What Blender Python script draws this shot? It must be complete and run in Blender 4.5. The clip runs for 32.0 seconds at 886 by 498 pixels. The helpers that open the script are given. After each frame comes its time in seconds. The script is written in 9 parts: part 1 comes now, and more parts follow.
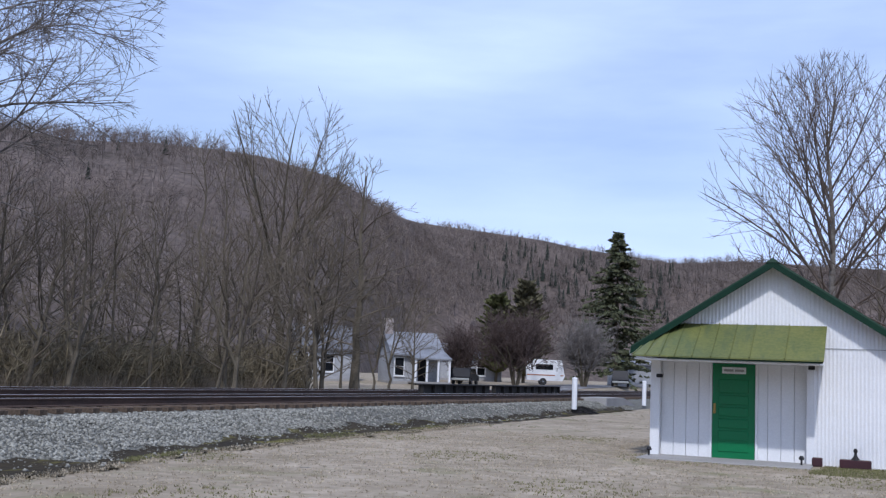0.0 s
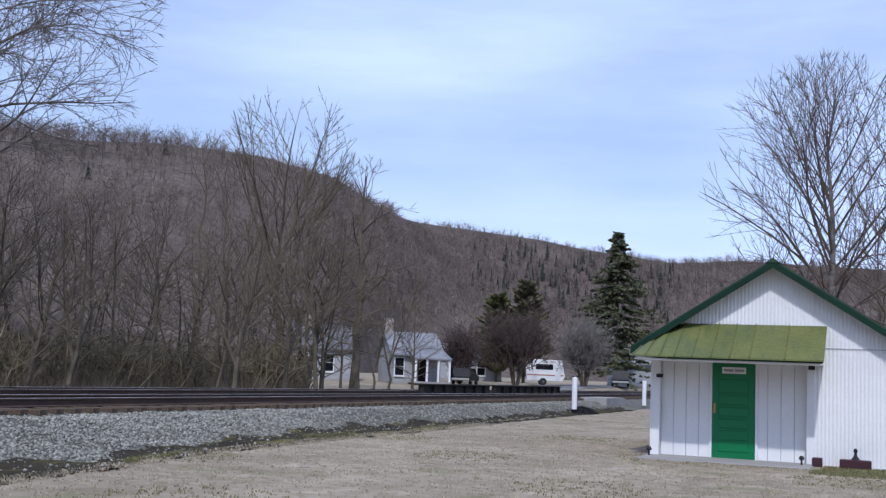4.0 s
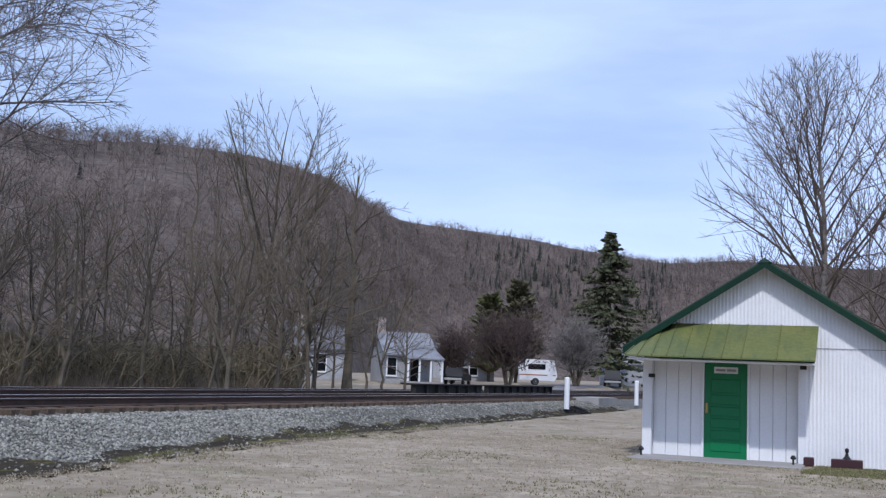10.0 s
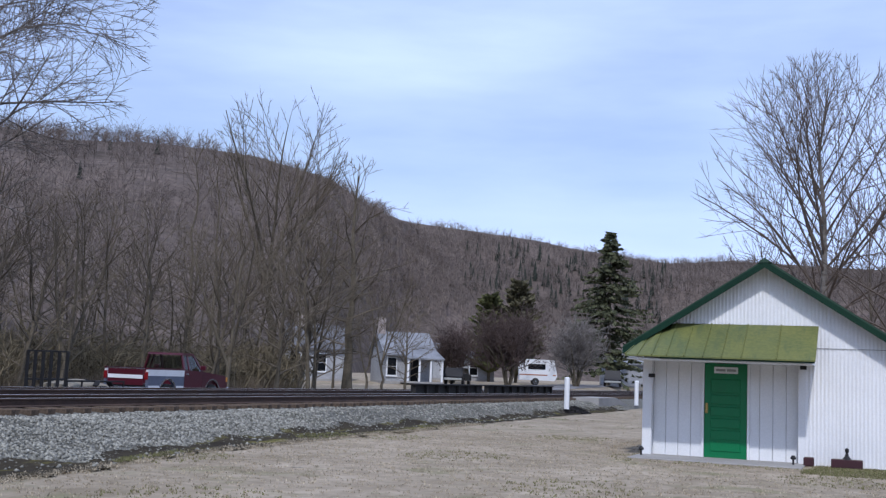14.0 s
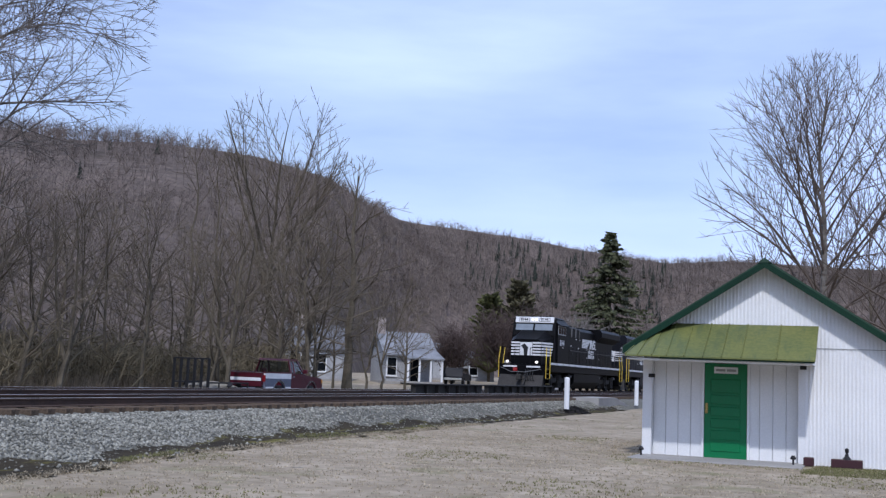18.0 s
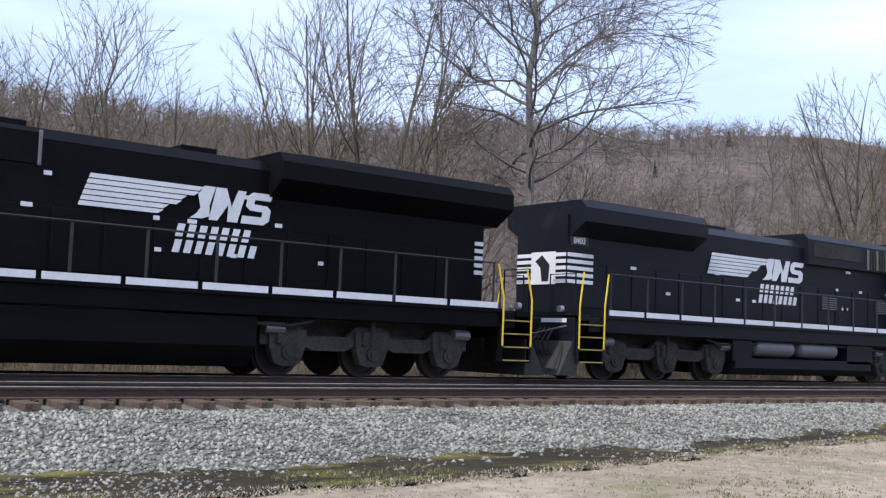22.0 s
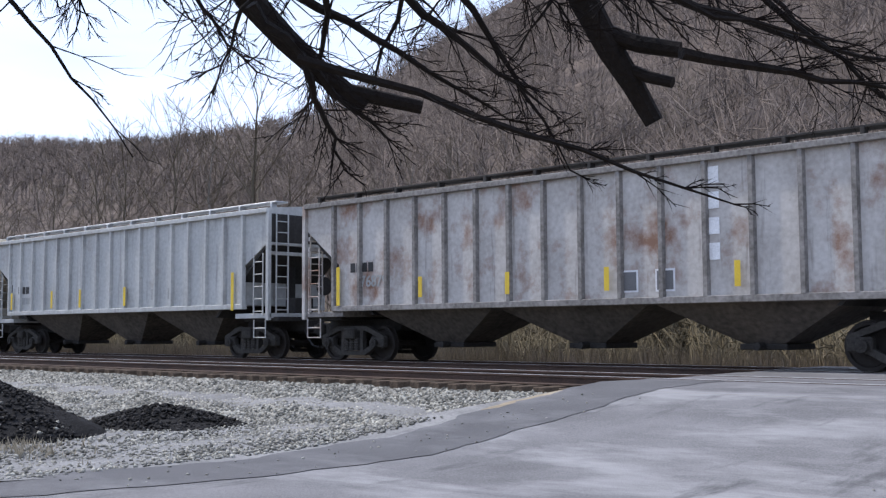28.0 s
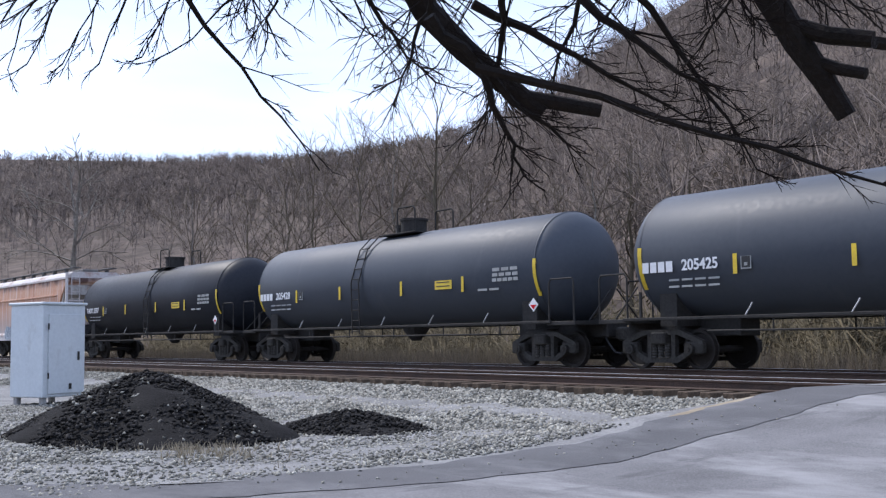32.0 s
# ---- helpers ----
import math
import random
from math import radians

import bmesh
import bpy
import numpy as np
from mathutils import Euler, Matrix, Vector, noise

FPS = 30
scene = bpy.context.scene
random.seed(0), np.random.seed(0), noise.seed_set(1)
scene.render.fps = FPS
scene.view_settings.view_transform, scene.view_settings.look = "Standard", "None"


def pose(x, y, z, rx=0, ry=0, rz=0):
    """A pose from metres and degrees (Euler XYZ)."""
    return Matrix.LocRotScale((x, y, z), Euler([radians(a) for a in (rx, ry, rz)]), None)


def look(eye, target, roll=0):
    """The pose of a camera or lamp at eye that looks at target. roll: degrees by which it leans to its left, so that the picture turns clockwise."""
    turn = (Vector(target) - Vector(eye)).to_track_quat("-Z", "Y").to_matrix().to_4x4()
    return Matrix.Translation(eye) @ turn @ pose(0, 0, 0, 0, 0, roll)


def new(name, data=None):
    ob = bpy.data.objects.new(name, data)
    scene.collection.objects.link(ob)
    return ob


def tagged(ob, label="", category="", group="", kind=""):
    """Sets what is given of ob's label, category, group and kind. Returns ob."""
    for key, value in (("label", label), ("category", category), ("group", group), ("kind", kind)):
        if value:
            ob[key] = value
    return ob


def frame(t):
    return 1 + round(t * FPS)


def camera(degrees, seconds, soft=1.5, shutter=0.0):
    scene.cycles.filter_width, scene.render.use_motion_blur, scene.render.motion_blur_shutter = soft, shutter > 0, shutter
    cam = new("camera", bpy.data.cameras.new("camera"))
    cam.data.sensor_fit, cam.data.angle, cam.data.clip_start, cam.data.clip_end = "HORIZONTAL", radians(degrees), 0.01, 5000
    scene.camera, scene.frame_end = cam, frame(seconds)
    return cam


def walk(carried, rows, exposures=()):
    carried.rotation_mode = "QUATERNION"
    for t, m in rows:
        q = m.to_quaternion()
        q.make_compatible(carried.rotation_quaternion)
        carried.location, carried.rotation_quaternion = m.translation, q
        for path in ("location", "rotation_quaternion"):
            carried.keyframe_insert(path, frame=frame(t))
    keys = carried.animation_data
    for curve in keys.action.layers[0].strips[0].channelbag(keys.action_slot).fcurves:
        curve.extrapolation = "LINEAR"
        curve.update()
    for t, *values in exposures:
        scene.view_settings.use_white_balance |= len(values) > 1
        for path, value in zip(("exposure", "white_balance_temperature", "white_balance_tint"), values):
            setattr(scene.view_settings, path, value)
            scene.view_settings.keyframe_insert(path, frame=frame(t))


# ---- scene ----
# Camera: a tripod beside the line. X runs along the track, Y across it, z = 0 is the rail head.
EYE = 0.797
cam = camera(43.85, 32.0, 1.3)
ROWS = [
    (0.0, -67.89, 6.48, 2.38), (3.5, -67.89, 6.48, 2.37), (5.5, -67.89, 6.48, 2.37), (6.0, -67.89, 6.48, 2.38),
    (6.5, -67.94, 6.48, 2.40), (7.0, -68.32, 6.50, 2.42), (7.5, -68.28, 6.50, 2.39), (8.0, -68.28, 6.49, 2.37),
    (10.0, -68.28, 6.49, 2.36), (14.5, -68.28, 6.49, 2.36), (16.5, -68.28, 6.49, 2.36), (18.0, -68.28, 6.49, 2.37),
    (18.5, -68.25, 6.48, 2.40), (19.0, -66.55, 6.38, 2.38), (19.5, -62.59, 6.11, 2.33), (20.0, -58.53, 5.86, 2.30),
    (20.5, -53.42, 5.56, 2.14), (21.0, -47.57, 5.27, 2.12), (21.5, -43.37, 5.06, 2.15), (22.0, -38.80, 4.92, 2.08),
    (22.5, -34.02, 4.78, 1.96), (23.0, -27.71, 4.60, 1.91), (23.5, -21.81, 4.45, 1.85), (24.0, -16.61, 4.27, 1.75),
    (24.5, -11.21, 4.09, 1.32), (25.0, 0.64, 3.90, 1.09), (25.5, 7.14, 3.88, 0.87), (26.2, 20.4, 3.94, 0.5),
    (26.9, 34.6, 4.06, 0.05), (27.5, 42.16, 4.14, -0.21), (28.0, 43.25, 4.22, -0.30), (28.5, 43.69, 4.29, -0.38),
    (29.0, 45.78, 4.32, -0.55), (29.5, 47.69, 4.40, -0.57), (30.0, 48.67, 4.44, -0.60), (30.5, 49.75, 4.50, -0.61),
    (31.0, 50.49, 4.54, -0.64), (31.5, 51.97, 4.58, -0.69), (32.0, 52.69, 4.62, -0.75),
]
walk(cam, [(t, pose(0, 0, EYE, 0, 0, yaw) @ pose(0, 0, 0, 90 + pitch) @ pose(0, 0, 0, 0, 0, roll)) for t, yaw, pitch, roll in ROWS],
     [(0.0, -0.05, 5760, 14), (19.0, -0.05, 5780, 14), (20.2, 0.20, 6150, 10), (22.0, 0.54, 6280, 13), (23.2, 0.73, 6320, 15), (24.1, 0.78, 6450, 15), (25.0, 0.32, 6450, 13), (26.5, 0.45, 6400, 13), (28.2, 0.52, 6380, 12), (29.0, 0.40, 6330, 13), (30.0, 0.13, 6050, 11), (31.0, 0.48, 6150, 13), (32.0, 0.50, 6250, 13)])

# ---- world and sun ----
SUN_AZ, SUN_EL = -101.0, 50.0   # degrees from the +Y axis towards +X, and above the horizon
world = bpy.data.worlds.new("world")
scene.world = world
world.use_nodes = True
wn, wl = world.node_tree.nodes, world.node_tree.links
wn.clear()
w_out, w_bg = wn.new("ShaderNodeOutputWorld"), wn.new("ShaderNodeBackground")
w_sky = wn.new("ShaderNodeTexSky")
w_sky.sky_type, w_sky.sun_disc = "NISHITA", False
w_sky.sun_elevation, w_sky.sun_rotation = radians(SUN_EL), radians(SUN_AZ)
w_sky.air_density, w_sky.dust_density, w_sky.ozone_density = 1.0, 1.2, 1.0
w_co, w_map = wn.new("ShaderNodeTexCoord"), wn.new("ShaderNodeMapping")
w_map.inputs["Scale"].default_value, w_map.inputs["Rotation"].default_value = (1.0, 1.0, 5.0), (0, 0, radians(-75))
w_noise, w_ramp = wn.new("ShaderNodeTexNoise"), wn.new("ShaderNodeValToRGB")
w_noise.inputs["Scale"].default_value, w_noise.inputs["Detail"].default_value, w_noise.inputs["Roughness"].default_value = 1.6, 7.0, 0.5
w_ramp.color_ramp.elements[0].position, w_ramp.color_ramp.elements[1].position = 0.36, 0.66
w_ramp.color_ramp.elements[0].color, w_ramp.color_ramp.elements[1].color = (0.34, 0.34, 0.34, 1), (0.90, 0.90, 0.90, 1)
w_mix = wn.new("ShaderNodeMix")
w_mix.data_type = "RGBA"
w_mix.inputs["B"].default_value = (7.2, 8.5, 11.6, 1)
wl.new(w_co.outputs["Generated"], w_map.inputs["Vector"])
wl.new(w_map.outputs["Vector"], w_noise.inputs["Vector"])
wl.new(w_noise.outputs["Fac"], w_ramp.inputs["Fac"])
wl.new(w_ramp.outputs["Color"], w_mix.inputs["Factor"])
wl.new(w_sky.outputs["Color"], w_mix.inputs["A"])
wl.new(w_mix.outputs["Result"], w_bg.inputs["Color"])
w_bg.inputs["Strength"].default_value = 0.115
wl.new(w_bg.outputs["Background"], w_out.inputs["Surface"])
sun = new("sun", bpy.data.lights.new("sun", "SUN"))
sun.data.energy, sun.data.angle, sun.data.color = 2.6, radians(1.5), (1.0, 0.95, 0.87)
_sd = Vector((math.sin(radians(SUN_AZ)) * math.cos(radians(SUN_EL)), math.cos(radians(SUN_AZ)) * math.cos(radians(SUN_EL)), math.sin(radians(SUN_EL))))
sun.matrix_world = look(_sd * 60, (0, 0, 0))

# ---- materials ----
MATS = {}


def mat(name, col, rough=0.8, metal=0.0, col2=None, scale=3.0, grain=40.0, amount=0.5, bump=0.15, streak=None, island=0.0, spec=0.5, dirt=None, fades=()):
    """A surface: two colours mixed by a broad and a fine noise, fine relief, optional upright streaks of another colour."""
    if name in MATS:
        return MATS[name]
    if rough >= 0.88:
        spec = min(spec, 0.12)
    m = bpy.data.materials.new(name)
    m.use_nodes = True
    n, l = m.node_tree.nodes, m.node_tree.links
    b = n["Principled BSDF"]
    col2 = col2 or tuple(c * 0.72 for c in col)
    co = n.new("ShaderNodeTexCoord")
    big, fine = n.new("ShaderNodeTexNoise"), n.new("ShaderNodeTexNoise")
    big.inputs["Scale"].default_value, big.inputs["Detail"].default_value = scale, 6.0
    fine.inputs["Scale"].default_value, fine.inputs["Detail"].default_value = grain, 4.0
    for t in (big, fine):
        l.new(co.outputs["Object"], t.inputs["Vector"])
    add = n.new("ShaderNodeMath")
    add.operation = "ADD"
    l.new(big.outputs["Fac"], add.inputs[0])
    l.new(fine.outputs["Fac"], add.inputs[1])
    rng = n.new("ShaderNodeMapRange")
    rng.inputs["From Min"].default_value, rng.inputs["From Max"].default_value = 0.72, 1.28
    rng.inputs["To Max"].default_value = amount * 2 if amount < 0.5 else 1.0
    l.new(add.outputs[0], rng.inputs["Value"])
    mx = n.new("ShaderNodeMix")
    mx.data_type = "RGBA"
    mx.inputs["A"].default_value, mx.inputs["B"].default_value = (*col, 1), (*col2, 1)
    l.new(rng.outputs["Result"], mx.inputs["Factor"])
    out = mx.outputs["Result"]
    if island:
        geo = n.new("ShaderNodeNewGeometry")
        hsv = n.new("ShaderNodeHueSaturation")
        r2 = n.new("ShaderNodeMapRange")
        r2.inputs["To Min"].default_value, r2.inputs["To Max"].default_value = 1 - island, 1 + island
        l.new(geo.outputs["Random Per Island"], r2.inputs["Value"])
        l.new(r2.outputs["Result"], hsv.inputs["Value"])
        l.new(out, hsv.inputs["Color"])
        out = hsv.outputs["Color"]
    for k, (fcol, z0, z1, wob_) in enumerate(fades):
        sep, ad, rp, m2 = n.new("ShaderNodeSeparateXYZ"), n.new("ShaderNodeMath"), n.new("ShaderNodeMapRange"), n.new("ShaderNodeMix")
        tx = n.new("ShaderNodeTexNoise")
        mp = n.new("ShaderNodeMapping")
        mp.inputs["Scale"].default_value, mp.inputs["Location"].default_value = (1.6, 1.0, 0.5), (4.4 * k, 0, 0)
        tx.inputs["Scale"].default_value, tx.inputs["Detail"].default_value = 1.0, 7.0
        l.new(co.outputs["Object"], mp.inputs["Vector"])
        l.new(mp.outputs["Vector"], tx.inputs["Vector"])
        l.new(co.outputs["Object"], sep.inputs["Vector"])
        ad.operation = "MULTIPLY_ADD"
        ad.inputs[1].default_value = wob_
        l.new(tx.outputs["Fac"], ad.inputs[0])
        l.new(sep.outputs["Z"], ad.inputs[2])
        rp.inputs["From Min"].default_value, rp.inputs["From Max"].default_value = z0 + wob_ / 2, z1 + wob_ / 2
        l.new(ad.outputs[0], rp.inputs["Value"])
        m2.data_type = "RGBA"
        m2.inputs["B"].default_value = (*fcol, 1)
        l.new(rp.outputs["Result"], m2.inputs["Factor"])
        l.new(out, m2.inputs["A"])
        out = m2.outputs["Result"]
    for k, (scol, sscale, lo, hi) in enumerate([s for s in (streak, dirt) if s]):
        mp, tx, rp, m2 = n.new("ShaderNodeMapping"), n.new("ShaderNodeTexNoise"), n.new("ShaderNodeMapRange"), n.new("ShaderNodeMix")
        mp.inputs["Scale"].default_value = sscale
        mp.inputs["Location"].default_value = (3.7 * k, 1.9, 5.1 * k)
        tx.inputs["Scale"].default_value, tx.inputs["Detail"].default_value, tx.inputs["Roughness"].default_value = 1.0, 8.0, 0.65
        rp.inputs["From Min"].default_value, rp.inputs["From Max"].default_value = lo, hi
        m2.data_type = "RGBA"
        m2.inputs["B"].default_value = (*scol, 1)
        l.new(co.outputs["Object"], mp.inputs["Vector"])
        l.new(mp.outputs["Vector"], tx.inputs["Vector"])
        l.new(tx.outputs["Fac"], rp.inputs["Value"])
        l.new(rp.outputs["Result"], m2.inputs["Factor"])
        l.new(out, m2.inputs["A"])
        out = m2.outputs["Result"]
    l.new(out, b.inputs["Base Color"])
    rr = n.new("ShaderNodeMapRange")
    rr.inputs["To Min"].default_value, rr.inputs["To Max"].default_value = max(0.02, rough - 0.1), min(1.0, rough + 0.1)
    l.new(fine.outputs["Fac"], rr.inputs["Value"])
    l.new(rr.outputs["Result"], b.inputs["Roughness"])
    b.inputs["Metallic"].default_value = metal
    b.inputs["Specular IOR Level"].default_value = spec
    if bump:
        bp = n.new("ShaderNodeBump")
        bp.inputs["Strength"].default_value, bp.inputs["Distance"].default_value = bump, 0.02
        l.new(add.outputs[0], bp.inputs["Height"])
        l.new(bp.outputs["Normal"], b.inputs["Normal"])
    MATS[name] = m
    return m


def glow(name, col, strength):
    m = bpy.data.materials.new(name)
    m.use_nodes = True
    b = m.node_tree.nodes["Principled BSDF"]
    b.inputs["Base Color"].default_value = (*col, 1)
    b.inputs["Emission Color"].default_value = (*col, 1)
    b.inputs["Emission Strength"].default_value = strength
    return m


BALLAST = mat("ballast_stone", (0.285, 0.277, 0.2358), 0.9, col2=(0.165, 0.16, 0.1368), scale=0.8, grain=30, island=0.55, bump=0.3)
BALLAST_BED = mat("ballast_bed", (0.2, 0.195, 0.1683), 0.95, col2=(0.07, 0.068, 0.0594), scale=14, grain=60, amount=0.6, bump=0.9)
BALLAST_DARK = mat("track_bed_dirty", (0.11, 0.095, 0.08), 0.95, col2=(0.05, 0.045, 0.04), scale=3, grain=50, bump=0.7)
# Paler and less metallic than worn steel: the sun's glint is in the colour.
STEEL_HEAD = mat("rail_head", (0.80, 0.80, 0.79), 0.4, 0.35, scale=2, grain=60, bump=0.03)
RUST = mat("rail_rust", (0.085, 0.05, 0.035), 0.85, 0.1, col2=(0.045, 0.03, 0.024), scale=2, grain=40, bump=0.3)
TIE = mat("tie_wood", (0.155, 0.115, 0.082), 0.95, col2=(0.055, 0.042, 0.033), scale=4, grain=30, bump=0.5)
ASPHALT = mat("asphalt", (0.205, 0.20, 0.203), 0.92, col2=(0.115, 0.112, 0.114), scale=0.9, grain=45, bump=0.5, streak=((0.272, 0.267, 0.268), (0.30, 0.7, 1), 0.50, 0.64), dirt=((0.09, 0.088, 0.09), (1.6, 0.45, 1), 0.60, 0.72))
ASPHALT_NEW = mat("asphalt_patch", (0.022, 0.022, 0.024), 0.95, col2=(0.014, 0.014, 0.015), scale=1, grain=90, bump=0.4)
ASPHALT_EDGE = mat("asphalt_edge_worn", (0.13, 0.128, 0.132), 0.92, col2=(0.085, 0.084, 0.087), scale=0.6, grain=90, bump=0.4, dirt=((0.19, 0.187, 0.19), (0.5, 0.9, 1), 0.48, 0.75))
LAWN = mat("winter_grass_ground", (0.385, 0.325, 0.245), 0.95, col2=(0.21, 0.172, 0.118), scale=0.55, grain=3.2, bump=0.6, streak=((0.25, 0.205, 0.145), (1.4, 1.4, 1), 0.50, 0.66), dirt=((0.165, 0.165, 0.075), (0.55, 0.55, 1), 0.56, 0.74))
EARTH = mat("gravelly_earth", (0.21, 0.175, 0.138), 0.95, col2=(0.11, 0.092, 0.075), scale=0.7, grain=30, bump=0.8)
LITTER = mat("leaf_litter", (0.165, 0.13, 0.1109), 0.95, col2=(0.06, 0.049, 0.0404), scale=0.03, grain=0.30, bump=0.6, spec=0.1)
# Blue is held up in this brown to paint in the distant haze.
BARK_FAR = mat("bare_wood_far", (0.19, 0.158, 0.1406), 0.95, col2=(0.085, 0.07, 0.0627), scale=0.02, grain=0.6, island=0.5, bump=0, spec=0.1)
BARK = mat("bark_grey", (0.15, 0.128, 0.0936), 0.95, col2=(0.068, 0.058, 0.0423), scale=1.5, grain=25, bump=0.6)
BARK_PALE = mat("bark_sycamore", (0.23, 0.212, 0.188), 0.85, col2=(0.085, 0.072, 0.060), scale=0.9, grain=6, amount=0.6, bump=0.4)
TWIG = mat("twig", (0.15, 0.124, 0.092), 0.95, scale=0.8, grain=10, bump=0)
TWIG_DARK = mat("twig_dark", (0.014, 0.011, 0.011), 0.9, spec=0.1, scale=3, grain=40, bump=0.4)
WHITE = mat("white_paint", (0.78, 0.79, 0.80), 0.6, col2=(0.70, 0.71, 0.72), scale=1.2, grain=30, bump=0.06, dirt=((0.5, 0.49, 0.47), (1.2, 1.2, 0.5), 0.62, 0.9))
GREEN = mat("dark_green_paint", (0.006, 0.034, 0.018), 0.5, spec=0.2, col2=(0.004, 0.022, 0.012), scale=1.5, grain=30, bump=0.08)
DOOR_GREEN = mat("door_green_paint", (0.0, 0.17, 0.055), 0.4, col2=(0.0, 0.14, 0.045), scale=1.5, grain=30, bump=0.06)
CANOPY = mat("weathered_green_metal", (0.142, 0.150, 0.036), 0.65, col2=(0.085, 0.105, 0.030), scale=1.6, grain=14, bump=0.12, streak=((0.060, 0.085, 0.032), (4.5, 0.8, 1), 0.54, 0.74), dirt=((0.05, 0.09, 0.04), (1.5, 0.7, 1), 0.56, 0.8))
CONCRETE = mat("concrete", (0.36, 0.35, 0.33), 0.9, col2=(0.26, 0.25, 0.24), scale=1, grain=40, bump=0.3)

# ---- mesh helpers ----
class Shape:
    """Points and faces of one mesh."""

    def __init__(self):
        self.v, self.f = [], []

    def add(self, verts, faces):
        o = len(self.v)
        self.v += [tuple(p) for p in verts]
        self.f += [tuple(i + o for i in f) for f in faces]
        return self

    def box(self, x0, x1, y0, y1, z0, z1):
        return self.add([(x, y, z) for z in (z0, z1) for y in (y0, y1) for x in (x0, x1)],
                        [(0, 2, 3, 1), (4, 5, 7, 6), (0, 1, 5, 4), (2, 6, 7, 3), (0, 4, 6, 2), (1, 3, 7, 5)])

    def cbox(self, x0, x1, y0, y1, z0, z1, c=0.01):
        """A box with chamfered edges."""
        xs, ys, zs = (x0, x0 + c, x1 - c, x1), (y0, y0 + c, y1 - c, y1), (z0, z0 + c, z1 - c, z1)
        pts, ids = [], {}
        for i in (0, 1):
            for j in (0, 1):
                for k in (0, 1):
                    X, Xc = (xs[0], xs[1]) if i == 0 else (xs[3], xs[2])
                    Y, Yc = (ys[0], ys[1]) if j == 0 else (ys[3], ys[2])
                    Z, Zc = (zs[0], zs[1]) if k == 0 else (zs[3], zs[2])
                    for a, p in enumerate(((X, Yc, Zc), (Xc, Y, Zc), (Xc, Yc, Z))):
                        ids[i, j, k, a] = len(pts)
                        pts.append(p)
        g = lambda i, j, k, a: ids[i, j, k, a]
        F = [(g(0, 0, 0, 0), g(0, 0, 1, 0), g(0, 1, 1, 0), g(0, 1, 0, 0)), (g(1, 0, 0, 0), g(1, 1, 0, 0), g(1, 1, 1, 0), g(1, 0, 1, 0)),
             (g(0, 0, 0, 1), g(1, 0, 0, 1), g(1, 0, 1, 1), g(0, 0, 1, 1)), (g(0, 1, 0, 1), g(0, 1, 1, 1), g(1, 1, 1, 1), g(1, 1, 0, 1)),
             (g(0, 0, 0, 2), g(0, 1, 0, 2), g(1, 1, 0, 2), g(1, 0, 0, 2)), (g(0, 0, 1, 2), g(1, 0, 1, 2), g(1, 1, 1, 2), g(0, 1, 1, 2))]
        for i in (0, 1):
            for j in (0, 1):
                F.append((g(i, j, 0, 0), g(i, j, 1, 0), g(i, j, 1, 1), g(i, j, 0, 1)))
                F.append((g(i, 0, j, 0), g(i, 1, j, 0), g(i, 1, j, 2), g(i, 0, j, 2)))
                F.append((g(0, i, j, 1), g(1, i, j, 1), g(1, i, j, 2), g(0, i, j, 2)))
                for k in (0, 1):
                    F.append((g(i, j, k, 0), g(i, j, k, 1), g(i, j, k, 2)))
        return self.add(pts, F)

    def tube(self, pts, radii, n=6, cap=True):
        """A tube along points, with a radius at each."""
        pts = [Vector(p) for p in pts]
        if not hasattr(radii, "__len__"):
            radii = [radii] * len(pts)
        o = len(self.v)
        up = None
        for i, p in enumerate(pts):
            d = (pts[min(i + 1, len(pts) - 1)] - pts[max(i - 1, 0)]).normalized()
            if up is None:
                up = d.orthogonal().normalized()
            else:
                up = (up - d * up.dot(d)).normalized()
            sd = d.cross(up)
            for k in range(n):
                a = 2 * math.pi * k / n
                self.v.append(tuple(p + radii[i] * (math.cos(a) * up + math.sin(a) * sd)))
        for i in range(len(pts) - 1):
            for k in range(n):
                a, b = o + i * n + k, o + i * n + (k + 1) % n
                self.f.append((a, b, b + n, a + n))
        if cap:
            self.f.append(tuple(o + k for k in range(n))[::-1])
            self.f.append(tuple(o + (len(pts) - 1) * n + k for k in range(n)))
        return self

    def cyl(self, p0, p1, r, n=12):
        return self.tube([p0, p1], r, n)

    def prism(self, outline, lo, hi, axis="y"):
        """An outline in two axes, drawn out along the third from lo to hi."""
        n = len(outline)
        put = {"x": lambda a, b, c: (c, a, b), "y": lambda a, b, c: (a, c, b), "z": lambda a, b, c: (a, b, c)}[axis]
        return self.add([put(a, b, lo) for a, b in outline] + [put(a, b, hi) for a, b in outline],
                        [tuple(range(n)), tuple(range(2 * n - 1, n - 1, -1))] + [(i, i + n, (i + 1) % n + n, (i + 1) % n) for i in range(n)])

    def loft(self, rings, cap=True):
        """Rings of equally many points, joined one to the next."""
        o, n = len(self.v), len(rings[0])
        for r in rings:
            self.v += [tuple(p) for p in r]
        for i in range(len(rings) - 1):
            for k in range(n):
                a, b = o + i * n + k, o + i * n + (k + 1) % n
                self.f.append((a, b, b + n, a + n))
        if cap:
            self.f.append(tuple(o + k for k in range(n))[::-1])
            self.f.append(tuple(o + (len(rings) - 1) * n + k for k in range(n)))
        return self

    def moved(self, m):
        self.v = [tuple(m @ Vector(p)) for p in self.v]
        return self

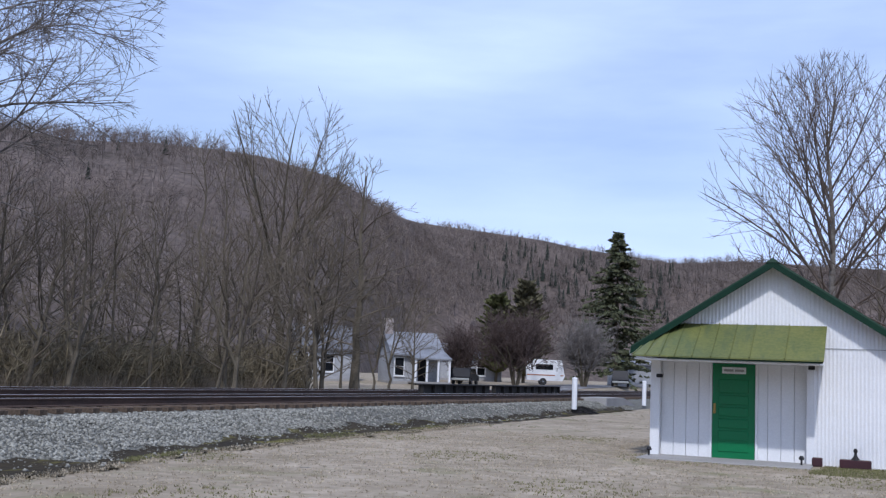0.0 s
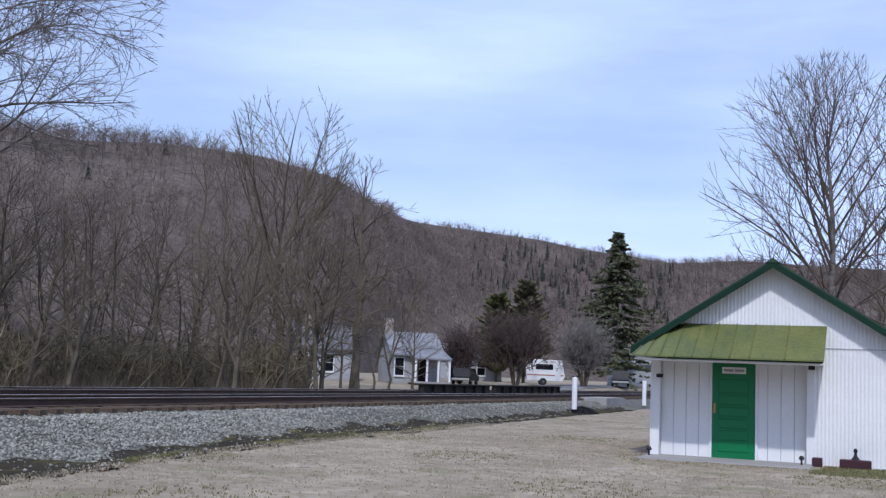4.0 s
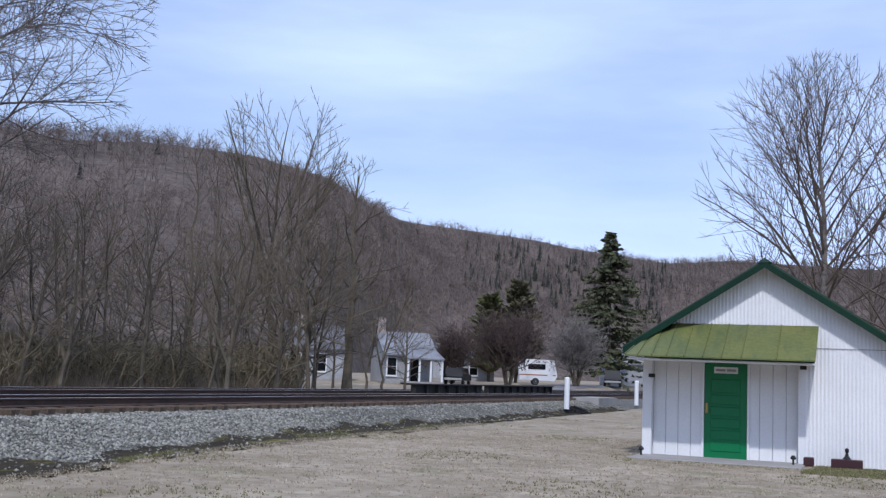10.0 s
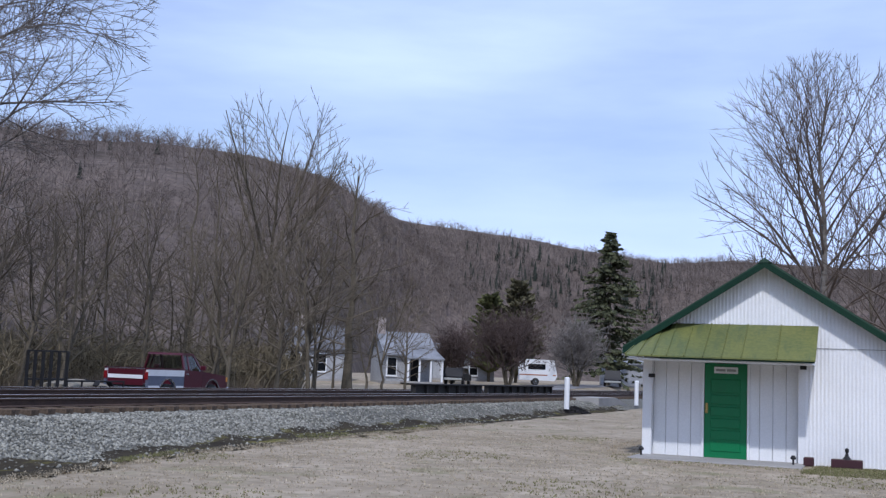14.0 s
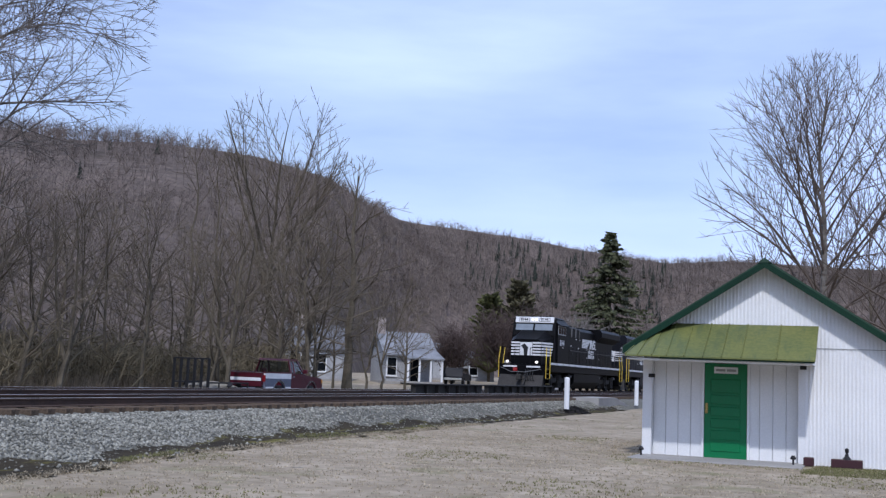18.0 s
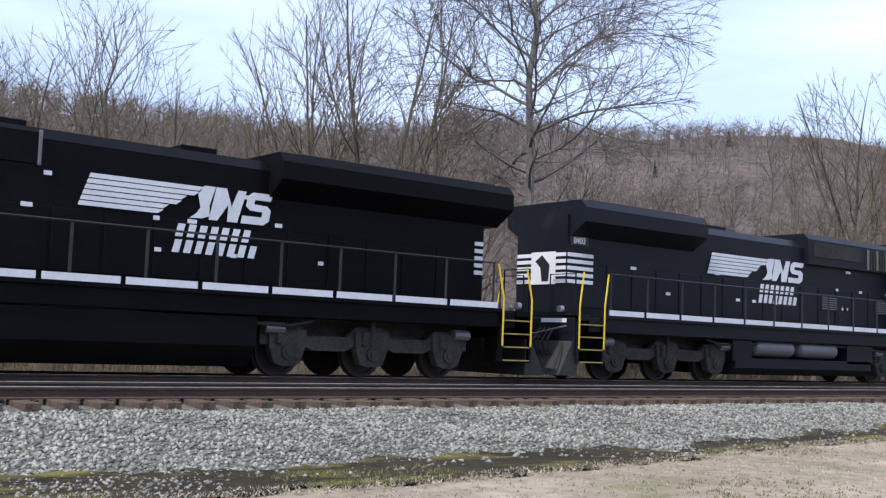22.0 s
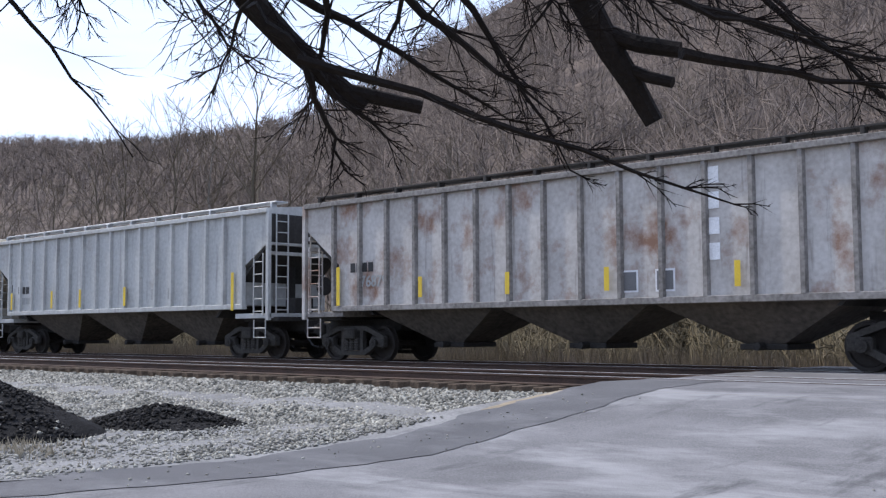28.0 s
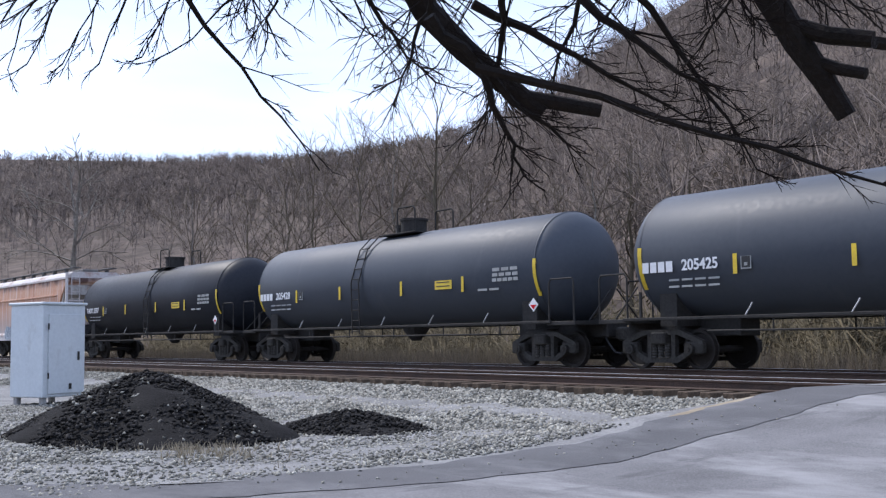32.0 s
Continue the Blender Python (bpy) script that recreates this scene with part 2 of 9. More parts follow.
    def mesh(self, name, material, smooth=False):
        me = bpy.data.meshes.new(name)
        me.from_pydata(self.v, [], self.f)
        bm = bmesh.new()
        bm.from_mesh(me)
        bmesh.ops.recalc_face_normals(bm, faces=bm.faces)
        bm.to_mesh(me)
        bm.free()
        if smooth:
            me.polygons.foreach_set("use_smooth", [True] * len(me.polygons))
            me.set_sharp_from_angle(angle=radians(35))
        me.materials.append(material)
        return me


def part(name, shape, material, parent=None, label="", smooth=False):
    """One mesh object, under a thing or a part."""
    ob = new(name, shape.mesh(name, material, smooth))
    ob.parent = parent
    if label:
        ob["label"] = label
    return ob


def empty(name, m, label, category, group="", kind=""):
    ob = new(name)
    ob.matrix_basis = m
    ob.empty_display_size = 0.2
    return tagged(ob, label, category, group, kind)


def raw(name, verts, faces, material, parent=None):
    """A mesh from number arrays: verts n x 3, faces an array, or a list of triangles and quads."""
    me = bpy.data.meshes.new(name)
    verts = np.asarray(verts, dtype=np.float32)
    if isinstance(faces, list):
        sizes = np.array([len(q) for q in faces], dtype=np.int32)
        flat = np.array([i for q in faces for i in q], dtype=np.int32)
    else:
        sizes, flat = np.full(len(faces), faces.shape[1], dtype=np.int32), faces.astype(np.int32).ravel()
    me.vertices.add(len(verts))
    me.vertices.foreach_set("co", verts.ravel())
    me.loops.add(len(flat))
    me.loops.foreach_set("vertex_index", flat)
    me.polygons.add(len(sizes))
    me.polygons.foreach_set("loop_start", np.concatenate([[0], np.cumsum(sizes)[:-1]]).astype(np.int32))
    me.update(calc_edges=True)
    me.materials.append(material)
    ob = new(name, me)
    ob.parent = parent
    return ob


def step(x, a, b):
    t = np.clip((np.asarray(x, dtype=float) - a) / (b - a), 0, 1)
    return t * t * (3 - 2 * t)


def text(name, words, size, m, material, parent, label="", spacing=1.0):
    """Raised lettering in the built-in font, as a mesh; m places its centre."""
    cu = bpy.data.curves.new(name, "FONT")
    cu.body, cu.size, cu.extrude, cu.align_x, cu.align_y = words, size, 0.003, "CENTER", "CENTER"
    cu.space_character, cu.offset = spacing, size * 0.022
    tmp = bpy.data.objects.new("lettering", cu)
    scene.collection.objects.link(tmp)
    me = bpy.data.meshes.new_from_object(tmp.evaluated_get(bpy.context.evaluated_depsgraph_get()))
    bpy.data.objects.remove(tmp)
    me.materials.clear()
    me.materials.append(material)
    ob = new(name, me)
    ob.parent, ob.matrix_basis = parent, m
    if label:
        ob["label"] = label
    return ob


# ---- ground ----
Y1, Y2 = 16.24, 20.62          # centre lines of the near and the far track
LAWN_Z = -0.76


def road_left(y):
    return np.interp(y, (-40, 2.5, 4.6, 7, 10, 14, 16, 30), (-60, -11.8, -10.5, -10.0, -9.9, -9.9, -9.8, -11))


def road_right(y):
    return np.interp(y, (-40, 6, 8.4, 9.6, 11.2, 12.6, 14.5, 17, 30), (-20, -4.2, -2.9, -2.2, -1.6, -0.75, 0.95, 1.25, 1.4))


def deck(y):
    """Height of the lane, which climbs to the rails and falls again beyond them."""
    return -0.012 - 0.60 * step(y, 14.9, 7.8) - 0.40 * step(y, 22.6, 26.5)


def toe(x):
    return np.interp(x, (-40, -20, -9.5, 0.6, 3, 5, 7.3, 10.6, 13.3, 16.5, 20, 24.5, 29, 33, 45, 70), (10.2, 10.2, 10.0, 11.9, 11.45, 10.95, 11.05, 11.6, 10.95, 11.6, 12.25, 12.75, 12.75, 12.6, 13.0, 13.3)) + 0.07 * np.sin(x * 1.3) + 0.06 * np.sin(x * 3.1)


def ground_z(x, y):
    """Height of the ground."""
    x, y = np.asarray(x, dtype=float), np.asarray(y, dtype=float)
    z = np.full(np.broadcast(x, y).shape, LAWN_Z)
    z = z + 0.14 * step(x, 4, -1) + 0.05 * np.sin(x * 0.35 + 1) * np.sin(y * 0.41) * step(np.hypot(x, y), 2, 9) * (1 - step(y, 7.5, 10)) * (1 - step(x, 15, 20))
    near = step(x, road_left(y) - 2.5, road_left(y) - 0.2) * step(x, road_right(y) + 2.2, road_right(y) + 0.1)
    z = z * (1 - near) + (deck(y) - 0.03) * near
    bed = step(y, toe(x) + 0.7, toe(x) + 2.6) * (1 - near)
    z = z + bed * (-0.45 - z)
    far = step(y, 22.5, 25)
    return z * (1 - far) + far * (-0.5 + 0.8 * step(x, 60, 115) - 0.28 * step(x, -25, 5) * step(x, 95, 65))


def grid(name, xs, ys, zf, material):
    X, Y = np.meshgrid(xs, ys, indexing="ij")
    V = np.stack([X, Y, zf(X, Y)], -1).reshape(-1, 3)
    i, j = np.meshgrid(np.arange(len(xs) - 1), np.arange(len(ys) - 1), indexing="ij")
    a = (i * len(ys) + j).ravel()
    ob = raw(name, V, np.stack([a, a + len(ys), a + len(ys) + 1, a + 1], 1), material)
    ob.data.polygons.foreach_set("use_smooth", [True] * len(ob.data.polygons))
    return ob


far_x = np.concatenate([-np.geomspace(3000, 62, 26), np.arange(-60, 90, 0.6), np.geomspace(91, 3000, 26)])
far_y = np.concatenate([-np.geomspace(3000, 32, 22), np.arange(-30, 32, 0.6), np.geomspace(33, 3000, 22)])
tagged(grid("ground", far_x, far_y, ground_z, LAWN), "dry tan winter lawn with bare earthy patches", "ground", kind="structure")


def strip(name, ys, edge_a, edge_b, n, zf, material):
    """A sheet between two edges given as functions of y."""
    V, F = [], []
    for j, y in enumerate(ys):
        a, b = float(edge_a(y)), float(edge_b(y))
        for i in range(n + 1):
            x = a + (b - a) * i / n
            V.append((x, y, float(zf(x, y))))
    for j in range(len(ys) - 1):
        for i in range(n):
            a = j * (n + 1) + i
            F.append((a, a + 1, a + n + 2, a + n + 1))
    return raw(name, V, F, material)


def road_z(x, y):
    return deck(y) + 0.008 * np.sin(x * 1.1) * np.sin(y * 0.9) * step(y, 14.5, 12)


def wob(y, k):
    return 0.10 * math.sin(y * 2.3 + k) + 0.06 * math.sin(y * 5.9 + 2 * k) + 0.03 * math.sin(y * 13.7 + k)


road = strip("road", np.arange(-20, 13.45, 0.2), lambda y: road_left(y) + wob(y, 1), lambda y: road_right(y) + wob(y, 2), 24, road_z, ASPHALT)
tagged(road, "worn pale grey asphalt lane leading to a level crossing", "road", kind="structure")
for a, b in ((13.4, Y1 - 0.80), (Y1 - 0.69, Y1 + 0.69), (Y1 + 0.80, Y2 - 0.80), (Y2 - 0.69, Y2 + 0.69), (Y2 + 0.80, 27.0)):
    pv = strip("crossing_pavement", np.linspace(a, b, 8), lambda y: road_left(y) + wob(y, 1) * 0.5, lambda y: road_right(y) + wob(y, 2) * 0.5, 12,
               lambda x, y: road_z(x, y) + 0.002, ASPHALT)
    tagged(pv, "grey asphalt crossing surface laid between the rails", "pavement", kind="structure")
for side in (0, 1):
    inner = (lambda y: road_right(y) - 0.15 - 0.6 * float(step(y, 11.8, 13.2)) + wob(y, 3)) if side == 0 else (lambda y: road_left(y) - 0.06 + wob(y, 4))
    outer = (lambda y: road_right(y) + 0.22 + wob(y, 5)) if side == 0 else (lambda y: road_left(y) + 1.35 + 0.5 * wob(y, 6))
    patch = strip("road_edge_patch", np.linspace(11.7 if side == 0 else 2.5, 15.4, 60), inner, outer, 8, lambda x, y: float(road_z(x, y)) + 0.008, ASPHALT_NEW if side == 0 else ASPHALT_EDGE)
    tagged(patch, "strip of newer black asphalt along the lane's edge", "pavement", kind="structure")

far_road = grid("far_road", np.arange(18, 140, 2.0), np.array([24.6, 25.5, 27.5, 29.5]), lambda x, y: ground_z(x, y) + 0.03, ASPHALT)
tagged(far_road, "narrow grey asphalt road beyond the tracks", "road", kind="structure")


# ---- track ----
def bed_z(y):
    """Cross-section of the ballast."""
    return np.interp(y, (10.9, 11.6, 14.0, 14.7, 15.3, 22.3, 22.9, 24.6), (-0.78, -0.68, -0.34, -0.30, -0.245, -0.235, -0.28, -0.62))


def bed(x, y):
    t = toe(x)
    yy = np.where(y < 14, 14 - (14 - y) * (14 - 10.9) / (14 - t), y)
    return bed_z(yy) + 0.13 * step(x, 4, -1) * (1 - step(y, t, 13.9)) + 0.02 * np.sin(x * 2.1 + y * 3.3) * np.sin(x * 0.7)


for nm, xa, xb in (("ballast_bed_west", -220, -9.7), ("ballast_bed_east", 0.9, 260)):
    xs = np.concatenate([np.arange(xa, max(xa, -60), 4.0), np.arange(max(xa, -60), min(xb, 90), 0.4), np.arange(min(xb, 90), xb + 0.1, 4.0)])
    ob = grid(nm, np.unique(xs), np.concatenate([np.arange(8.4, 15, 0.2), np.arange(15, 25.2, 0.6)]), bed, BALLAST_BED)
    tagged(ob, "grey crushed-stone ballast bank under two tracks", "ballast", kind="structure")
RAIL_PROFILE = [(-0.07, -0.17), (0.07, -0.17), (0.07, -0.155), (0.012, -0.135), (0.012, -0.045), (0.037, -0.035), (0.037, -0.004), (0.03, 0.0), (-0.03, 0.0), (-0.037, -0.004), (-0.037, -0.035), (-0.012, -0.045), (-0.012, -0.135), (-0.07, -0.155)]
for k, yc in enumerate((Y1, Y2)):
    track = empty("railway_track", pose(0, yc, 0), "straight steel railway track on dark timber ties", "railway track", "the two tracks", "structure")
    for sy in (-0.75, 0.75):
        part("rail", Shape().prism([(sy + a, b) for a, b in RAIL_PROFILE], -260, 300, "x"), RUST, track, "rusty steel rail")
        part("rail_head", Shape().box(-260, 300, sy - 0.028, sy + 0.028, 0.0005, 0.003), STEEL_HEAD, track, "worn running surface, sun glint painted in as pale grey")
    tie_me = Shape().cbox(-0.115, 0.115, -1.42, 1.42, -0.33, -0.172, 0.012).mesh("tie", TIE)
    rng = random.Random(5 + k)
    rest = Shape()
    for i in range(-320, 480):
        x = i * 0.508 + rng.uniform(-0.03, 0.03)
        if -10.2 < x < 1.3:
            continue
        if -38 < x < 46 and k == 0 or -20 < x < 45 and k == 1:
            t = new("tie", tie_me)
            t.parent, t.matrix_basis = track, pose(x, rng.uniform(-0.05, 0.05), rng.uniform(-0.012, 0.006), 0, 0, rng.uniform(-1.2, 1.2))
        elif -130 < x < 170:
            rest.box(x - 0.115, x + 0.115, -1.42, 1.42, -0.33, -0.172)
    tagged(part("far_ties", rest, TIE, track), kind="stuff")


# ---- hills and woods ----
SKY_AZ = (-180, -120, -90, -75, -63, -58, -53, -48, -44, -36, -25, -12, 0, 4, 8, 12, 17, 23, 29, 34.3, 37.5, 40.5, 44, 48.9, 53, 56, 58.4, 60.5, 62.1, 64.6, 66.3, 69.4, 73, 75, 80, 83, 90, 110, 150, 180)
SKY_EL = (5, 6, 8.6, 9.1, 9.4, 9.2, 9.7, 11.9, 15.0, 19, 22, 22, 19, 15.2, 12.4, 11.3, 10.9, 10.9, 10.85, 10.7, 11.2, 12.05, 11.5, 11, 11.25, 11.15, 10.95, 10.45, 10.1, 8.55, 7.95, 7.65, 7.25, 6.86, 6.2, 6.4, 6, 5, 4, 5)
RIDGE_R = (900, 700, 600, 560, 540, 480, 300, 290, 290, 280, 270, 270, 280, 290, 300, 320, 340, 355, 360, 360, 361.25, 368.75, 395, 439, 480, 510, 534, 555, 589.33, 702.4, 879.2, 938.67, 986.67, 1000, 1000, 1000, 1000, 900, 900, 900)
FOOT_R = (400, 300, 200, 190, 150, 110, 75, 62, 54, 46, 41, 39, 39, 39, 40, 41, 43, 45.25, 48, 51.2, 53.62, 57.38, 62, 71.51, 83.4, 92.1, 107.25, 125.62, 170.33, 307.2, 497.6, 558.67, 606.67, 623.33, 640, 640, 640, 500, 400, 400)


def polar(az, r):
    return r * math.sin(radians(az)), r * math.cos(radians(az))


def hill_z(az, r):
    E, R, F = np.interp(az, SKY_AZ, SKY_EL), np.interp(az, SKY_AZ, RIDGE_R), np.interp(az, SKY_AZ, FOOT_R)
    R = np.maximum(R, F + 30)
    u = np.clip((r - F) / (R - F), 0, 1)
    drop = np.clip((r - R) / R, 0, 1)
    tree = 2.2
    top = EYE + np.tan(np.radians(E)) * R - tree
    z = -0.5 + (top + 0.5) * (0.25 * u + 0.75 * u ** 1.15) - drop * top * 0.6
    a = np.radians(az)
    x, y = r * np.sin(a), r * np.cos(a)
    z = z + 0.05 * (z + 0.5) * (np.sin(x * 0.021 + 1.3) + np.sin(y * 0.027 + x * 0.011) + 0.5 * np.sin(x * 0.06) * np.sin(y * 0.05)) * u * (1 - u) * 4
    return z


azs = np.concatenate([np.arange(-180, -84, 2.0), np.arange(-84, 100, 0.6), np.arange(100, 180.1, 2.0)])
us = np.concatenate([np.linspace(0, 1, 46), 1 + np.linspace(0.04, 1.0, 8)])
A, U = np.meshgrid(azs, us, indexing="ij")
F_, R_ = np.interp(A, SKY_AZ, FOOT_R), np.interp(A, SKY_AZ, RIDGE_R)
RR = np.where(U <= 1, F_ + (R_ - F_) * U, R_ * U)
HZ = hill_z(A, RR)
HV = np.stack([RR * np.sin(np.radians(A)), RR * np.cos(np.radians(A)), HZ + np.where(U == 0, -0.3, 0.05)], -1).reshape(-1, 3)
i_, j_ = np.meshgrid(np.arange(len(azs) - 1), np.arange(len(us) - 1), indexing="ij")
a_ = (i_ * len(us) + j_).ravel()
hill = raw("wooded_hillside", HV, np.stack([a_, a_ + 1, a_ + len(us) + 1, a_ + len(us)], 1), LITTER)
hill.data.polygons.foreach_set("use_smooth", [True] * len(hill.data.polygons))
tagged(hill, "steep valley side covered with brown leaf litter", "hillside", kind="structure")


def needle(p0, p1, r):
    """A three-sided spike from p0 to p1."""
    p0, p1 = np.array(p0, float), np.array(p1, float)
    d = p1 - p0
    d = d / (np.linalg.norm(d) + 1e-9)
    a = np.cross(d, (0.3, 0.5, 0.81))
    a /= np.linalg.norm(a) + 1e-9
    b = np.cross(d, a)
    ring = [p0 + r * (math.cos(t) * a + math.sin(t) * b) for t in (0, 2.094, 4.189)]
    return ring + [p1], [(0, 1, 3), (1, 2, 3), (2, 0, 3)]


def far_tree(rng, h, limbs=15, twigs=3, thick=1.0):
    """A small bare tree for the distance: a thin trunk, rising limbs and twig spikes that fill a rounded crown."""
    V, Fc = [], []

    def put(p0, p1, r):
        v, f = needle(p0, p1, r * thick)
        Fc.extend([tuple(i + len(V) for i in q) for q in f])
        V.extend(v)

    bend = (rng.uniform(-.7, .7), rng.uniform(-.7, .7))
    put((0, 0, -0.5), (bend[0], bend[1], h * 0.9), 0.085)
    wide = h * rng.uniform(0.24, 0.34)
    for i in range(limbs):
        t = rng.uniform(0.30, 0.80)
        a = i * 2.4 + rng.uniform(-0.5, 0.5)
        q0 = (bend[0] * t, bend[1] * t, h * t * 0.9)
        up = rng.uniform(0.15, 1.0)
        out = wide * math.sqrt(max(0.05, 1 - (up * 0.9) ** 2)) * rng.uniform(0.7, 1.05)
        top = max(h * t * 0.9 + 0.5, h * (0.52 + 0.48 * up))
        q1 = (out * math.cos(a), out * math.sin(a), top)
        put(q0, q1, 0.045)
        for k in range(twigs):
            s_ = rng.uniform(0.35, 0.92)
            p = [q0[c] + (q1[c] - q0[c]) * s_ for c in range(3)]
            b = a + rng.uniform(-1.5, 1.5)
            l2 = h * rng.uniform(0.09, 0.19)
            put(p, (p[0] + l2 * 0.75 * math.cos(b), p[1] + l2 * 0.75 * math.sin(b), p[2] + l2 * rng.uniform(0.1, 0.8)), 0.03)
    return np.array(V), np.array(Fc)


def scatter(name, templates, places, material, parent=None):
    """Copies of small meshes at (x, y, z, turn, size), joined into one mesh."""
    groups, off, VV, FF = {}, 0, [], []
    for k, p in enumerate(places):
        groups.setdefault(k % len(templates), []).append(p)
    for k, ps in groups.items():
        V, Fc = templates[k]
        P = np.array(ps, dtype=float)
        c, s = np.cos(P[:, 3])[:, None], np.sin(P[:, 3])[:, None]
        X = (V[None, :, 0] * c - V[None, :, 1] * s) * P[:, 4:5] + P[:, 0:1]
        Y = (V[None, :, 0] * s + V[None, :, 1] * c) * P[:, 4:5] + P[:, 1:2]
        Z = V[None, :, 2] * P[:, 4:5] + P[:, 2:3]
        VV.append(np.stack([X, Y, Z], -1).reshape(-1, 3))
        FF.append((Fc[None] + (np.arange(len(ps)) * len(V))[:, None, None] + off).reshape(-1, Fc.shape[1]))
        off += len(ps) * len(V)
    return raw(name, np.concatenate(VV), np.concatenate(FF), material, parent)


rng = random.Random(11)
NEAR_T, FAR_T = [far_tree(rng, 10, 15, 2, 0.9) for _ in range(7)], [far_tree(rng, 10, 11, 2, 1.5) for _ in range(8)]


def woods(count, lo, hi, power, az0=-84, az1=70):
    """Places for trees between two shares of the way from the hill's foot to its ridge; those along the ridge stand behind it."""
    out = []
    while len(out) < count:
        az = rng.uniform(az0, az1)
        F, R = float(np.interp(az, SKY_AZ, FOOT_R)), float(np.interp(az, SKY_AZ, RIDGE_R))
        u = lo + (hi - lo) * rng.random() ** power
        r = F + (R - F) * u
        big = 1.0 + 0.4 * (R > 700)
        sink = 0.3 + 3.6 * max(0.0, min(1.0, (u - 0.80) / 0.14)) * big
        x, y = polar(az, r)
        out.append((x, y, float(hill_z(az, r)) - sink, rng.uniform(0, 6.28), rng.uniform(0.75, 1.2) * big))
    return out


places = woods(2300, 0.0, 0.4, 1.1)
tagged(scatter("hillside_woods", NEAR_T, places, BARK_FAR), "leafless grey-brown woods on the lower hillsides", "woods", kind="stuff")
places = woods(3800, 0.25, 0.985, 0.8, 60, 96)
tagged(scatter("far_woods", [far_tree(rng, 10, 10, 1, 2.6) for _ in range(7)], places, BARK_FAR), "leafless woods on the far hill, purple haze put into their brown", "woods", kind="stuff")
places = woods(2200, 0.35, 0.985, 0.7, -86, -52)
tagged(scatter("far_woods", [far_tree(rng, 10, 10, 1, 3.0) for _ in range(7)], places, BARK_FAR), "leafless grey woods on the western ridge", "woods", kind="stuff")
places = woods(5800, 0.3, 0.985, 0.85)
tagged(scatter("hillside_woods", FAR_T, places, BARK_FAR), "leafless grey-brown woods on the upper hillsides", "woods", kind="stuff")


def twig_cloud(rng, V, Fc, p, d, ln, r, depth, up, spread, droop=0.0, fine=0.004, bushy=4):
    """Branches of branches as three-sided spikes, into V and Fc."""
    d = Vector(d).normalized()
    if depth <= 0:
        a = d.orthogonal().normalized() * max(fine, r)
        b, o, q = d.cross(a), len(V), Vector(p)
        V += [tuple(q + a), tuple(q - a * 0.5 + b * 0.87), tuple(q - a * 0.5 - b * 0.87), tuple(q + (d + Vector((0, 0, up * 0.09 - droop * 0.12))) * ln)]
        Fc += [(o, o + 1, o + 3), (o + 1, o + 2, o + 3), (o + 2, o, o + 3)]
        return
    n = max(2, int(ln / 0.55)) if depth > 0 else 1
    q = Vector(p)
    pts, rad = [q.copy()], [r]
    for i in range(n):
        d = (d + Vector((rng.uniform(-1, 1), rng.uniform(-1, 1), rng.uniform(-1, 1))) * 0.16 + Vector((0, 0, up * 0.09 - droop * 0.12))).normalized()
        q = q + d * (ln / n)
        pts.append(q.copy())
        rad.append(max(fine, r * (1 - 0.75 * (i + 1) / n)))
    a = d.orthogonal().normalized()
    b = d.cross(a)
    o = len(V)
    for pt, rr in zip(pts, rad):
        for t in (0, 2.094, 4.189):
            V.append(tuple(pt + rr * (math.cos(t) * a + math.sin(t) * b)))
    for i in range(len(pts) - 1):
        for k in range(3):
            s, e = o + i * 3 + k, o + i * 3 + (k + 1) % 3
            Fc.append((s, e, e + 3, s + 3))
    m = bushy + rng.randint(-1, 1) + (depth == 1)
    for i in range(m):
        k = 0.22 + 0.78 * (i + rng.random()) / m
        f = min(len(pts) - 1.001, k * (len(pts) - 1))
        idx = int(f)
        start = pts[idx].lerp(pts[idx + 1], f - idx)
        t = i * 2.4 + rng.uniform(-0.7, 0.7)
        side = a * math.cos(t) + b * math.sin(t)
        nd = d * rng.uniform(0.7, 1.0) + side * spread * rng.uniform(0.6, 1.0) + Vector((0, 0, 0.15 * up))
        twig_cloud(rng, V, Fc, start, nd, ln * rng.uniform(0.40, 0.60) * (1.15 - 0.35 * k), rad[idx] * 0.6, depth - 1, up, spread, droop, fine, bushy)


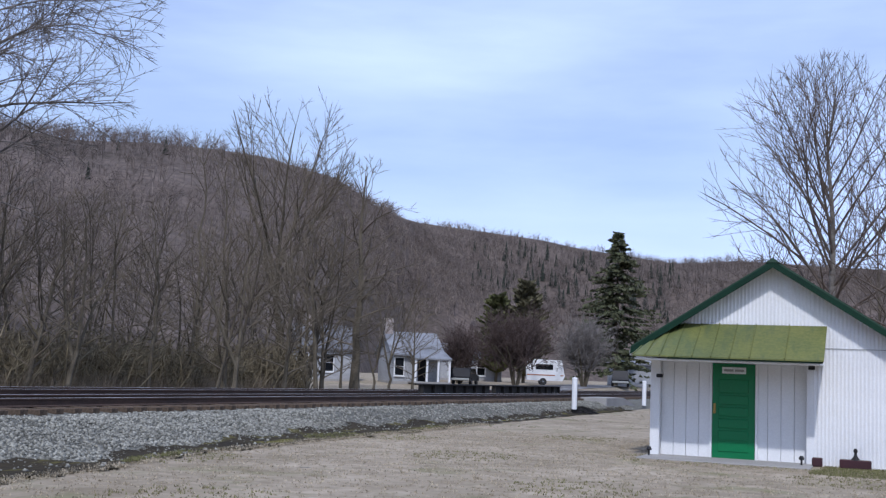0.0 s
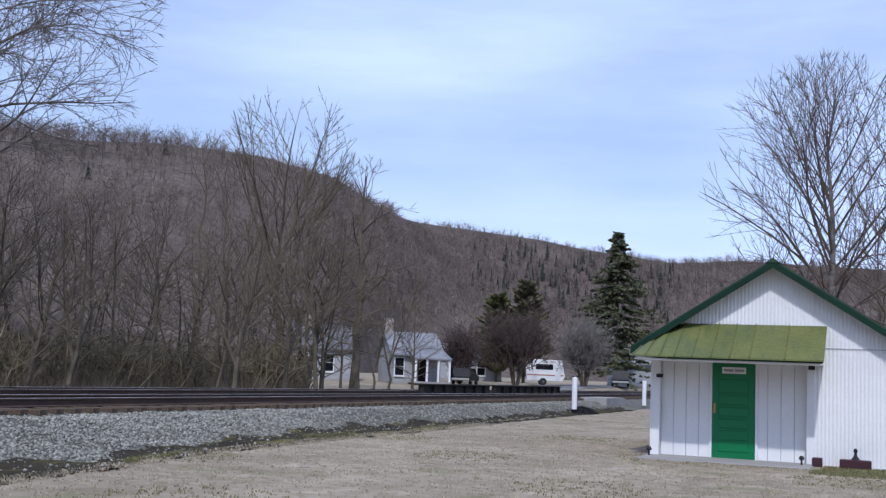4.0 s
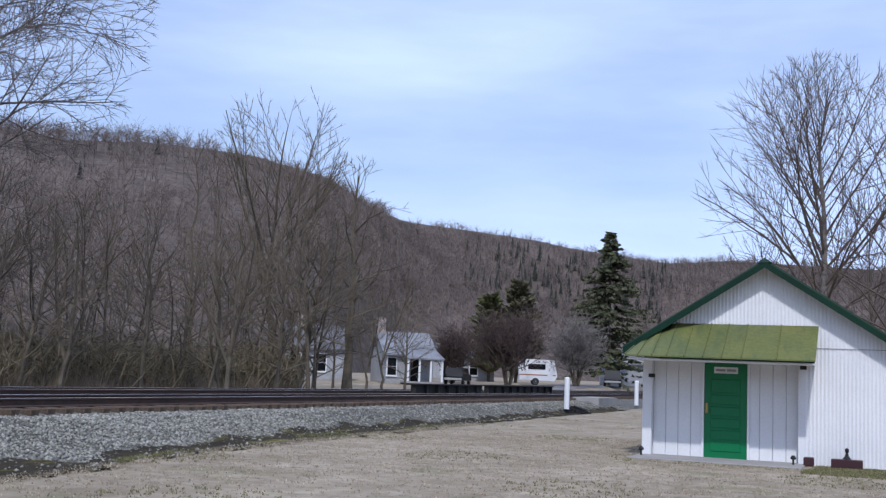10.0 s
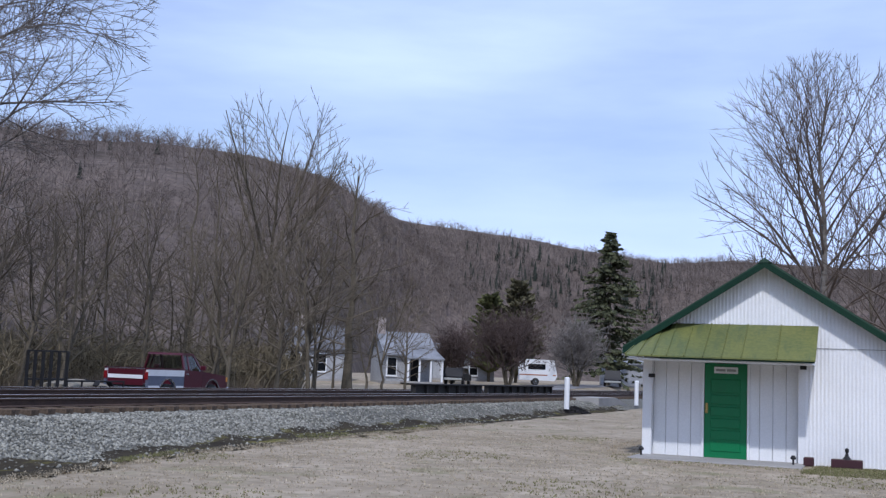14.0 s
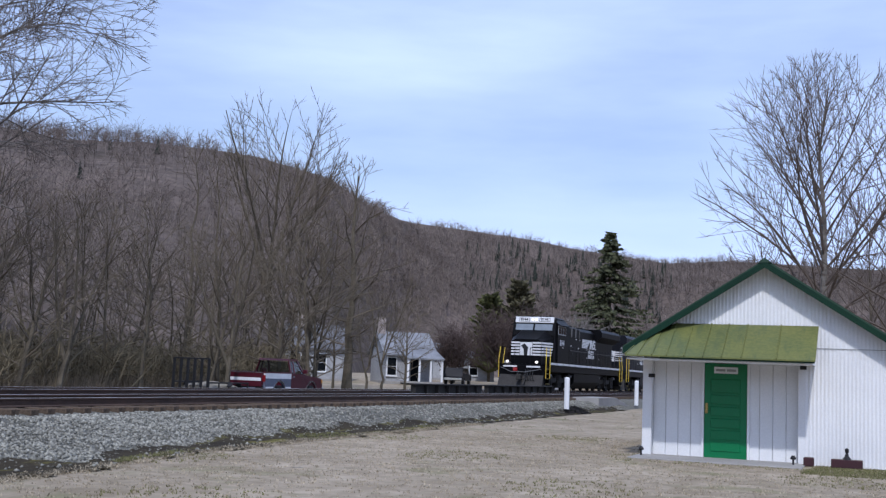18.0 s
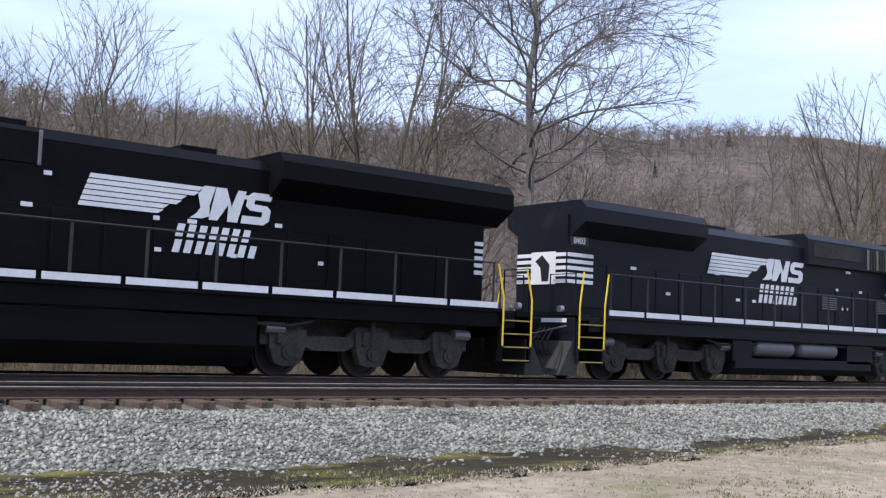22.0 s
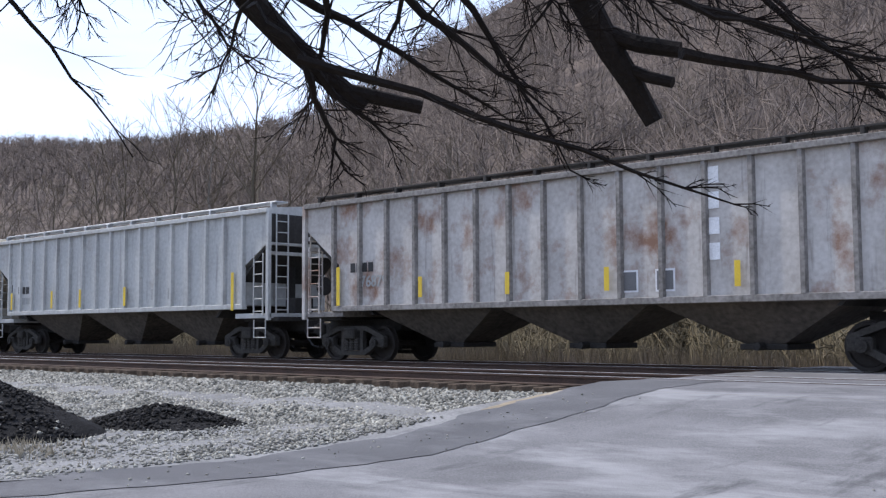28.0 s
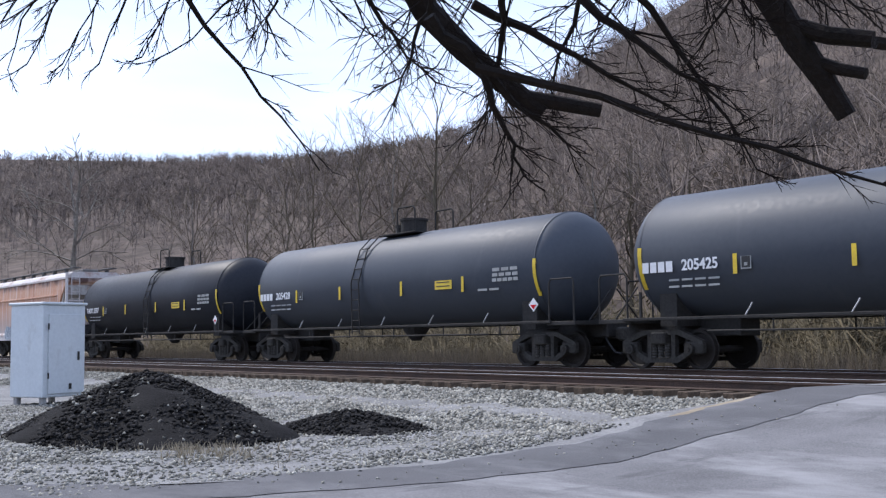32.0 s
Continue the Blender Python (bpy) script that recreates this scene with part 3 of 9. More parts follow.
class Crown:
    """A leafless crown grown inside a rounded envelope (centre height zc, radii a and b), kept as plain points and faces."""

    def __init__(self, rng, zc, a, b, fine, droop, kink, off=(0, 0)):
        self.rng, self.zc, self.a, self.b, self.fine, self.droop, self.kink, self.off = rng, zc, a, b, fine, droop, kink, off
        self.v, self.f = [], []

    def reach(self, p, d):
        """Way from p along d to the envelope."""
        px, py, pz = (p.x - self.off[0]) / self.a, (p.y - self.off[1]) / self.a, (p.z - self.zc) / self.b
        dx, dy, dz = d.x / self.a, d.y / self.a, d.z / self.b
        A, B, C = dx * dx + dy * dy + dz * dz, px * dx + py * dy + pz * dz, px * px + py * py + pz * pz - 1
        D = B * B - A * C
        return max(0.0, (-B + math.sqrt(D)) / A) if D > 0 else 0.0

    def axis(self, p, d, ln, r0, r1, n):
        """A crooked three-sided branch; gives its points, radii and last direction."""
        g, q, o = self.rng.uniform, p.copy(), len(self.v)
        d = d.normalized()
        u = d.orthogonal().normalized()
        w = d.cross(u)
        pts, rad = [q.copy()], [r0]
        for i in range(n):
            d = (d + Vector((g(-1, 1), g(-1, 1), g(-1, 1) - 0.5 * self.droop * (i + 1) / n)) * self.kink).normalized()
            q = q + d * (ln / n)
            pts.append(q.copy())
            rad.append(r0 + (r1 - r0) * (i + 1) / n)
        for pt, r in zip(pts, rad):
            for c, s_ in ((1.0, 0.0), (-0.5, 0.866), (-0.5, -0.866)):
                self.v.append((pt.x + r * (c * u.x + s_ * w.x), pt.y + r * (c * u.y + s_ * w.y), pt.z + r * (c * u.z + s_ * w.z)))
        for i in range(n):
            for k in range(3):
                x, y = o + i * 3 + k, o + i * 3 + (k + 1) % 3
                self.f.append((x, y, y + 3, x + 3))
        return pts, rad, u, w

    def spike(self, p, d, ln, r):
        d = d.normalized()
        u = d.orthogonal() * r
        w, o, e = d.cross(u), len(self.v), p + d * ln
        self.v += [tuple(p + u), tuple(p - u * 0.5 + w * 0.87), tuple(p - u * 0.5 - w * 0.87), tuple(e)]
        self.f += [(o, o + 1, o + 3), (o + 1, o + 2, o + 3), (o + 2, o, o + 3)]

    def grow(self, p, d, ln, r, level, gap, first=0.22, rise=0.12):
        g = self.rng.uniform
        if level == 0:
            self.spike(p, d, ln, max(self.fine, r))
            return
        n = 2 if level == 1 else max(3, int(ln / 0.8))
        pts, rad, u, w = self.axis(p, d, ln, max(self.fine, r), max(self.fine, r * 0.3), n)
        count = max(2, int(ln * (1 - first) / gap[level - 1] * g(0.85, 1.15)))
        turn = g(0, 6.28)
        for i in range(count):
            k = first + (1 - first) * (i + g(0.2, 1.0)) / count
            f = min(n - 0.001, k * n)
            j = int(f)
            q = pts[j].lerp(pts[j + 1], f - j)
            ax = (pts[j + 1] - pts[j]).normalized()
            turn += 2.4 + g(-0.5, 0.5)
            ang = g(0.45, 0.95)
            nd = (ax * math.cos(ang) + (u * math.cos(turn) + w * math.sin(turn)) * math.sin(ang) + Vector((0, 0, rise))).normalized()
            if level == 1:
                l2 = g(0.25, 0.6) * (0.5 + 0.35 * ln)
            else:
                l2 = min(ln * (0.62 - 0.30 * k) * g(0.75, 1.2) + 0.2, self.reach(q, nd) * 1.02 + 0.15)
            self.grow(q, nd, l2, rad[j] * 0.52, level - 1, gap, 0.18, rise)
        self.spike(pts[-1], pts[-1] - pts[-2], 0.3 + 0.06 * ln, max(self.fine, rad[-1]))


def crown_tree(seed, az, r, h, rad, label, wide, base=0.3, stems=1, fork=0.35, splay=0.4, limbs=16, tilt=(1.15, 0.4), levels=2, gap=(0.34, 0.62), kink=0.15, fine=0.00014, droop=0.0, rise=0.12, bark=BARK, twig=TWIG, lean=(0, 0), name="bare_tree", group=""):
    """A leafless tree at a bearing and a distance: a crooked tapered trunk or several stems, limbs out to a rounded crown of height h and radius wide, and fine twigs."""
    rng = random.Random(seed)
    x, y = polar(az, r)
    z = max(float(ground_z(x, y)), float(hill_z(az, r)) if r > float(np.interp(az, SKY_AZ, FOOT_R)) else -9) - 0.2
    tree = empty(name, pose(x, y, z, 0, 0, 0), label, "tree", group)
    off = (lean[0] * h * 0.6, lean[1] * h * 0.6)
    cr = Crown(rng, h * (1 + base) / 2, wide, h * (1 - base) / 2, fine * r, droop, kink, off)
    g, trunk = rng.uniform, Shape()
    top = h * (fork if stems > 1 else 0.93)
    n = 5 if stems > 1 else 10
    pts = [Vector((0, 0, -0.1))]
    for i in range(n):
        t = (i + 1) / n
        pts.append(Vector((lean[0] * top * t + g(-1, 1) * 0.018 * h * t, lean[1] * top * t + g(-1, 1) * 0.018 * h * t, top * t)))
    rads = [rad * (1.3 if i == 0 else 1.0 - (0.35 if stems > 1 else 0.88) * i / n) for i in range(n + 1)]
    trunk.tube(pts, rads, 7)
    lines = [(pts, rads, 0.0, None)] if stems == 1 else []
    for s_ in range(stems if stems > 1 else 0):
        a0 = 6.28 * s_ / stems + g(-0.35, 0.35)
        sp = splay * g(0.35, 1.15)
        d = Vector((math.sin(sp) * math.cos(a0), math.sin(sp) * math.sin(a0), math.cos(sp)))
        q, m, sub = pts[-1 - s_ % 2].copy(), 8, []
        ln = cr.reach(q, d) * 0.93
        sub.append(q.copy())
        for i in range(m):
            d = (d + Vector((g(-1, 1), g(-1, 1), g(-0.2, 0.6))) * 0.09).normalized()
            q = q + d * (ln / m)
            sub.append(q.copy())
        sr = [rads[-1] * g(0.6, 0.8) * (1 - 0.88 * i / m) + 0.012 for i in range(m + 1)]
        trunk.tube(sub, sr, 6)
        lines.append((sub, sr, a0, s_))
    per = max(3, limbs // len(lines))
    for line, lr, a0, s_ in lines:
        turn, m = g(0, 6.28), len(line) - 1
        low = base * 0.85 if s_ is None else 0.12
        for i in range(per):
            t = low + (0.97 - low) * (i + g(0.1, 0.9)) / per
            f = min(m - 0.001, t * m)
            j = int(f)
            p = line[j].lerp(line[j + 1], f - j)
            turn += 2.4 + g(-0.5, 0.5)
            a = turn if s_ is None else a0 + g(-1.9, 1.9)
            u = (t - low) / (0.97 - low)
            ang = (tilt[0] + (tilt[1] - tilt[0]) * u) * g(0.85, 1.15)
            d = Vector((math.sin(ang) * math.cos(a), math.sin(ang) * math.sin(a), math.cos(ang)))
            ln = cr.reach(p, d) * g(0.72, 0.98)
            if ln > 0.4:
                cr.grow(p, d, ln, min(0.085, lr[j] * g(0.42, 0.6)), levels, gap, 0.2, rise)
    part("trunk", trunk, bark, tree, smooth=True)
    raw("crown", cr.v, cr.f, twig, tree)
    return tree


# ---- shed ----
ROOF = mat("roof_green_metal", (0.016, 0.050, 0.026), 0.55, scale=1, grain=20, bump=0.1)
BRASS = mat("brass", (0.6, 0.42, 0.15), 0.35, 0.9)
PLANTER = mat("planter_maroon", (0.045, 0.010, 0.016), 0.7)
BLACK_IRON = mat("black_iron", (0.02, 0.02, 0.022), 0.5, 0.4)
GREYBAR = mat("lettering_grey", (0.35, 0.36, 0.35), 0.7)
SIGN_WHITE = mat("sign_white", (0.87, 0.88, 0.89), 0.45, scale=2, grain=30, bump=0.0)


def corrugated(shape, x0, x1, z0f, z1f, y, pitch=0.076, deep=0.016):
    """An upright ribbed sheet in the plane y between two height functions."""
    n = int((x1 - x0) / (pitch / 4))
    V, F = [], []
    for i in range(n + 1):
        x = x0 + (x1 - x0) * i / n
        dy = -deep * (0.5 + 0.5 * math.cos(2 * math.pi * (x - x0) / pitch))
        V += [(x, y + dy, z0f(x)), (x, y + dy, z1f(x))]
    for i in range(n):
        F.append((2 * i, 2 * i + 2, 2 * i + 3, 2 * i + 1))
    return shape.add(V, F)


def build_shed():
    """White shed with a porch roof over a green door. Local x to the right along its front, y into it."""
    shed = empty("shed", pose(24.22, 2.22, -0.78, 0, 0, -90), "small white corrugated-metal shed with dark green trim and door", "shed")
    L, Rr, TOP, SLOPE, DEEP = -2.58, 2.75, 4.24, 0.64, 6.0
    roof_z = lambda x: TOP - SLOPE * abs(x) - 0.06
    body = Shape().prism([(L, 0), (Rr, 0), (Rr, roof_z(Rr) - 0.02), (0, TOP - 0.08), (L, roof_z(L) - 0.02)], 0.30, DEEP, "y")
    part("wall", body, WHITE, shed, "white painted wall")
    front = part("front_cladding", corrugated(Shape(), 0.82, Rr, lambda x: 0.0, lambda x: roof_z(x) - 0.04, 0.0), WHITE, shed, "white corrugated sheet")
    part("gable_cladding", corrugated(Shape(), L + 0.1, 0.82, lambda x: 2.16, lambda x: roof_z(x) - 0.04, 0.0), WHITE, shed, "white corrugated gable sheet")
    part("side_return", Shape().cbox(0.80, 0.84, 0.02, 0.30, 0.0, 2.16, 0.004), WHITE, shed)
    part("sheet_joint", Shape().box(0.95, Rr, -0.022, -0.017, 2.42, 2.435), GREYBAR, shed)
    for a, b in ((L, L + 0.20), (0.66, 0.82)):
        part("corner_board", Shape().cbox(a, b, -0.03, 0.16, 0.0, 2.2, 0.008), WHITE, shed)
    part("porch_beam", Shape().cbox(L + 0.2, 0.66, -0.02, 0.12, 2.06, 2.2, 0.008), WHITE, shed)
    x = L + 0.2
    while x < 0.66:
        w = 0.27 if not -1.29 < x + 0.1 < -0.42 else 0.9
        if w < 0.5:
            part("wall_board", Shape().cbox(x, min(x + w - 0.006, 0.68), 0.21, 0.245, 0.02, 2.10, 0.008), WHITE, shed)
        x += w
    part("door_jamb", Shape().cbox(-1.34, -1.285, 0.15, 0.30, 0.0, 2.07, 0.006), WHITE, shed)
    part("door_jamb", Shape().cbox(-0.385, -0.33, 0.15, 0.30, 0.0, 2.07, 0.006), WHITE, shed)
    door = part("door", Shape().cbox(-1.28, -0.39, 0.17, 0.215, 0.02, 2.05, 0.006), DOOR_GREEN, shed, "bright green panelled wooden door, closed")
    for k in range(5):
        z = 0.18 + 0.25 * k
        part("door_panel", Shape().cbox(-1.15, -0.52, 0.155, 0.175, z, z + 0.20, 0.012), DOOR_GREEN, door)
    part("door_panel", Shape().cbox(-1.15, -0.52, 0.155, 0.175, 1.43, 1.72, 0.012), DOOR_GREEN, door)
    part("door_handle", Shape().cbox(-1.255, -1.205, 0.15, 0.17, 0.98, 1.2, 0.006).cyl((-1.23, 0.17, 1.02), (-1.23, 0.10, 1.02), 0.03, 10), BRASS, door, "brass door handle")
    plate = part("name_plate", Shape().cbox(-1.08, -0.58, 0.145, 0.165, 1.84, 1.98, 0.004), SIGN_WHITE, door, "small pale sign")
    part("lettering", Shape().box(-1.04, -0.84, 0.138, 0.143, 1.885, 1.935).box(-0.81, -0.62, 0.138, 0.143, 1.885, 1.935), GREYBAR, plate)
    part("threshold", Shape().cbox(-1.3, -0.37, 0.1, 0.3, -0.01, 0.025, 0.005), SIGN_WHITE, shed)
    # main roof: two slabs with fascia boards
    for s, a in ((-1, -2.98), (1, 2.98)):
        part("roof_slope", Shape().prism([(0, TOP), (a, TOP - SLOPE * abs(a)), (a, TOP - SLOPE * abs(a) - 0.05), (0, TOP - 0.06)], -0.34, DEEP + 0.4, "y"), ROOF, shed, "green metal roof slope")
        part("barge_board", Shape().prism([(s * 0.0, TOP - 0.02), (a * 0.998, TOP - SLOPE * abs(a) - 0.01), (a * 0.998, TOP - SLOPE * abs(a) - 0.15), (s * 0.0, TOP - 0.16)], -0.38, -0.342, "y"), GREEN, shed, "dark green barge board")
        for k in range(12):
            y = -0.28 + k * 0.55
            part("roof_seam", Shape().prism([(0, TOP + 0.03), (a, TOP - SLOPE * abs(a) + 0.03), (a, TOP - SLOPE * abs(a)), (0, TOP)], y, y + 0.03, "y"), ROOF, shed)
    part("ridge_cap", Shape().prism([(-0.14, TOP - 0.05), (0, TOP + 0.05), (0.14, TOP - 0.05)], -0.385, DEEP + 0.4, "y"), ROOF, shed)
    part("eave_board", Shape().cbox(-2.99, -2.95, -0.33, DEEP, TOP - SLOPE * 2.98 - 0.18, TOP - SLOPE * 2.98 - 0.01, 0.006), SIGN_WHITE, shed)
    # porch roof: separate standing-seam panels, the last ones folded back to the eave
    edges = [-2.72, -2.46, -2.16, -1.86, -1.50, -1.12, -0.75, -0.36, 0.32, 1.07]
    porch = part("porch_roof", Shape().prism([(-1.27, 2.13), (-0.02, 2.87), (-0.02, 2.83), (-1.27, 2.09)], -2.0, 1.05, "x"), GREEN, shed, "weathered green sheet-metal porch roof")
    for a, b in zip(edges, edges[1:]):
        za, zb = 2.15, 2.15
        top_a = (a, -0.03, min(2.89, roof_z(a) - 0.0 if a < -1.6 else 2.89))
        top_b = (b, -0.03, min(2.89, roof_z(b) if b < -1.6 else 2.89))
        q = Shape().add([(a + 0.006, -1.29, za), (b - 0.006, -1.29, zb), (b - 0.006, top_b[1], top_b[2]), (a + 0.006, top_a[1], top_a[2]),
                         (a + 0.006, -1.29, za - 0.03), (b - 0.006, -1.29, zb - 0.03), (b - 0.006, top_b[1], top_b[2] - 0.03), (a + 0.006, top_a[1], top_a[2] - 0.03)],
                        [(0, 1, 2, 3), (7, 6, 5, 4), (0, 4, 5, 1), (1, 5, 6, 2), (2, 6, 7, 3), (3, 7, 4, 0)])
        part("metal_panel", q, CANOPY, porch)
        part("seam", Shape().tube([(a, -1.29, za + 0.012), (a, top_a[1], top_a[2] + 0.012)], 0.014, 5), CANOPY, porch)
    part("porch_soffit", Shape().cbox(-2.7, 1.0, -1.22, 0.2, 2.06, 2.09, 0.004), WHITE, shed)
    for x in (-2.44, 0.70):
        part("wall_lamp", Shape().cbox(x, x + 0.13, -0.14, -0.03, 1.98 if x > 0 else 1.7, 2.06 if x > 0 else 1.78, 0.01), BLACK_IRON, shed, "small black lamp")
    return shed


build_shed()
slab = part("porch_slab", Shape().cbox(22.9, 24.5, 1.40, 4.84, -0.9, -0.735, 0.01), CONCRETE)
tagged(slab, "low pale concrete slab in front of the shed door", "slab", kind="structure")


def planter(x, y, long, label):
    p = empty("planter_box", pose(x, y, -0.75, 0, 0, -90), label, "planter", "planters by the shed")
    part("trough", Shape().cbox(-long / 2, long / 2, -0.1, 0.1, 0, 0.17, 0.012), PLANTER, p)
    part("soil", Shape().box(-long / 2 + 0.02, long / 2 - 0.02, -0.08, 0.08, 0.16, 0.175), EARTH, p)
    if long > 0.5:
        part("finial", Shape().tube([(0, 0, 0.17), (0, 0, 0.24), (0, 0, 0.30)], [0.10, 0.04, 0.025], 8).tube([(0, 0, 0.30), (0, 0, 0.33), (0, 0, 0.37), (0, 0, 0.40)], [0.02, 0.04, 0.04, 0.02], 8), BLACK_IRON, p)
    return p


planter(23.95, 0.60, 0.60, "long maroon planter box against the white wall")
planter(23.95, 1.33, 0.20, "short maroon planter box against the white wall")
for y in (4.72, 1.62):
    o = empty("bollard_light", pose(23.75, y, -0.76), "small dark ground light beside the porch post", "lamp", "ground lights")
    part("stem", Shape().cyl((0, 0, -0.05), (0, 0, 0.14), 0.02, 8), BLACK_IRON, o)
    part("cap", Shape().tube([(0, 0, 0.13), (0, 0, 0.16), (0, 0, 0.21)], [0.05, 0.06, 0.03], 8), BLACK_IRON, o)


# ---- crossing sign ----
SIGN_RED = mat("sign_red", (0.66, 0.008, 0.018), 0.5, spec=0.12, scale=2, bump=0.0)
INK = mat("sign_black", (0.012, 0.012, 0.014), 0.5, bump=0.0)
POST_WOOD = mat("post_wood", (0.27, 0.20, 0.12), 0.9, col2=(0.17, 0.12, 0.07), scale=3, grain=30)
GALV = mat("galvanised", (0.50, 0.51, 0.52), 0.45, 0.6)


def build_crossbuck():
    """Local x to the right seen from its front, y away from the viewer."""
    s = empty("crossing_sign", pose(1.27, 11.70, -0.72, 0, 1.0, -3.5), "white crossbuck over a red and white yield sign on a post", "road sign")
    part("post", Shape().cbox(-0.055, 0.055, 0.03, 0.14, 0, 2.98, 0.006), POST_WOOD, s, "weathered wooden post")
    part("post_facing", Shape().cbox(-0.048, 0.048, 0.012, 0.028, 0.12, 1.15, 0.003), SIGN_WHITE, s, "white reflective strip on the post")
    zc = 2.66
    blade_a = part("crossbuck_blade", Shape().cbox(-0.61, 0.61, 0.008, 0.016, -0.105, 0.105, 0.003), SIGN_WHITE, s, "white blade lettered RAILROAD")
    blade_a.matrix_basis = pose(0, 0, zc, 0, 48, 0)
    for word, at in (("RAIL", -0.345), ("ROAD", 0.345)):
        text("lettering", word, 0.185, pose(at, 0.004, 0, 90), INK, blade_a, spacing=1.12)
    blade_b = part("crossbuck_blade", Shape().cbox(-0.61, 0.61, -0.012, -0.004, -0.105, 0.105, 0.003), SIGN_WHITE, s, "white blade lettered CROSSING")
    blade_b.matrix_basis = pose(0, 0, zc, 0, -47, 0)
    text("lettering", "CROSSING", 0.205, pose(0, -0.016, 0, 90), INK, blade_b, spacing=1.2)
    pl = part("number_panel", Shape().cbox(-0.11, 0.11, -0.004, 0.006, 2.13, 2.38, 0.003), SIGN_WHITE, s, "white panel with the figure 2")
    text("lettering", "2", 0.19, pose(0, -0.008, 2.26, 90), INK, pl)
    pl = part("tracks_panel", Shape().cbox(-0.325, 0.325, -0.014, -0.004, 1.91, 2.14, 0.003), SIGN_WHITE, s, "white panel lettered TRACKS")
    text("lettering", "TRACKS", 0.145, pose(0, -0.018, 2.02, 90), INK, pl)

    def tri(w, top, y0, y1, c=0.05):
        h = w * 0.866
        return Shape().prism([(-w / 2 + c, top), (w / 2 - c, top), (w / 2 - c * 0.5, top - c * 0.6), (c * 0.45, top - h + c * 0.5), (-c * 0.45, top - h + c * 0.5), (-w / 2 + c * 0.5, top - c * 0.6)], y0, y1, "y")

    yl = part("yield_plate", tri(0.80, 1.915, -0.012, -0.004), SIGN_WHITE, s, "white-edged triangular plate")
    part("red_border", tri(0.745, 1.893, -0.0165, -0.0125), SIGN_RED, yl, "red band")
    part("white_centre", tri(0.44, 1.825, -0.0205, -0.017, 0.04), SIGN_WHITE, yl)
    text("lettering", "YIELD", 0.10, pose(0, -0.0225, 1.745, 90), INK, yl)
    for z in (1.86, 1.31):
        part("bolt", Shape().cyl((0, -0.018, z), (0, -0.024, z), 0.012, 8), GALV, yl)
    tag = part("info_plate", Shape().cbox(-0.145, 0.145, -0.008, 0.002, 1.10, 1.245, 0.006), SIGN_WHITE, s, "small pale notice plate")
    for k in range(3):
        part("lettering", Shape().box(-0.12, 0.12, -0.012, -0.0095, 1.135 + 0.032 * k, 1.15 + 0.032 * k), GREYBAR, tag)
    return s


build_crossbuck()


# ---- the train ----
TRAIN_V = 17.03                # metres a second, towards -X
LOCO_BLACK = mat("locomotive_black", (0.004, 0.0042, 0.0055), 0.42, spec=0.05, col2=(0.007, 0.007, 0.008), scale=0.7, grain=12, bump=0.03, dirt=((0.02, 0.019, 0.018), (0.5, 1, 0.9), 0.62, 0.95))
LOCO_DUSTY = mat("locomotive_faded_black", (0.007, 0.008, 0.012), 0.45, spec=0.14, col2=(0.011, 0.012, 0.016), scale=0.7, grain=12, bump=0.03, dirt=((0.03, 0.029, 0.028), (0.5, 1, 0.9), 0.58, 0.9))
BOARD_GREY = mat("walkway_grey", (0.13, 0.128, 0.125), 0.7, 0.2, scale=2, grain=20, bump=0.1)
DULL_YELLOW = mat("worn_yellow", (0.38, 0.29, 0.05), 0.6, col2=(0.2, 0.16, 0.05), bump=0.0)
WINDOW_FRAME = mat("window_frame_pale", (0.42, 0.43, 0.44), 0.5, bump=0.0)
PLOW = mat("plow_steel", (0.05, 0.047, 0.045), 0.7, spec=0.2, col2=(0.03, 0.028, 0.027), scale=1.5, grain=14, bump=0.1)
TAG_RED = mat("hose_red", (0.35, 0.02, 0.02), 0.5, bump=0.0)
RUNGEAR = mat("running_gear_grime", (0.062, 0.058, 0.053), 0.85, spec=0.15, col2=(0.028, 0.026, 0.024), scale=2, grain=18, bump=0.3, dirt=((0.10, 0.078, 0.06), (1.5, 1.5, 1.5), 0.62, 0.9))
WHEEL = mat("wheel_steel", (0.026, 0.021, 0.018), 0.75, 0.2, scale=3, grain=20, bump=0.1)
TREAD = mat("wheel_tread", (0.45, 0.44, 0.43), 0.3, 0.9, bump=0.0)
HANDRAIL = mat("handrail_dull_black", (0.030, 0.030, 0.033), 0.45, spec=0.3, bump=0.0)
LOCO_WHITE = mat("locomotive_white", (0.72, 0.73, 0.75), 0.5, col2=(0.6, 0.61, 0.62), scale=2, grain=18, bump=0.0)
SAFETY_YELLOW = mat("safety_yellow", (0.72, 0.52, 0.03), 0.5, col2=(0.55, 0.38, 0.03), bump=0.0)
DARK_GLASS = mat("dark_glass", (0.010, 0.012, 0.015), 0.10, bump=0.0, spec=0.18)
CAB_GLASS = mat("windscreen_glass", (0.20, 0.23, 0.26), 0.1, bump=0.0, spec=0.8)
LENS_LIT = glow("headlight_lit", (1.0, 0.93, 0.82), 0.8)
AIR_TANK = mat("air_reservoir", (0.16, 0.16, 0.165), 0.5, 0.3, scale=2, bump=0.05)
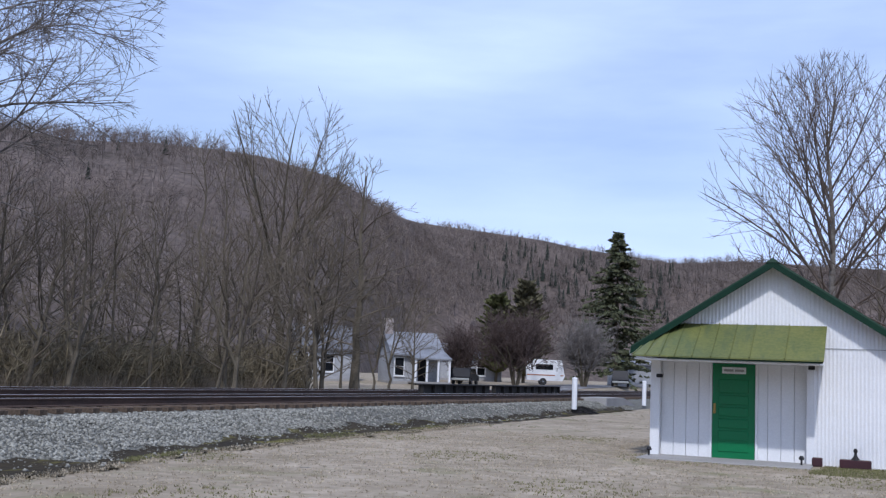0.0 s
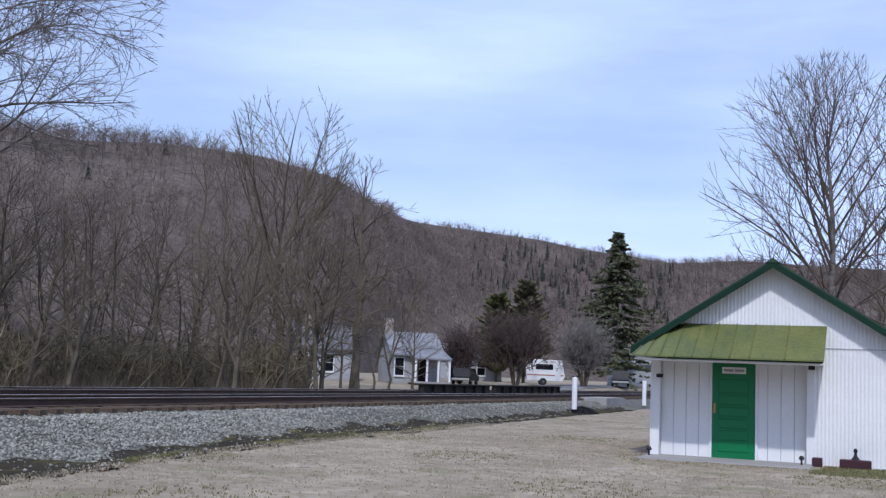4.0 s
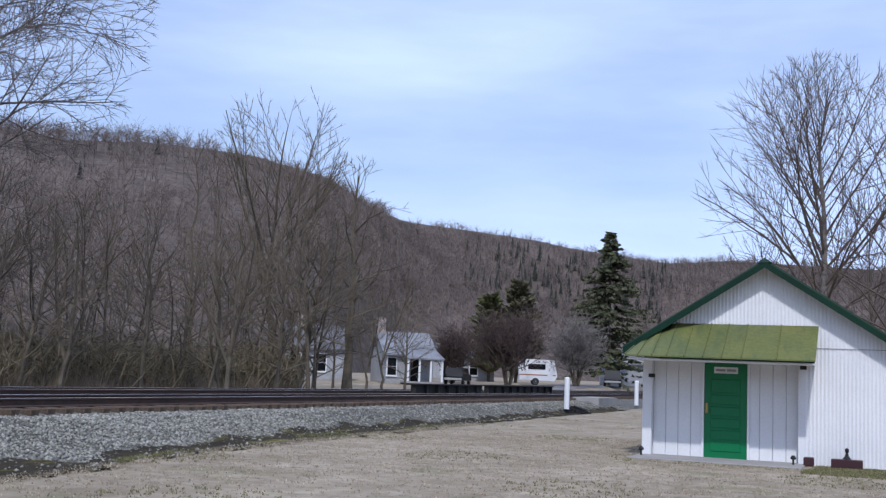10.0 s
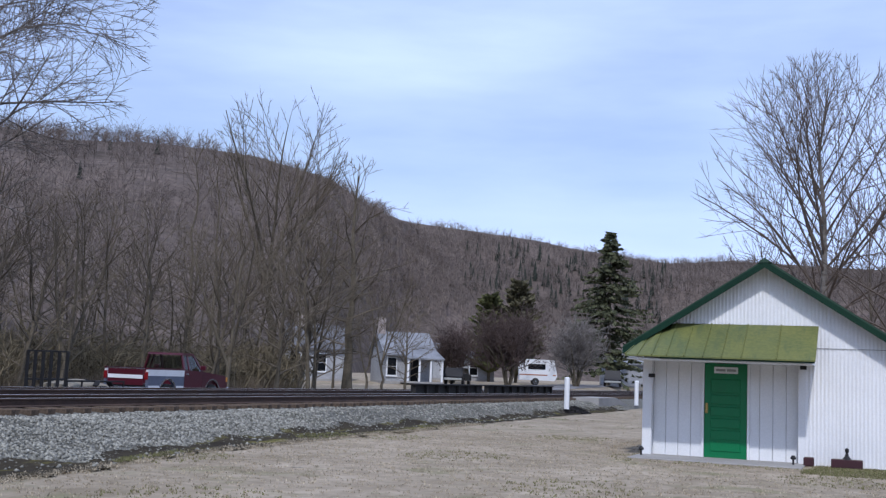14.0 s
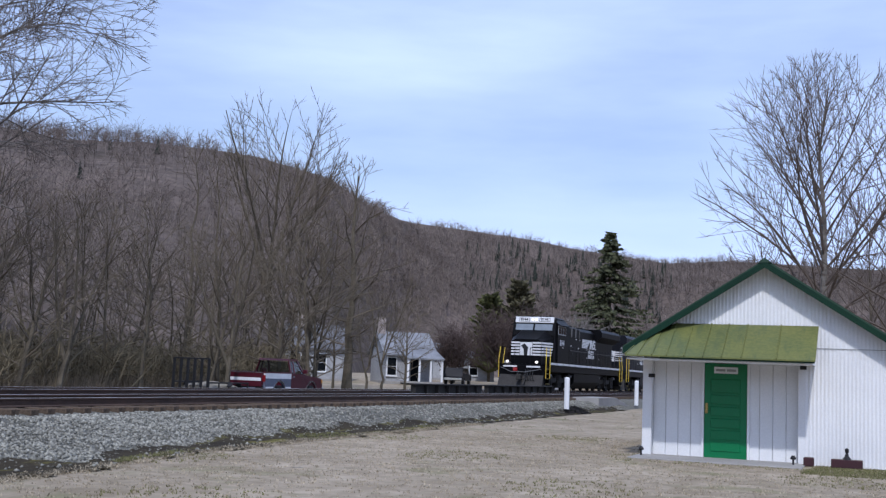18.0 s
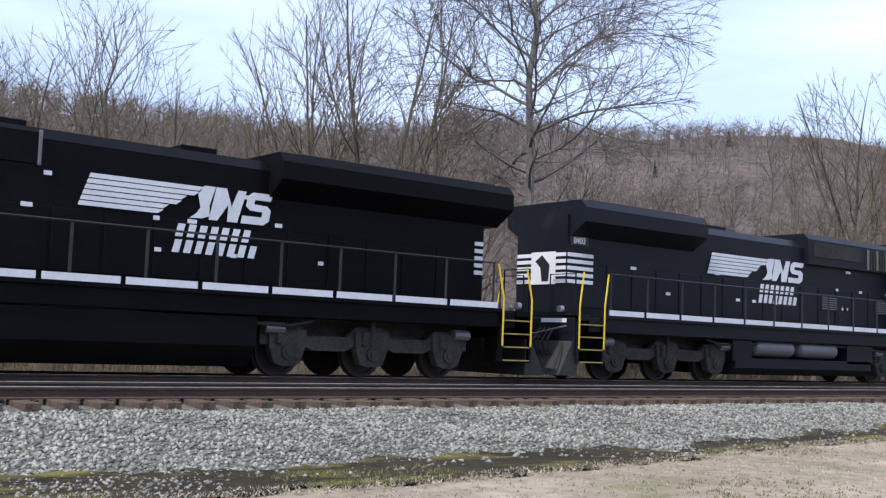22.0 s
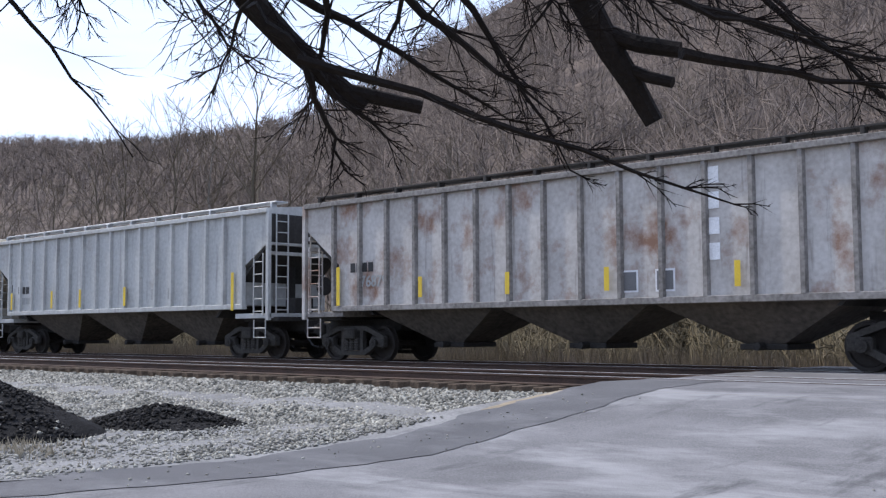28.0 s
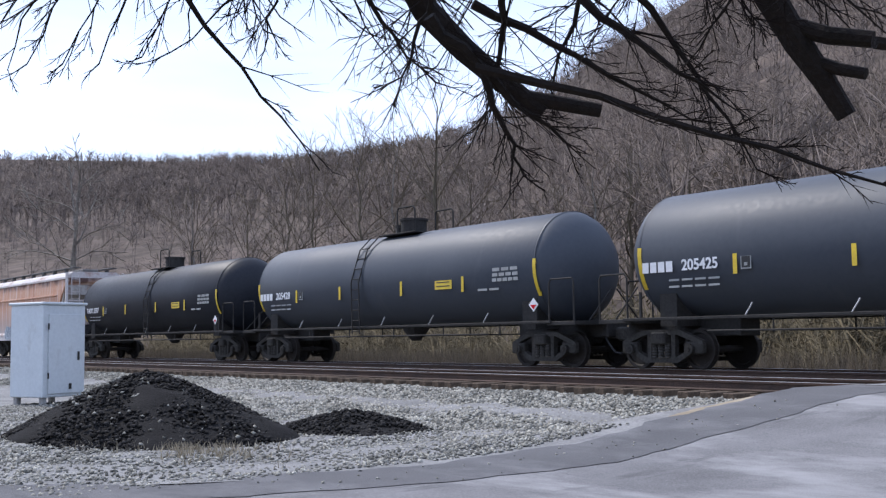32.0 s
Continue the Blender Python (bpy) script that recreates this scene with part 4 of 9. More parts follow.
CREAM = mat("hopper_cream", (0.60, 0.53, 0.40), 0.6, col2=(0.52, 0.45, 0.33), scale=0.5, grain=9, bump=0.05, streak=((0.40, 0.32, 0.21), (2.2, 1, 0.22), 0.52, 0.85), dirt=((0.66, 0.61, 0.51), (0.35, 0.5, 0.9), 0.55, 0.8), fades=(((0.47, 0.375, 0.25), 2.75, 1.75, 0.7),))
# Greyer, darker cream for pockets, slope sheets and brake gear.
CREAM_GREY = mat("hopper_greyed_cream", (0.40, 0.365, 0.30), 0.75, col2=(0.22, 0.20, 0.165), scale=1.2, grain=12, bump=0.1)
PALE_STEEL = mat("hopper_pale_grey", (0.47, 0.475, 0.46), 0.6, col2=(0.34, 0.345, 0.335), scale=0.6, grain=9, bump=0.04, streak=((0.15, 0.145, 0.14), (4, 1, 0.3), 0.54, 0.85), dirt=((0.20, 0.14, 0.10), (0.8, 0.8, 0.9), 0.62, 0.85))
GREY_RUSTY = mat("hopper_rusty_grey", (0.52, 0.50, 0.475), 0.7, col2=(0.36, 0.335, 0.31), scale=0.9, grain=9, bump=0.05, streak=((0.10, 0.085, 0.075), (5.5, 1, 0.35), 0.60, 0.80), dirt=((0.21, 0.115, 0.075), (0.9, 0.9, 0.8), 0.50, 0.66))
RUST_WHITE = mat("hopper_faded_orange", (0.50, 0.245, 0.145), 0.75, col2=(0.54, 0.34, 0.24), scale=0.8, grain=8, bump=0.05, streak=((0.60, 0.50, 0.45), (5.5, 1, 0.32), 0.50, 0.74), dirt=((0.30, 0.11, 0.06), (1.2, 1, 0.5), 0.56, 0.74), fades=(((0.44, 0.38, 0.36), 2.9, 1.35, 1.5), ((0.10, 0.05, 0.04), 3.90, 4.12, 0.9)))
CHALK_WHITE = mat("hopper_chalky_white", (0.62, 0.59, 0.58), 0.75, col2=(0.50, 0.45, 0.43), scale=1, grain=10, bump=0.05, dirt=((0.36, 0.20, 0.15), (0.9, 1, 2), 0.57, 0.75))
DARK_STEEL = mat("near_black_steel", (0.045, 0.042, 0.040), 0.8, spec=0.2, col2=(0.025, 0.024, 0.023), scale=1.5, grain=14, bump=0.15)
HOPPER_DARK = mat("hopper_pocket_dark", (0.115, 0.10, 0.085), 0.85, spec=0.2, col2=(0.045, 0.040, 0.036), scale=0.9, grain=9, bump=0.12)
TANK_A = mat("tank_black", (0.015, 0.017, 0.023), 0.5, spec=0.16, col2=(0.022, 0.025, 0.032), scale=0.5, grain=9, bump=0.03, streak=((0.035, 0.038, 0.045), (1.2, 0.6, 0.3), 0.58, 0.95))
TANK_B = mat("tank_dusty_black", (0.045, 0.053, 0.068), 0.55, spec=0.3, col2=(0.06, 0.068, 0.082), scale=0.5, grain=9, bump=0.03, streak=((0.095, 0.10, 0.11), (1.2, 0.6, 0.3), 0.58, 0.95))
TEAL = mat("spray_teal", (0.02, 0.36, 0.30), 0.5, bump=0.0)
SPRAY_ORANGE = mat("spray_orange", (0.62, 0.35, 0.07), 0.6, bump=0.0)
SPRAY_RED = mat("spray_faded_red", (0.42, 0.18, 0.10), 0.7, bump=0.0)
TRAIN = []


def vehicle(name, centre, label, category):
    """A rail vehicle whose middle passes x = 0 at 26 s + centre / speed."""
    ob = empty(name, pose(centre + TRAIN_V * 26.0, Y2, 0), label, category, "train")
    TRAIN.append((ob, centre))
    return ob


def ring(r, z, x, n=20):
    return [(x, r * math.cos(2 * math.pi * k / n), z + r * math.sin(2 * math.pi * k / n)) for k in range(n)]


def wheel_meshes(r):
    """One wheel: web, rim and flange round the y axis, and its bright tread."""
    prof = [(-0.07, 0.06), (-0.075, r * 0.28), (-0.03, r * 0.34), (-0.02, r * 0.78), (-0.065, r * 0.84), (-0.065, r * 0.995), (0.04, r), (0.045, r + 0.03), (0.07, r + 0.02), (0.07, r * 0.84), (0.02, r * 0.78), (0.03, 0.06)]
    n = 22
    rings = [[(rr * math.cos(2 * math.pi * k / n), y, rr * math.sin(2 * math.pi * k / n)) for k in range(n)] for y, rr in prof]
    return Shape().loft(rings).mesh("wheel", WHEEL, True), Shape().loft([[(rr * 1.002 * math.cos(2 * math.pi * k / n), y, rr * 1.002 * math.sin(2 * math.pi * k / n)) for k in range(n)] for y, rr in ((-0.066, r * 0.90), (-0.0665, r * 0.99))], cap=False).mesh("rim_face", TREAD)


W_CAR, RIM_CAR = wheel_meshes(0.46)
W_LOCO, RIM_LOCO = wheel_meshes(0.53)


def put_wheels(bogie, xs, big=False):
    r = 0.53 if big else 0.46
    for x in xs:
        for sy in (-1, 1):
            w = new("wheel", W_LOCO if big else W_CAR)
            w.parent, w.matrix_basis = bogie, pose(x, sy * 0.75, r, 0, 0, 0 if sy < 0 else 180)
        part("axle", Shape().cyl((x, -1.02, r), (x, 1.02, r), 0.085, 10), WHEEL, bogie)


_fb = {}


def freight_bogie(car, x):
    """A two-axle cast bogie."""
    if not _fb:
        side = Shape()
        for a, b, h0, h1 in ((-1.22, -0.72, 0.36, 0.64), (0.72, 1.22, 0.36, 0.64)):
            side.cbox(a, b, -0.09, 0.09, h0, h1, 0.03)
        side.prism([(-1.2, 0.55), (-0.5, 0.80), (0.5, 0.80), (1.2, 0.55), (1.2, 0.66), (0.55, 0.92), (-0.55, 0.92), (-1.2, 0.66)], -0.08, 0.08, "y")
        side.prism([(-0.95, 0.40), (-0.5, 0.16), (0.5, 0.16), (0.95, 0.40), (0.80, 0.46), (0.42, 0.27), (-0.42, 0.27), (-0.80, 0.46)], -0.08, 0.08, "y")
        for s in (-1, 1):
            side.prism([(s * 0.30, 0.25), (s * 0.42, 0.25), (s * 0.42, 0.82), (s * 0.30, 0.82)], -0.07, 0.07, "y")
        _fb["side"] = side.mesh("side_frame", RUNGEAR)
        coil = [0.085 if k % 2 == 0 else 0.066 for k in range(11)]
        _fb["spring"] = Shape().tube([(0, -0.06, 0.28 + 0.034 * k) for k in range(11)], coil, 10).mesh("spring", RUNGEAR)
        _fb["cap"] = Shape().cyl((0, -0.17, 0), (0, -0.08, 0), 0.12, 12).cyl((0, -0.19, 0), (0, -0.17, 0), 0.05, 6).mesh("bearing_cap", RUNGEAR)
        _fb["bolster"] = Shape().cbox(-0.22, 0.22, -1.2, 1.2, 0.58, 0.86, 0.03).mesh("bogie", RUNGEAR)
    b = new("bogie", _fb["bolster"])
    b.parent, b.matrix_basis = car, pose(x, 0, 0)
    for sy in (-1, 1):
        o = new("side_frame", _fb["side"])
        o.parent, o.matrix_basis = b, pose(0, sy * 1.0, 0, 0, 0, 0 if sy < 0 else 180)
        for dx in (-0.19, 0.0, 0.19):
            o = new("spring", _fb["spring"])
            o.parent, o.matrix_basis = b, pose(dx, sy * 1.0, 0, 0, 0, 0 if sy < 0 else 180)
        for dx in (-0.9, 0.9):
            o = new("bearing_cap", _fb["cap"])
            o.parent, o.matrix_basis = b, pose(dx, sy * 1.02, 0.47, 0, 0, 0 if sy < 0 else 180)
    put_wheels(b, (-0.9, 0.9))
    return b


def coupler(car, x, s):
    part("coupler", Shape().cbox(min(x, x - s * 0.9), max(x, x - s * 0.9), -0.09, 0.09, 0.72, 0.98, 0.02).cbox(min(x, x + s * 0.28), max(x, x + s * 0.28), -0.15, 0.13, 0.66, 1.02, 0.04), RUNGEAR, car, "rusty knuckle coupler")
    part("brake_hose", Shape().tube([(x - s * 0.3, -0.3, 0.85), (x - s * 0.1, -0.34, 0.6), (x + s * 0.1, -0.33, 0.38), (x + s * 0.3, -0.28, 0.34)], 0.03, 6), BLACK_IRON, car)


def ladder(car, x, y, z0, z1, w, material, n=5, name="ladder", along="x"):
    d = Shape()
    e = (w / 2, 0) if along == "x" else (0, w / 2)
    for s in (-1, 1):
        d.cyl((x + s * e[0], y + s * e[1], z0), (x + s * e[0], y + s * e[1], z1), 0.022, 6)
    for k in range(n):
        z = z0 + (z1 - z0) * (k + 0.3) / n
        d.cyl((x - e[0], y - e[1], z), (x + e[0], y + e[1], z), 0.016, 6)
    return part(name, d, material, car)


# ---- locomotives ----
def build_loco(c, f, number, paint, wing, hood_end, logo, words, hump, cab, win, num, nose_tip, sill, label, lit):
    """f: +1 or -1, the way it faces. Measures run forward from its middle."""
    loco = vehicle("diesel_locomotive", c, label, "locomotive")
    X = lambda a, b: (min(f * a, f * b), max(f * a, f * b))

    def bx(shape, a, b, *rest, ch=0.02):
        x0, x1 = X(a, b)
        return shape.cbox(x0, x1, *rest, ch)

    def prof(pts):
        return [(f * a, z) for a, z in pts]

    part("center_sill", bx(Shape(), -sill + 0.2, sill - 0.2, -0.62, 0.62, 0.62, 1.24), RUNGEAR, loco)
    part("underframe", bx(Shape(), -sill - 0.6, sill + 0.6, -1.45, 1.45, 1.22, 1.60), paint, loco)
    walk_ = part("walkway", bx(Shape(), -sill - 0.2, sill + 0.05, -1.52, 1.52, 1.58, 1.665, ch=0.01), paint, loco)
    n = 13
    for sy in (-1, 1):
        a = -sill
        for k in range(n):
            w = 2 * sill / n
            lo, hi = X(a + 0.05, a + w - 0.05)
            part("sill_stripe", Shape().box(lo, hi, min(sy * 1.522, sy * 1.53), max(sy * 1.522, sy * 1.53), 1.665, 1.80), LOCO_WHITE, walk_, "white reflective edge stripe")
            a += w
    # engine hood
    hood_top = 4.42
    y = 0.92
    section = [(-y, 1.66), (-y, hood_top - 0.22), (-y + 0.24, hood_top), (y - 0.24, hood_top), (y, hood_top - 0.22), (y, 1.66)]
    part("engine_hood", Shape().prism(section, *X(hood_end, cab[0]), "x"), paint, loco)
    k0 = hood_end + 0.5
    while k0 < cab[0] - 1.0:
        for sy in (-1, 1):
            lo, hi = X(k0, k0 + 0.92)
            part("hood_door", Shape().cbox(lo, hi, *sorted((sy * 0.905, sy * 0.945)), 1.85, 3.0, 0.012), paint, loco)
        k0 += 0.98
    # radiator wings, overhanging
    sec = [(-1.46, 4.0), (-1.46, 4.36), (-1.30, 4.56), (1.30, 4.56), (1.46, 4.36), (1.46, 4.0), (0.9, 3.62), (-0.9, 3.62)]
    part("radiator_housing", Shape().prism(sec, *X(*wing), "x"), paint, loco, "overhanging radiator wings")
    part("radiator_grille", bx(Shape(), wing[0] + 0.4, wing[1] - 0.5, -1.2, 1.2, 4.55, 4.60, ch=0.01), DARK_STEEL, loco)
    if hump:
        part("blower_housing", Shape().prism([(-1.08, 3.7), (-1.08, 4.48), (-0.9, 4.66), (0.9, 4.66), (1.08, 4.48), (1.08, 3.7)], *X(*hump), "x"), paint, loco)
        lo, hi = X(hump[0] + 0.3, hump[0] + 3.0)
        part("intake_grille", Shape().cbox(lo, hi, -1.10, -1.06, 3.95, 4.4, 0.01), DARK_STEEL, loco)
        for j in range(9):
            lo, hi = X(hump[0] + 3.4 + 0.19 * j, hump[0] + 3.5 + 0.19 * j)
            part("vent_slat", Shape().box(lo, hi, -1.115, -1.085, 3.75, 4.42), AIR_TANK if j % 3 == 0 else DARK_STEEL, loco)
    else:
        for j in range(4):
            a = cab[0] - 0.45 - 1.12 * j
            lo, hi = X(a, a - 0.95)
            part("intake_grille", Shape().cbox(lo, hi, -0.95, -0.915, 3.72, 4.30, 0.01), LOCO_BLACK, loco)
            for b in (a, a - 0.95):
                part("grille_frame", Shape().cbox(f * b - 0.03, f * b + 0.03, -0.985, -0.93, 3.7, 4.34, 0.008), AIR_TANK, loco)
    for a in (logo[0] + 0.8, logo[1] + 1.0):
        part("exhaust_outlet", bx(Shape(), a, a + 0.8, -0.4, 0.4, hood_top - 0.02, hood_top + 0.16), paint, loco)
    horn = part("horn", Shape().cbox(f * (cab[0] - 3.2) - 0.1, f * (cab[0] - 3.2) + 0.1, -0.2, 0.1, hood_top - 0.02, hood_top + 0.14, 0.02), BLACK_IRON, loco)
    for dx in (-0.5, 0.42):
        part("trumpet", Shape().tube([(f * (cab[0] - 3.2), -0.1, hood_top + 0.18), (f * (cab[0] - 3.2) + dx, -0.12, hood_top + 0.2)], [0.03, 0.1], 10), BLACK_IRON, horn)
    # cab and nose
    roof = 4.72
    part("cab", Shape().prism([(-1.5, 1.66), (-1.5, roof - 0.42), (-1.15, roof - 0.06), (0, roof), (1.15, roof - 0.06), (1.5, roof - 0.42), (1.5, 1.66)], *X(cab[0], cab[1] - 0.25), "x"), paint, loco)
    part("cab_roof", Shape().prism([(-1.2, roof - 0.05), (-1.0, roof + 0.06), (1.0, roof + 0.06), (1.2, roof - 0.05)], *X(cab[0] + 0.1, cab[1] - 0.3), "x"), LOCO_BLACK, loco)
    part("cab_front", Shape().prism(prof([(cab[1] - 0.26, 1.66), (cab[1] - 0.26, roof - 0.04), (cab[1] - 0.10, roof - 0.06), (cab[1] + 0.06, 4.3), (cab[1] + 0.32, 3.56), (cab[1] + 0.36, 1.66)]), -1.40, 1.40, "y"), paint, loco)
    board = part("number_board", Shape().prism(prof([(cab[1] - 0.08, roof + 0.01), (cab[1] + 0.02, roof - 0.02), (cab[1] + 0.11, 4.36), (cab[1] + 0.06, 4.33)]), -1.28, 1.28, "y"), LOCO_WHITE, loco, "white panel over the windscreen")
    for sy in (-0.68, 0.68):
        part("number_frame", Shape().prism(prof([(cab[1] + 0.03, roof - 0.06), (cab[1] + 0.05, roof - 0.06), (cab[1] + 0.11, 4.42), (cab[1] + 0.09, 4.42)]), sy - 0.36, sy + 0.36, "y"), INK, board)
        part("number_plate", Shape().prism(prof([(cab[1] + 0.045, roof - 0.085), (cab[1] + 0.062, roof - 0.085), (cab[1] + 0.117, 4.445), (cab[1] + 0.10, 4.445)]), sy - 0.33, sy + 0.33, "y"), LOCO_WHITE, board)
        text("figures", number, 0.25, pose(f * (cab[1] + 0.105), sy, 4.54, 90, 0, 90 * f), INK, board)
    for sy in (-0.12, 0.12):
        part("headlight", Shape().cyl((f * (cab[1] + 0.02), sy, 4.55), (f * (cab[1] + 0.15), sy, 4.53), 0.075, 12), LENS_LIT if lit else GALV, loco, "lit headlight" if lit else "")
    for sy in (-1, 1):
        lo, hi = sorted((sy * 0.06, sy * 1.22))
        part("windscreen", Shape().prism(prof([(cab[1] + 0.08, 4.26), (cab[1] + 0.10, 4.26), (cab[1] + 0.255, 3.86), (cab[1] + 0.235, 3.86)]), lo, hi, "y"), CAB_GLASS, loco)
    nose = [(-1.38, 1.66), (-1.38, 3.40), (-0.8, 3.86), (0.8, 3.86), (1.38, 3.40), (1.38, 1.66)]
    tip = [(-1.0, 1.66), (-1.0, 3.06), (-0.72, 3.22), (0.72, 3.22), (1.0, 3.06), (1.0, 1.66)]
    if hump:
        nose = [(y_, z_ + (0.10 if z_ > 2 else 0)) for y_, z_ in nose]
        tip = [(y_, z_ + (0.40 if z_ > 2 else 0)) for y_, z_ in tip]
    part("nose", Shape().loft([[(f * (cab[1] + 0.18), p[0], p[1]) for p in nose], [(f * nose_tip, p[0], p[1]) for p in tip]]), paint, loco)
    wide_at = lambda a: 1.0 + 0.38 * (nose_tip - a) / (nose_tip - cab[1] - 0.18) + 0.008
    for k in range(5):
        z = 2.20 + 0.185 * k
        for sy in (-1, 1):
            a0, a1 = cab[1] + 0.55 - 0.08 * k, cab[1] + 0.50 - 0.08 * k
            q = Shape().add([(f * nose_tip, sy * 1.008, z), (f * nose_tip, sy * 1.008, z + 0.11), (f * a1, sy * wide_at(a1), z + 0.11), (f * a0, sy * wide_at(a0), z)], [(0, 1, 2, 3)])
            part("nose_stripe", q, LOCO_WHITE, loco)
            part("nose_stripe", Shape().cbox(*X(nose_tip, nose_tip + 0.012), *sorted((sy * 0.42, sy * 0.98)), z, z + 0.11, 0.003), LOCO_WHITE, loco)
    part("nose_emblem", Shape().cbox(*X(nose_tip + 0.002, nose_tip + 0.016), -0.40, 0.40, 2.20, 3.02, 0.005), LOCO_WHITE, loco, "white emblem panel")
    part("emblem_mark", Shape().prism([(-0.08, 2.2), (0.12, 2.2), (0.16, 2.6), (0.34, 2.8), (0.1, 2.94), (-0.14, 2.7)], *X(nose_tip + 0.018, nose_tip + 0.024), "x"), INK, loco)
    # side windows
    for sy in (-1, 1):
        w = part("side_window", Shape().cbox(*X(win[0], win[1]), *sorted((sy * 1.485, sy * 1.515)), 3.62, 4.22, 0.01), WINDOW_FRAME if not hump else paint, loco)
        m = 3 if not hump else 2
        for k in range(m):
            a0 = win[0] + 0.06 + (win[1] - win[0] - 0.06) / m * k
            lo, hi = X(a0, a0 + (win[1] - win[0]) / m - 0.1)
            part("pane", Shape().cbox(lo, hi, *sorted((sy * 1.512, sy * 1.524)), 3.68, 4.17, 0.005), DARK_GLASS, w)
        part("sunshade", Shape().prism([(sy * 1.5, 4.30), (sy * 1.72, 4.22), (sy * 1.72, 4.20), (sy * 1.5, 4.26)], *X(win[0] - 0.05, win[1] + 0.05), "x"), paint, loco)
        text("fleet_number", number, 0.60 if hump else 0.53, pose(f * (num[0] + num[1]) / 2, sy * 1.512, 3.10, 90, 0, 0 if sy < 0 else 180), LOCO_WHITE, loco)
        part("lettering", Shape().box(*X(num[0] + 0.3, num[0] + 0.55), *sorted((sy * 1.508, sy * 1.514)), 2.80, 2.86), LOCO_WHITE, loco)
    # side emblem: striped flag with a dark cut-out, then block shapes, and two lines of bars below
    lo, hi = sorted((f * logo[0], f * logo[1]))
    for sy in (-1, 1):
        d = sorted((sy * 0.948, sy * 0.956))
        wide = hi - lo
        for k in range(6):
            z = 3.08 + 0.105 * k
            s0 = lo + (0.02 + 0.035 * k) * 1.0
            s1 = lo + wide * (0.42 + 0.045 * k - (0.02 if k % 2 else 0))
            part("emblem_stripe", Shape().prism([(s0, z), (s1 - 0.12, z), (s1, z + 0.085), (s0 + 0.03, z + 0.085)], d[0], d[1], "y"), LOCO_WHITE, loco)
        at = lambda u, v: (lo + wide * u + 0.10 * v, 3.06 + 0.66 * v)
        blocks = [[(0.555, 0.0), (0.62, 0.02), (0.655, 0.10), (0.645, 0.42), (0.66, 1.0), (0.60, 1.0), (0.575, 0.72), (0.60, 0.34), (0.585, 0.16)],
                  [(0.655, 0.0), (0.70, 0.0), (0.745, 0.52), (0.755, 0.0), (0.81, 0.0), (0.83, 0.98), (0.785, 0.98), (0.765, 0.45), (0.72, 1.0), (0.665, 1.0)],
                  [(0.83, 0.0), (0.955, 0.0), (0.985, 0.14), (0.985, 0.48), (0.96, 0.60), (0.885, 0.62), (0.885, 0.76), (0.975, 0.76), (0.985, 0.98), (0.87, 0.98), (0.842, 0.86), (0.842, 0.54), (0.868, 0.42), (0.94, 0.40), (0.94, 0.24), (0.83, 0.24)]]
        for pts in blocks:
            part("emblem_block", Shape().prism([at(u, v) for u, v in pts], d[0], d[1], "y"), LOCO_WHITE, loco)
        w0, w1 = sorted((f * words[0], f * words[1]))
        for z, cnt, inset in ((2.68, 7, 0.10), (2.37, 8, 0.0)):
            a, pitch = w0 + inset * 0.5, (w1 - w0 - inset * 2) / cnt
            for k in range(cnt):
                part("lettering", Shape().prism([(a, z), (a + pitch * 0.62, z), (a + pitch * 0.62 + 0.06, z + 0.25), (a + 0.06, z + 0.25)], d[0], d[1], "y"), LOCO_WHITE, loco)
                a += pitch
    # rear stripes on the long hood's end
    for k in range(5):
        z = 2.45 + 0.17 * k
        for sy in (-1, 1):
            part("hood_stripe", Shape().cbox(*X(hood_end + 0.02, hood_end + (0.95 if hump else 0.28)), *sorted((sy * 0.925, sy * 0.95)), z, z + 0.095, 0.003), LOCO_WHITE, loco)
        part("hood_stripe", Shape().cbox(*X(hood_end - 0.014, hood_end), -0.9, 0.9, z, z + 0.095, 0.003), LOCO_WHITE, loco)
    part("hood_emblem", Shape().cbox(*X(hood_end - 0.024, hood_end - 0.016), -0.55, 0.35, 2.42, 3.26, 0.003), LOCO_WHITE, loco, "white emblem panel on the hood's end")
    part("emblem_mark", Shape().prism([(-0.30, 2.5), (-0.06, 2.5), (0.0, 2.86), (0.2, 3.02), (-0.06, 3.18), (-0.34, 2.92)], *X(hood_end - 0.032, hood_end - 0.026), "x"), INK, loco)
    if hump:
        part("rear_number_board", Shape().cbox(*X(hood_end + 0.1, hood_end + 0.75), -0.955, -0.925, 3.42, 3.66, 0.004), INK, loco)
        text("figures", number, 0.22, pose(f * (hood_end + 0.42), -0.957, 3.54, 90), LOCO_WHITE, loco)
    rnd = random.Random(int(number))
    for k in range(12):
        a, z = rnd.uniform(hood_end + 1.2, cab[0] - 0.6), rnd.choice((2.95, 3.05, 3.55, 2.35))
        lo, hi = X(a, a + rnd.uniform(0.10, 0.28))
        part("notice_plate", Shape().box(lo, hi, -0.958, -0.948, z, z + 0.08), LOCO_WHITE, loco)
    if hump:
        for a in (1.2, 4.4):
            lv = part("louvre", Shape().cbox(*X(a, a + 0.95), -0.965, -0.93, 2.30, 2.78, 0.008), paint, loco, "slatted hood louvre")
            for q in range(6):
                part("slat", Shape().cbox(*X(a + 0.06, a + 0.89), -0.985, -0.966, 2.33 + 0.07 * q, 2.365 + 0.07 * q, 0.004), AIR_TANK, lv)
        part("notice_plate", Shape().box(*X(cab[1] - 0.05, cab[1] + 0.25), -1.42, -1.41, 1.95, 2.25), GREYBAR, loco)
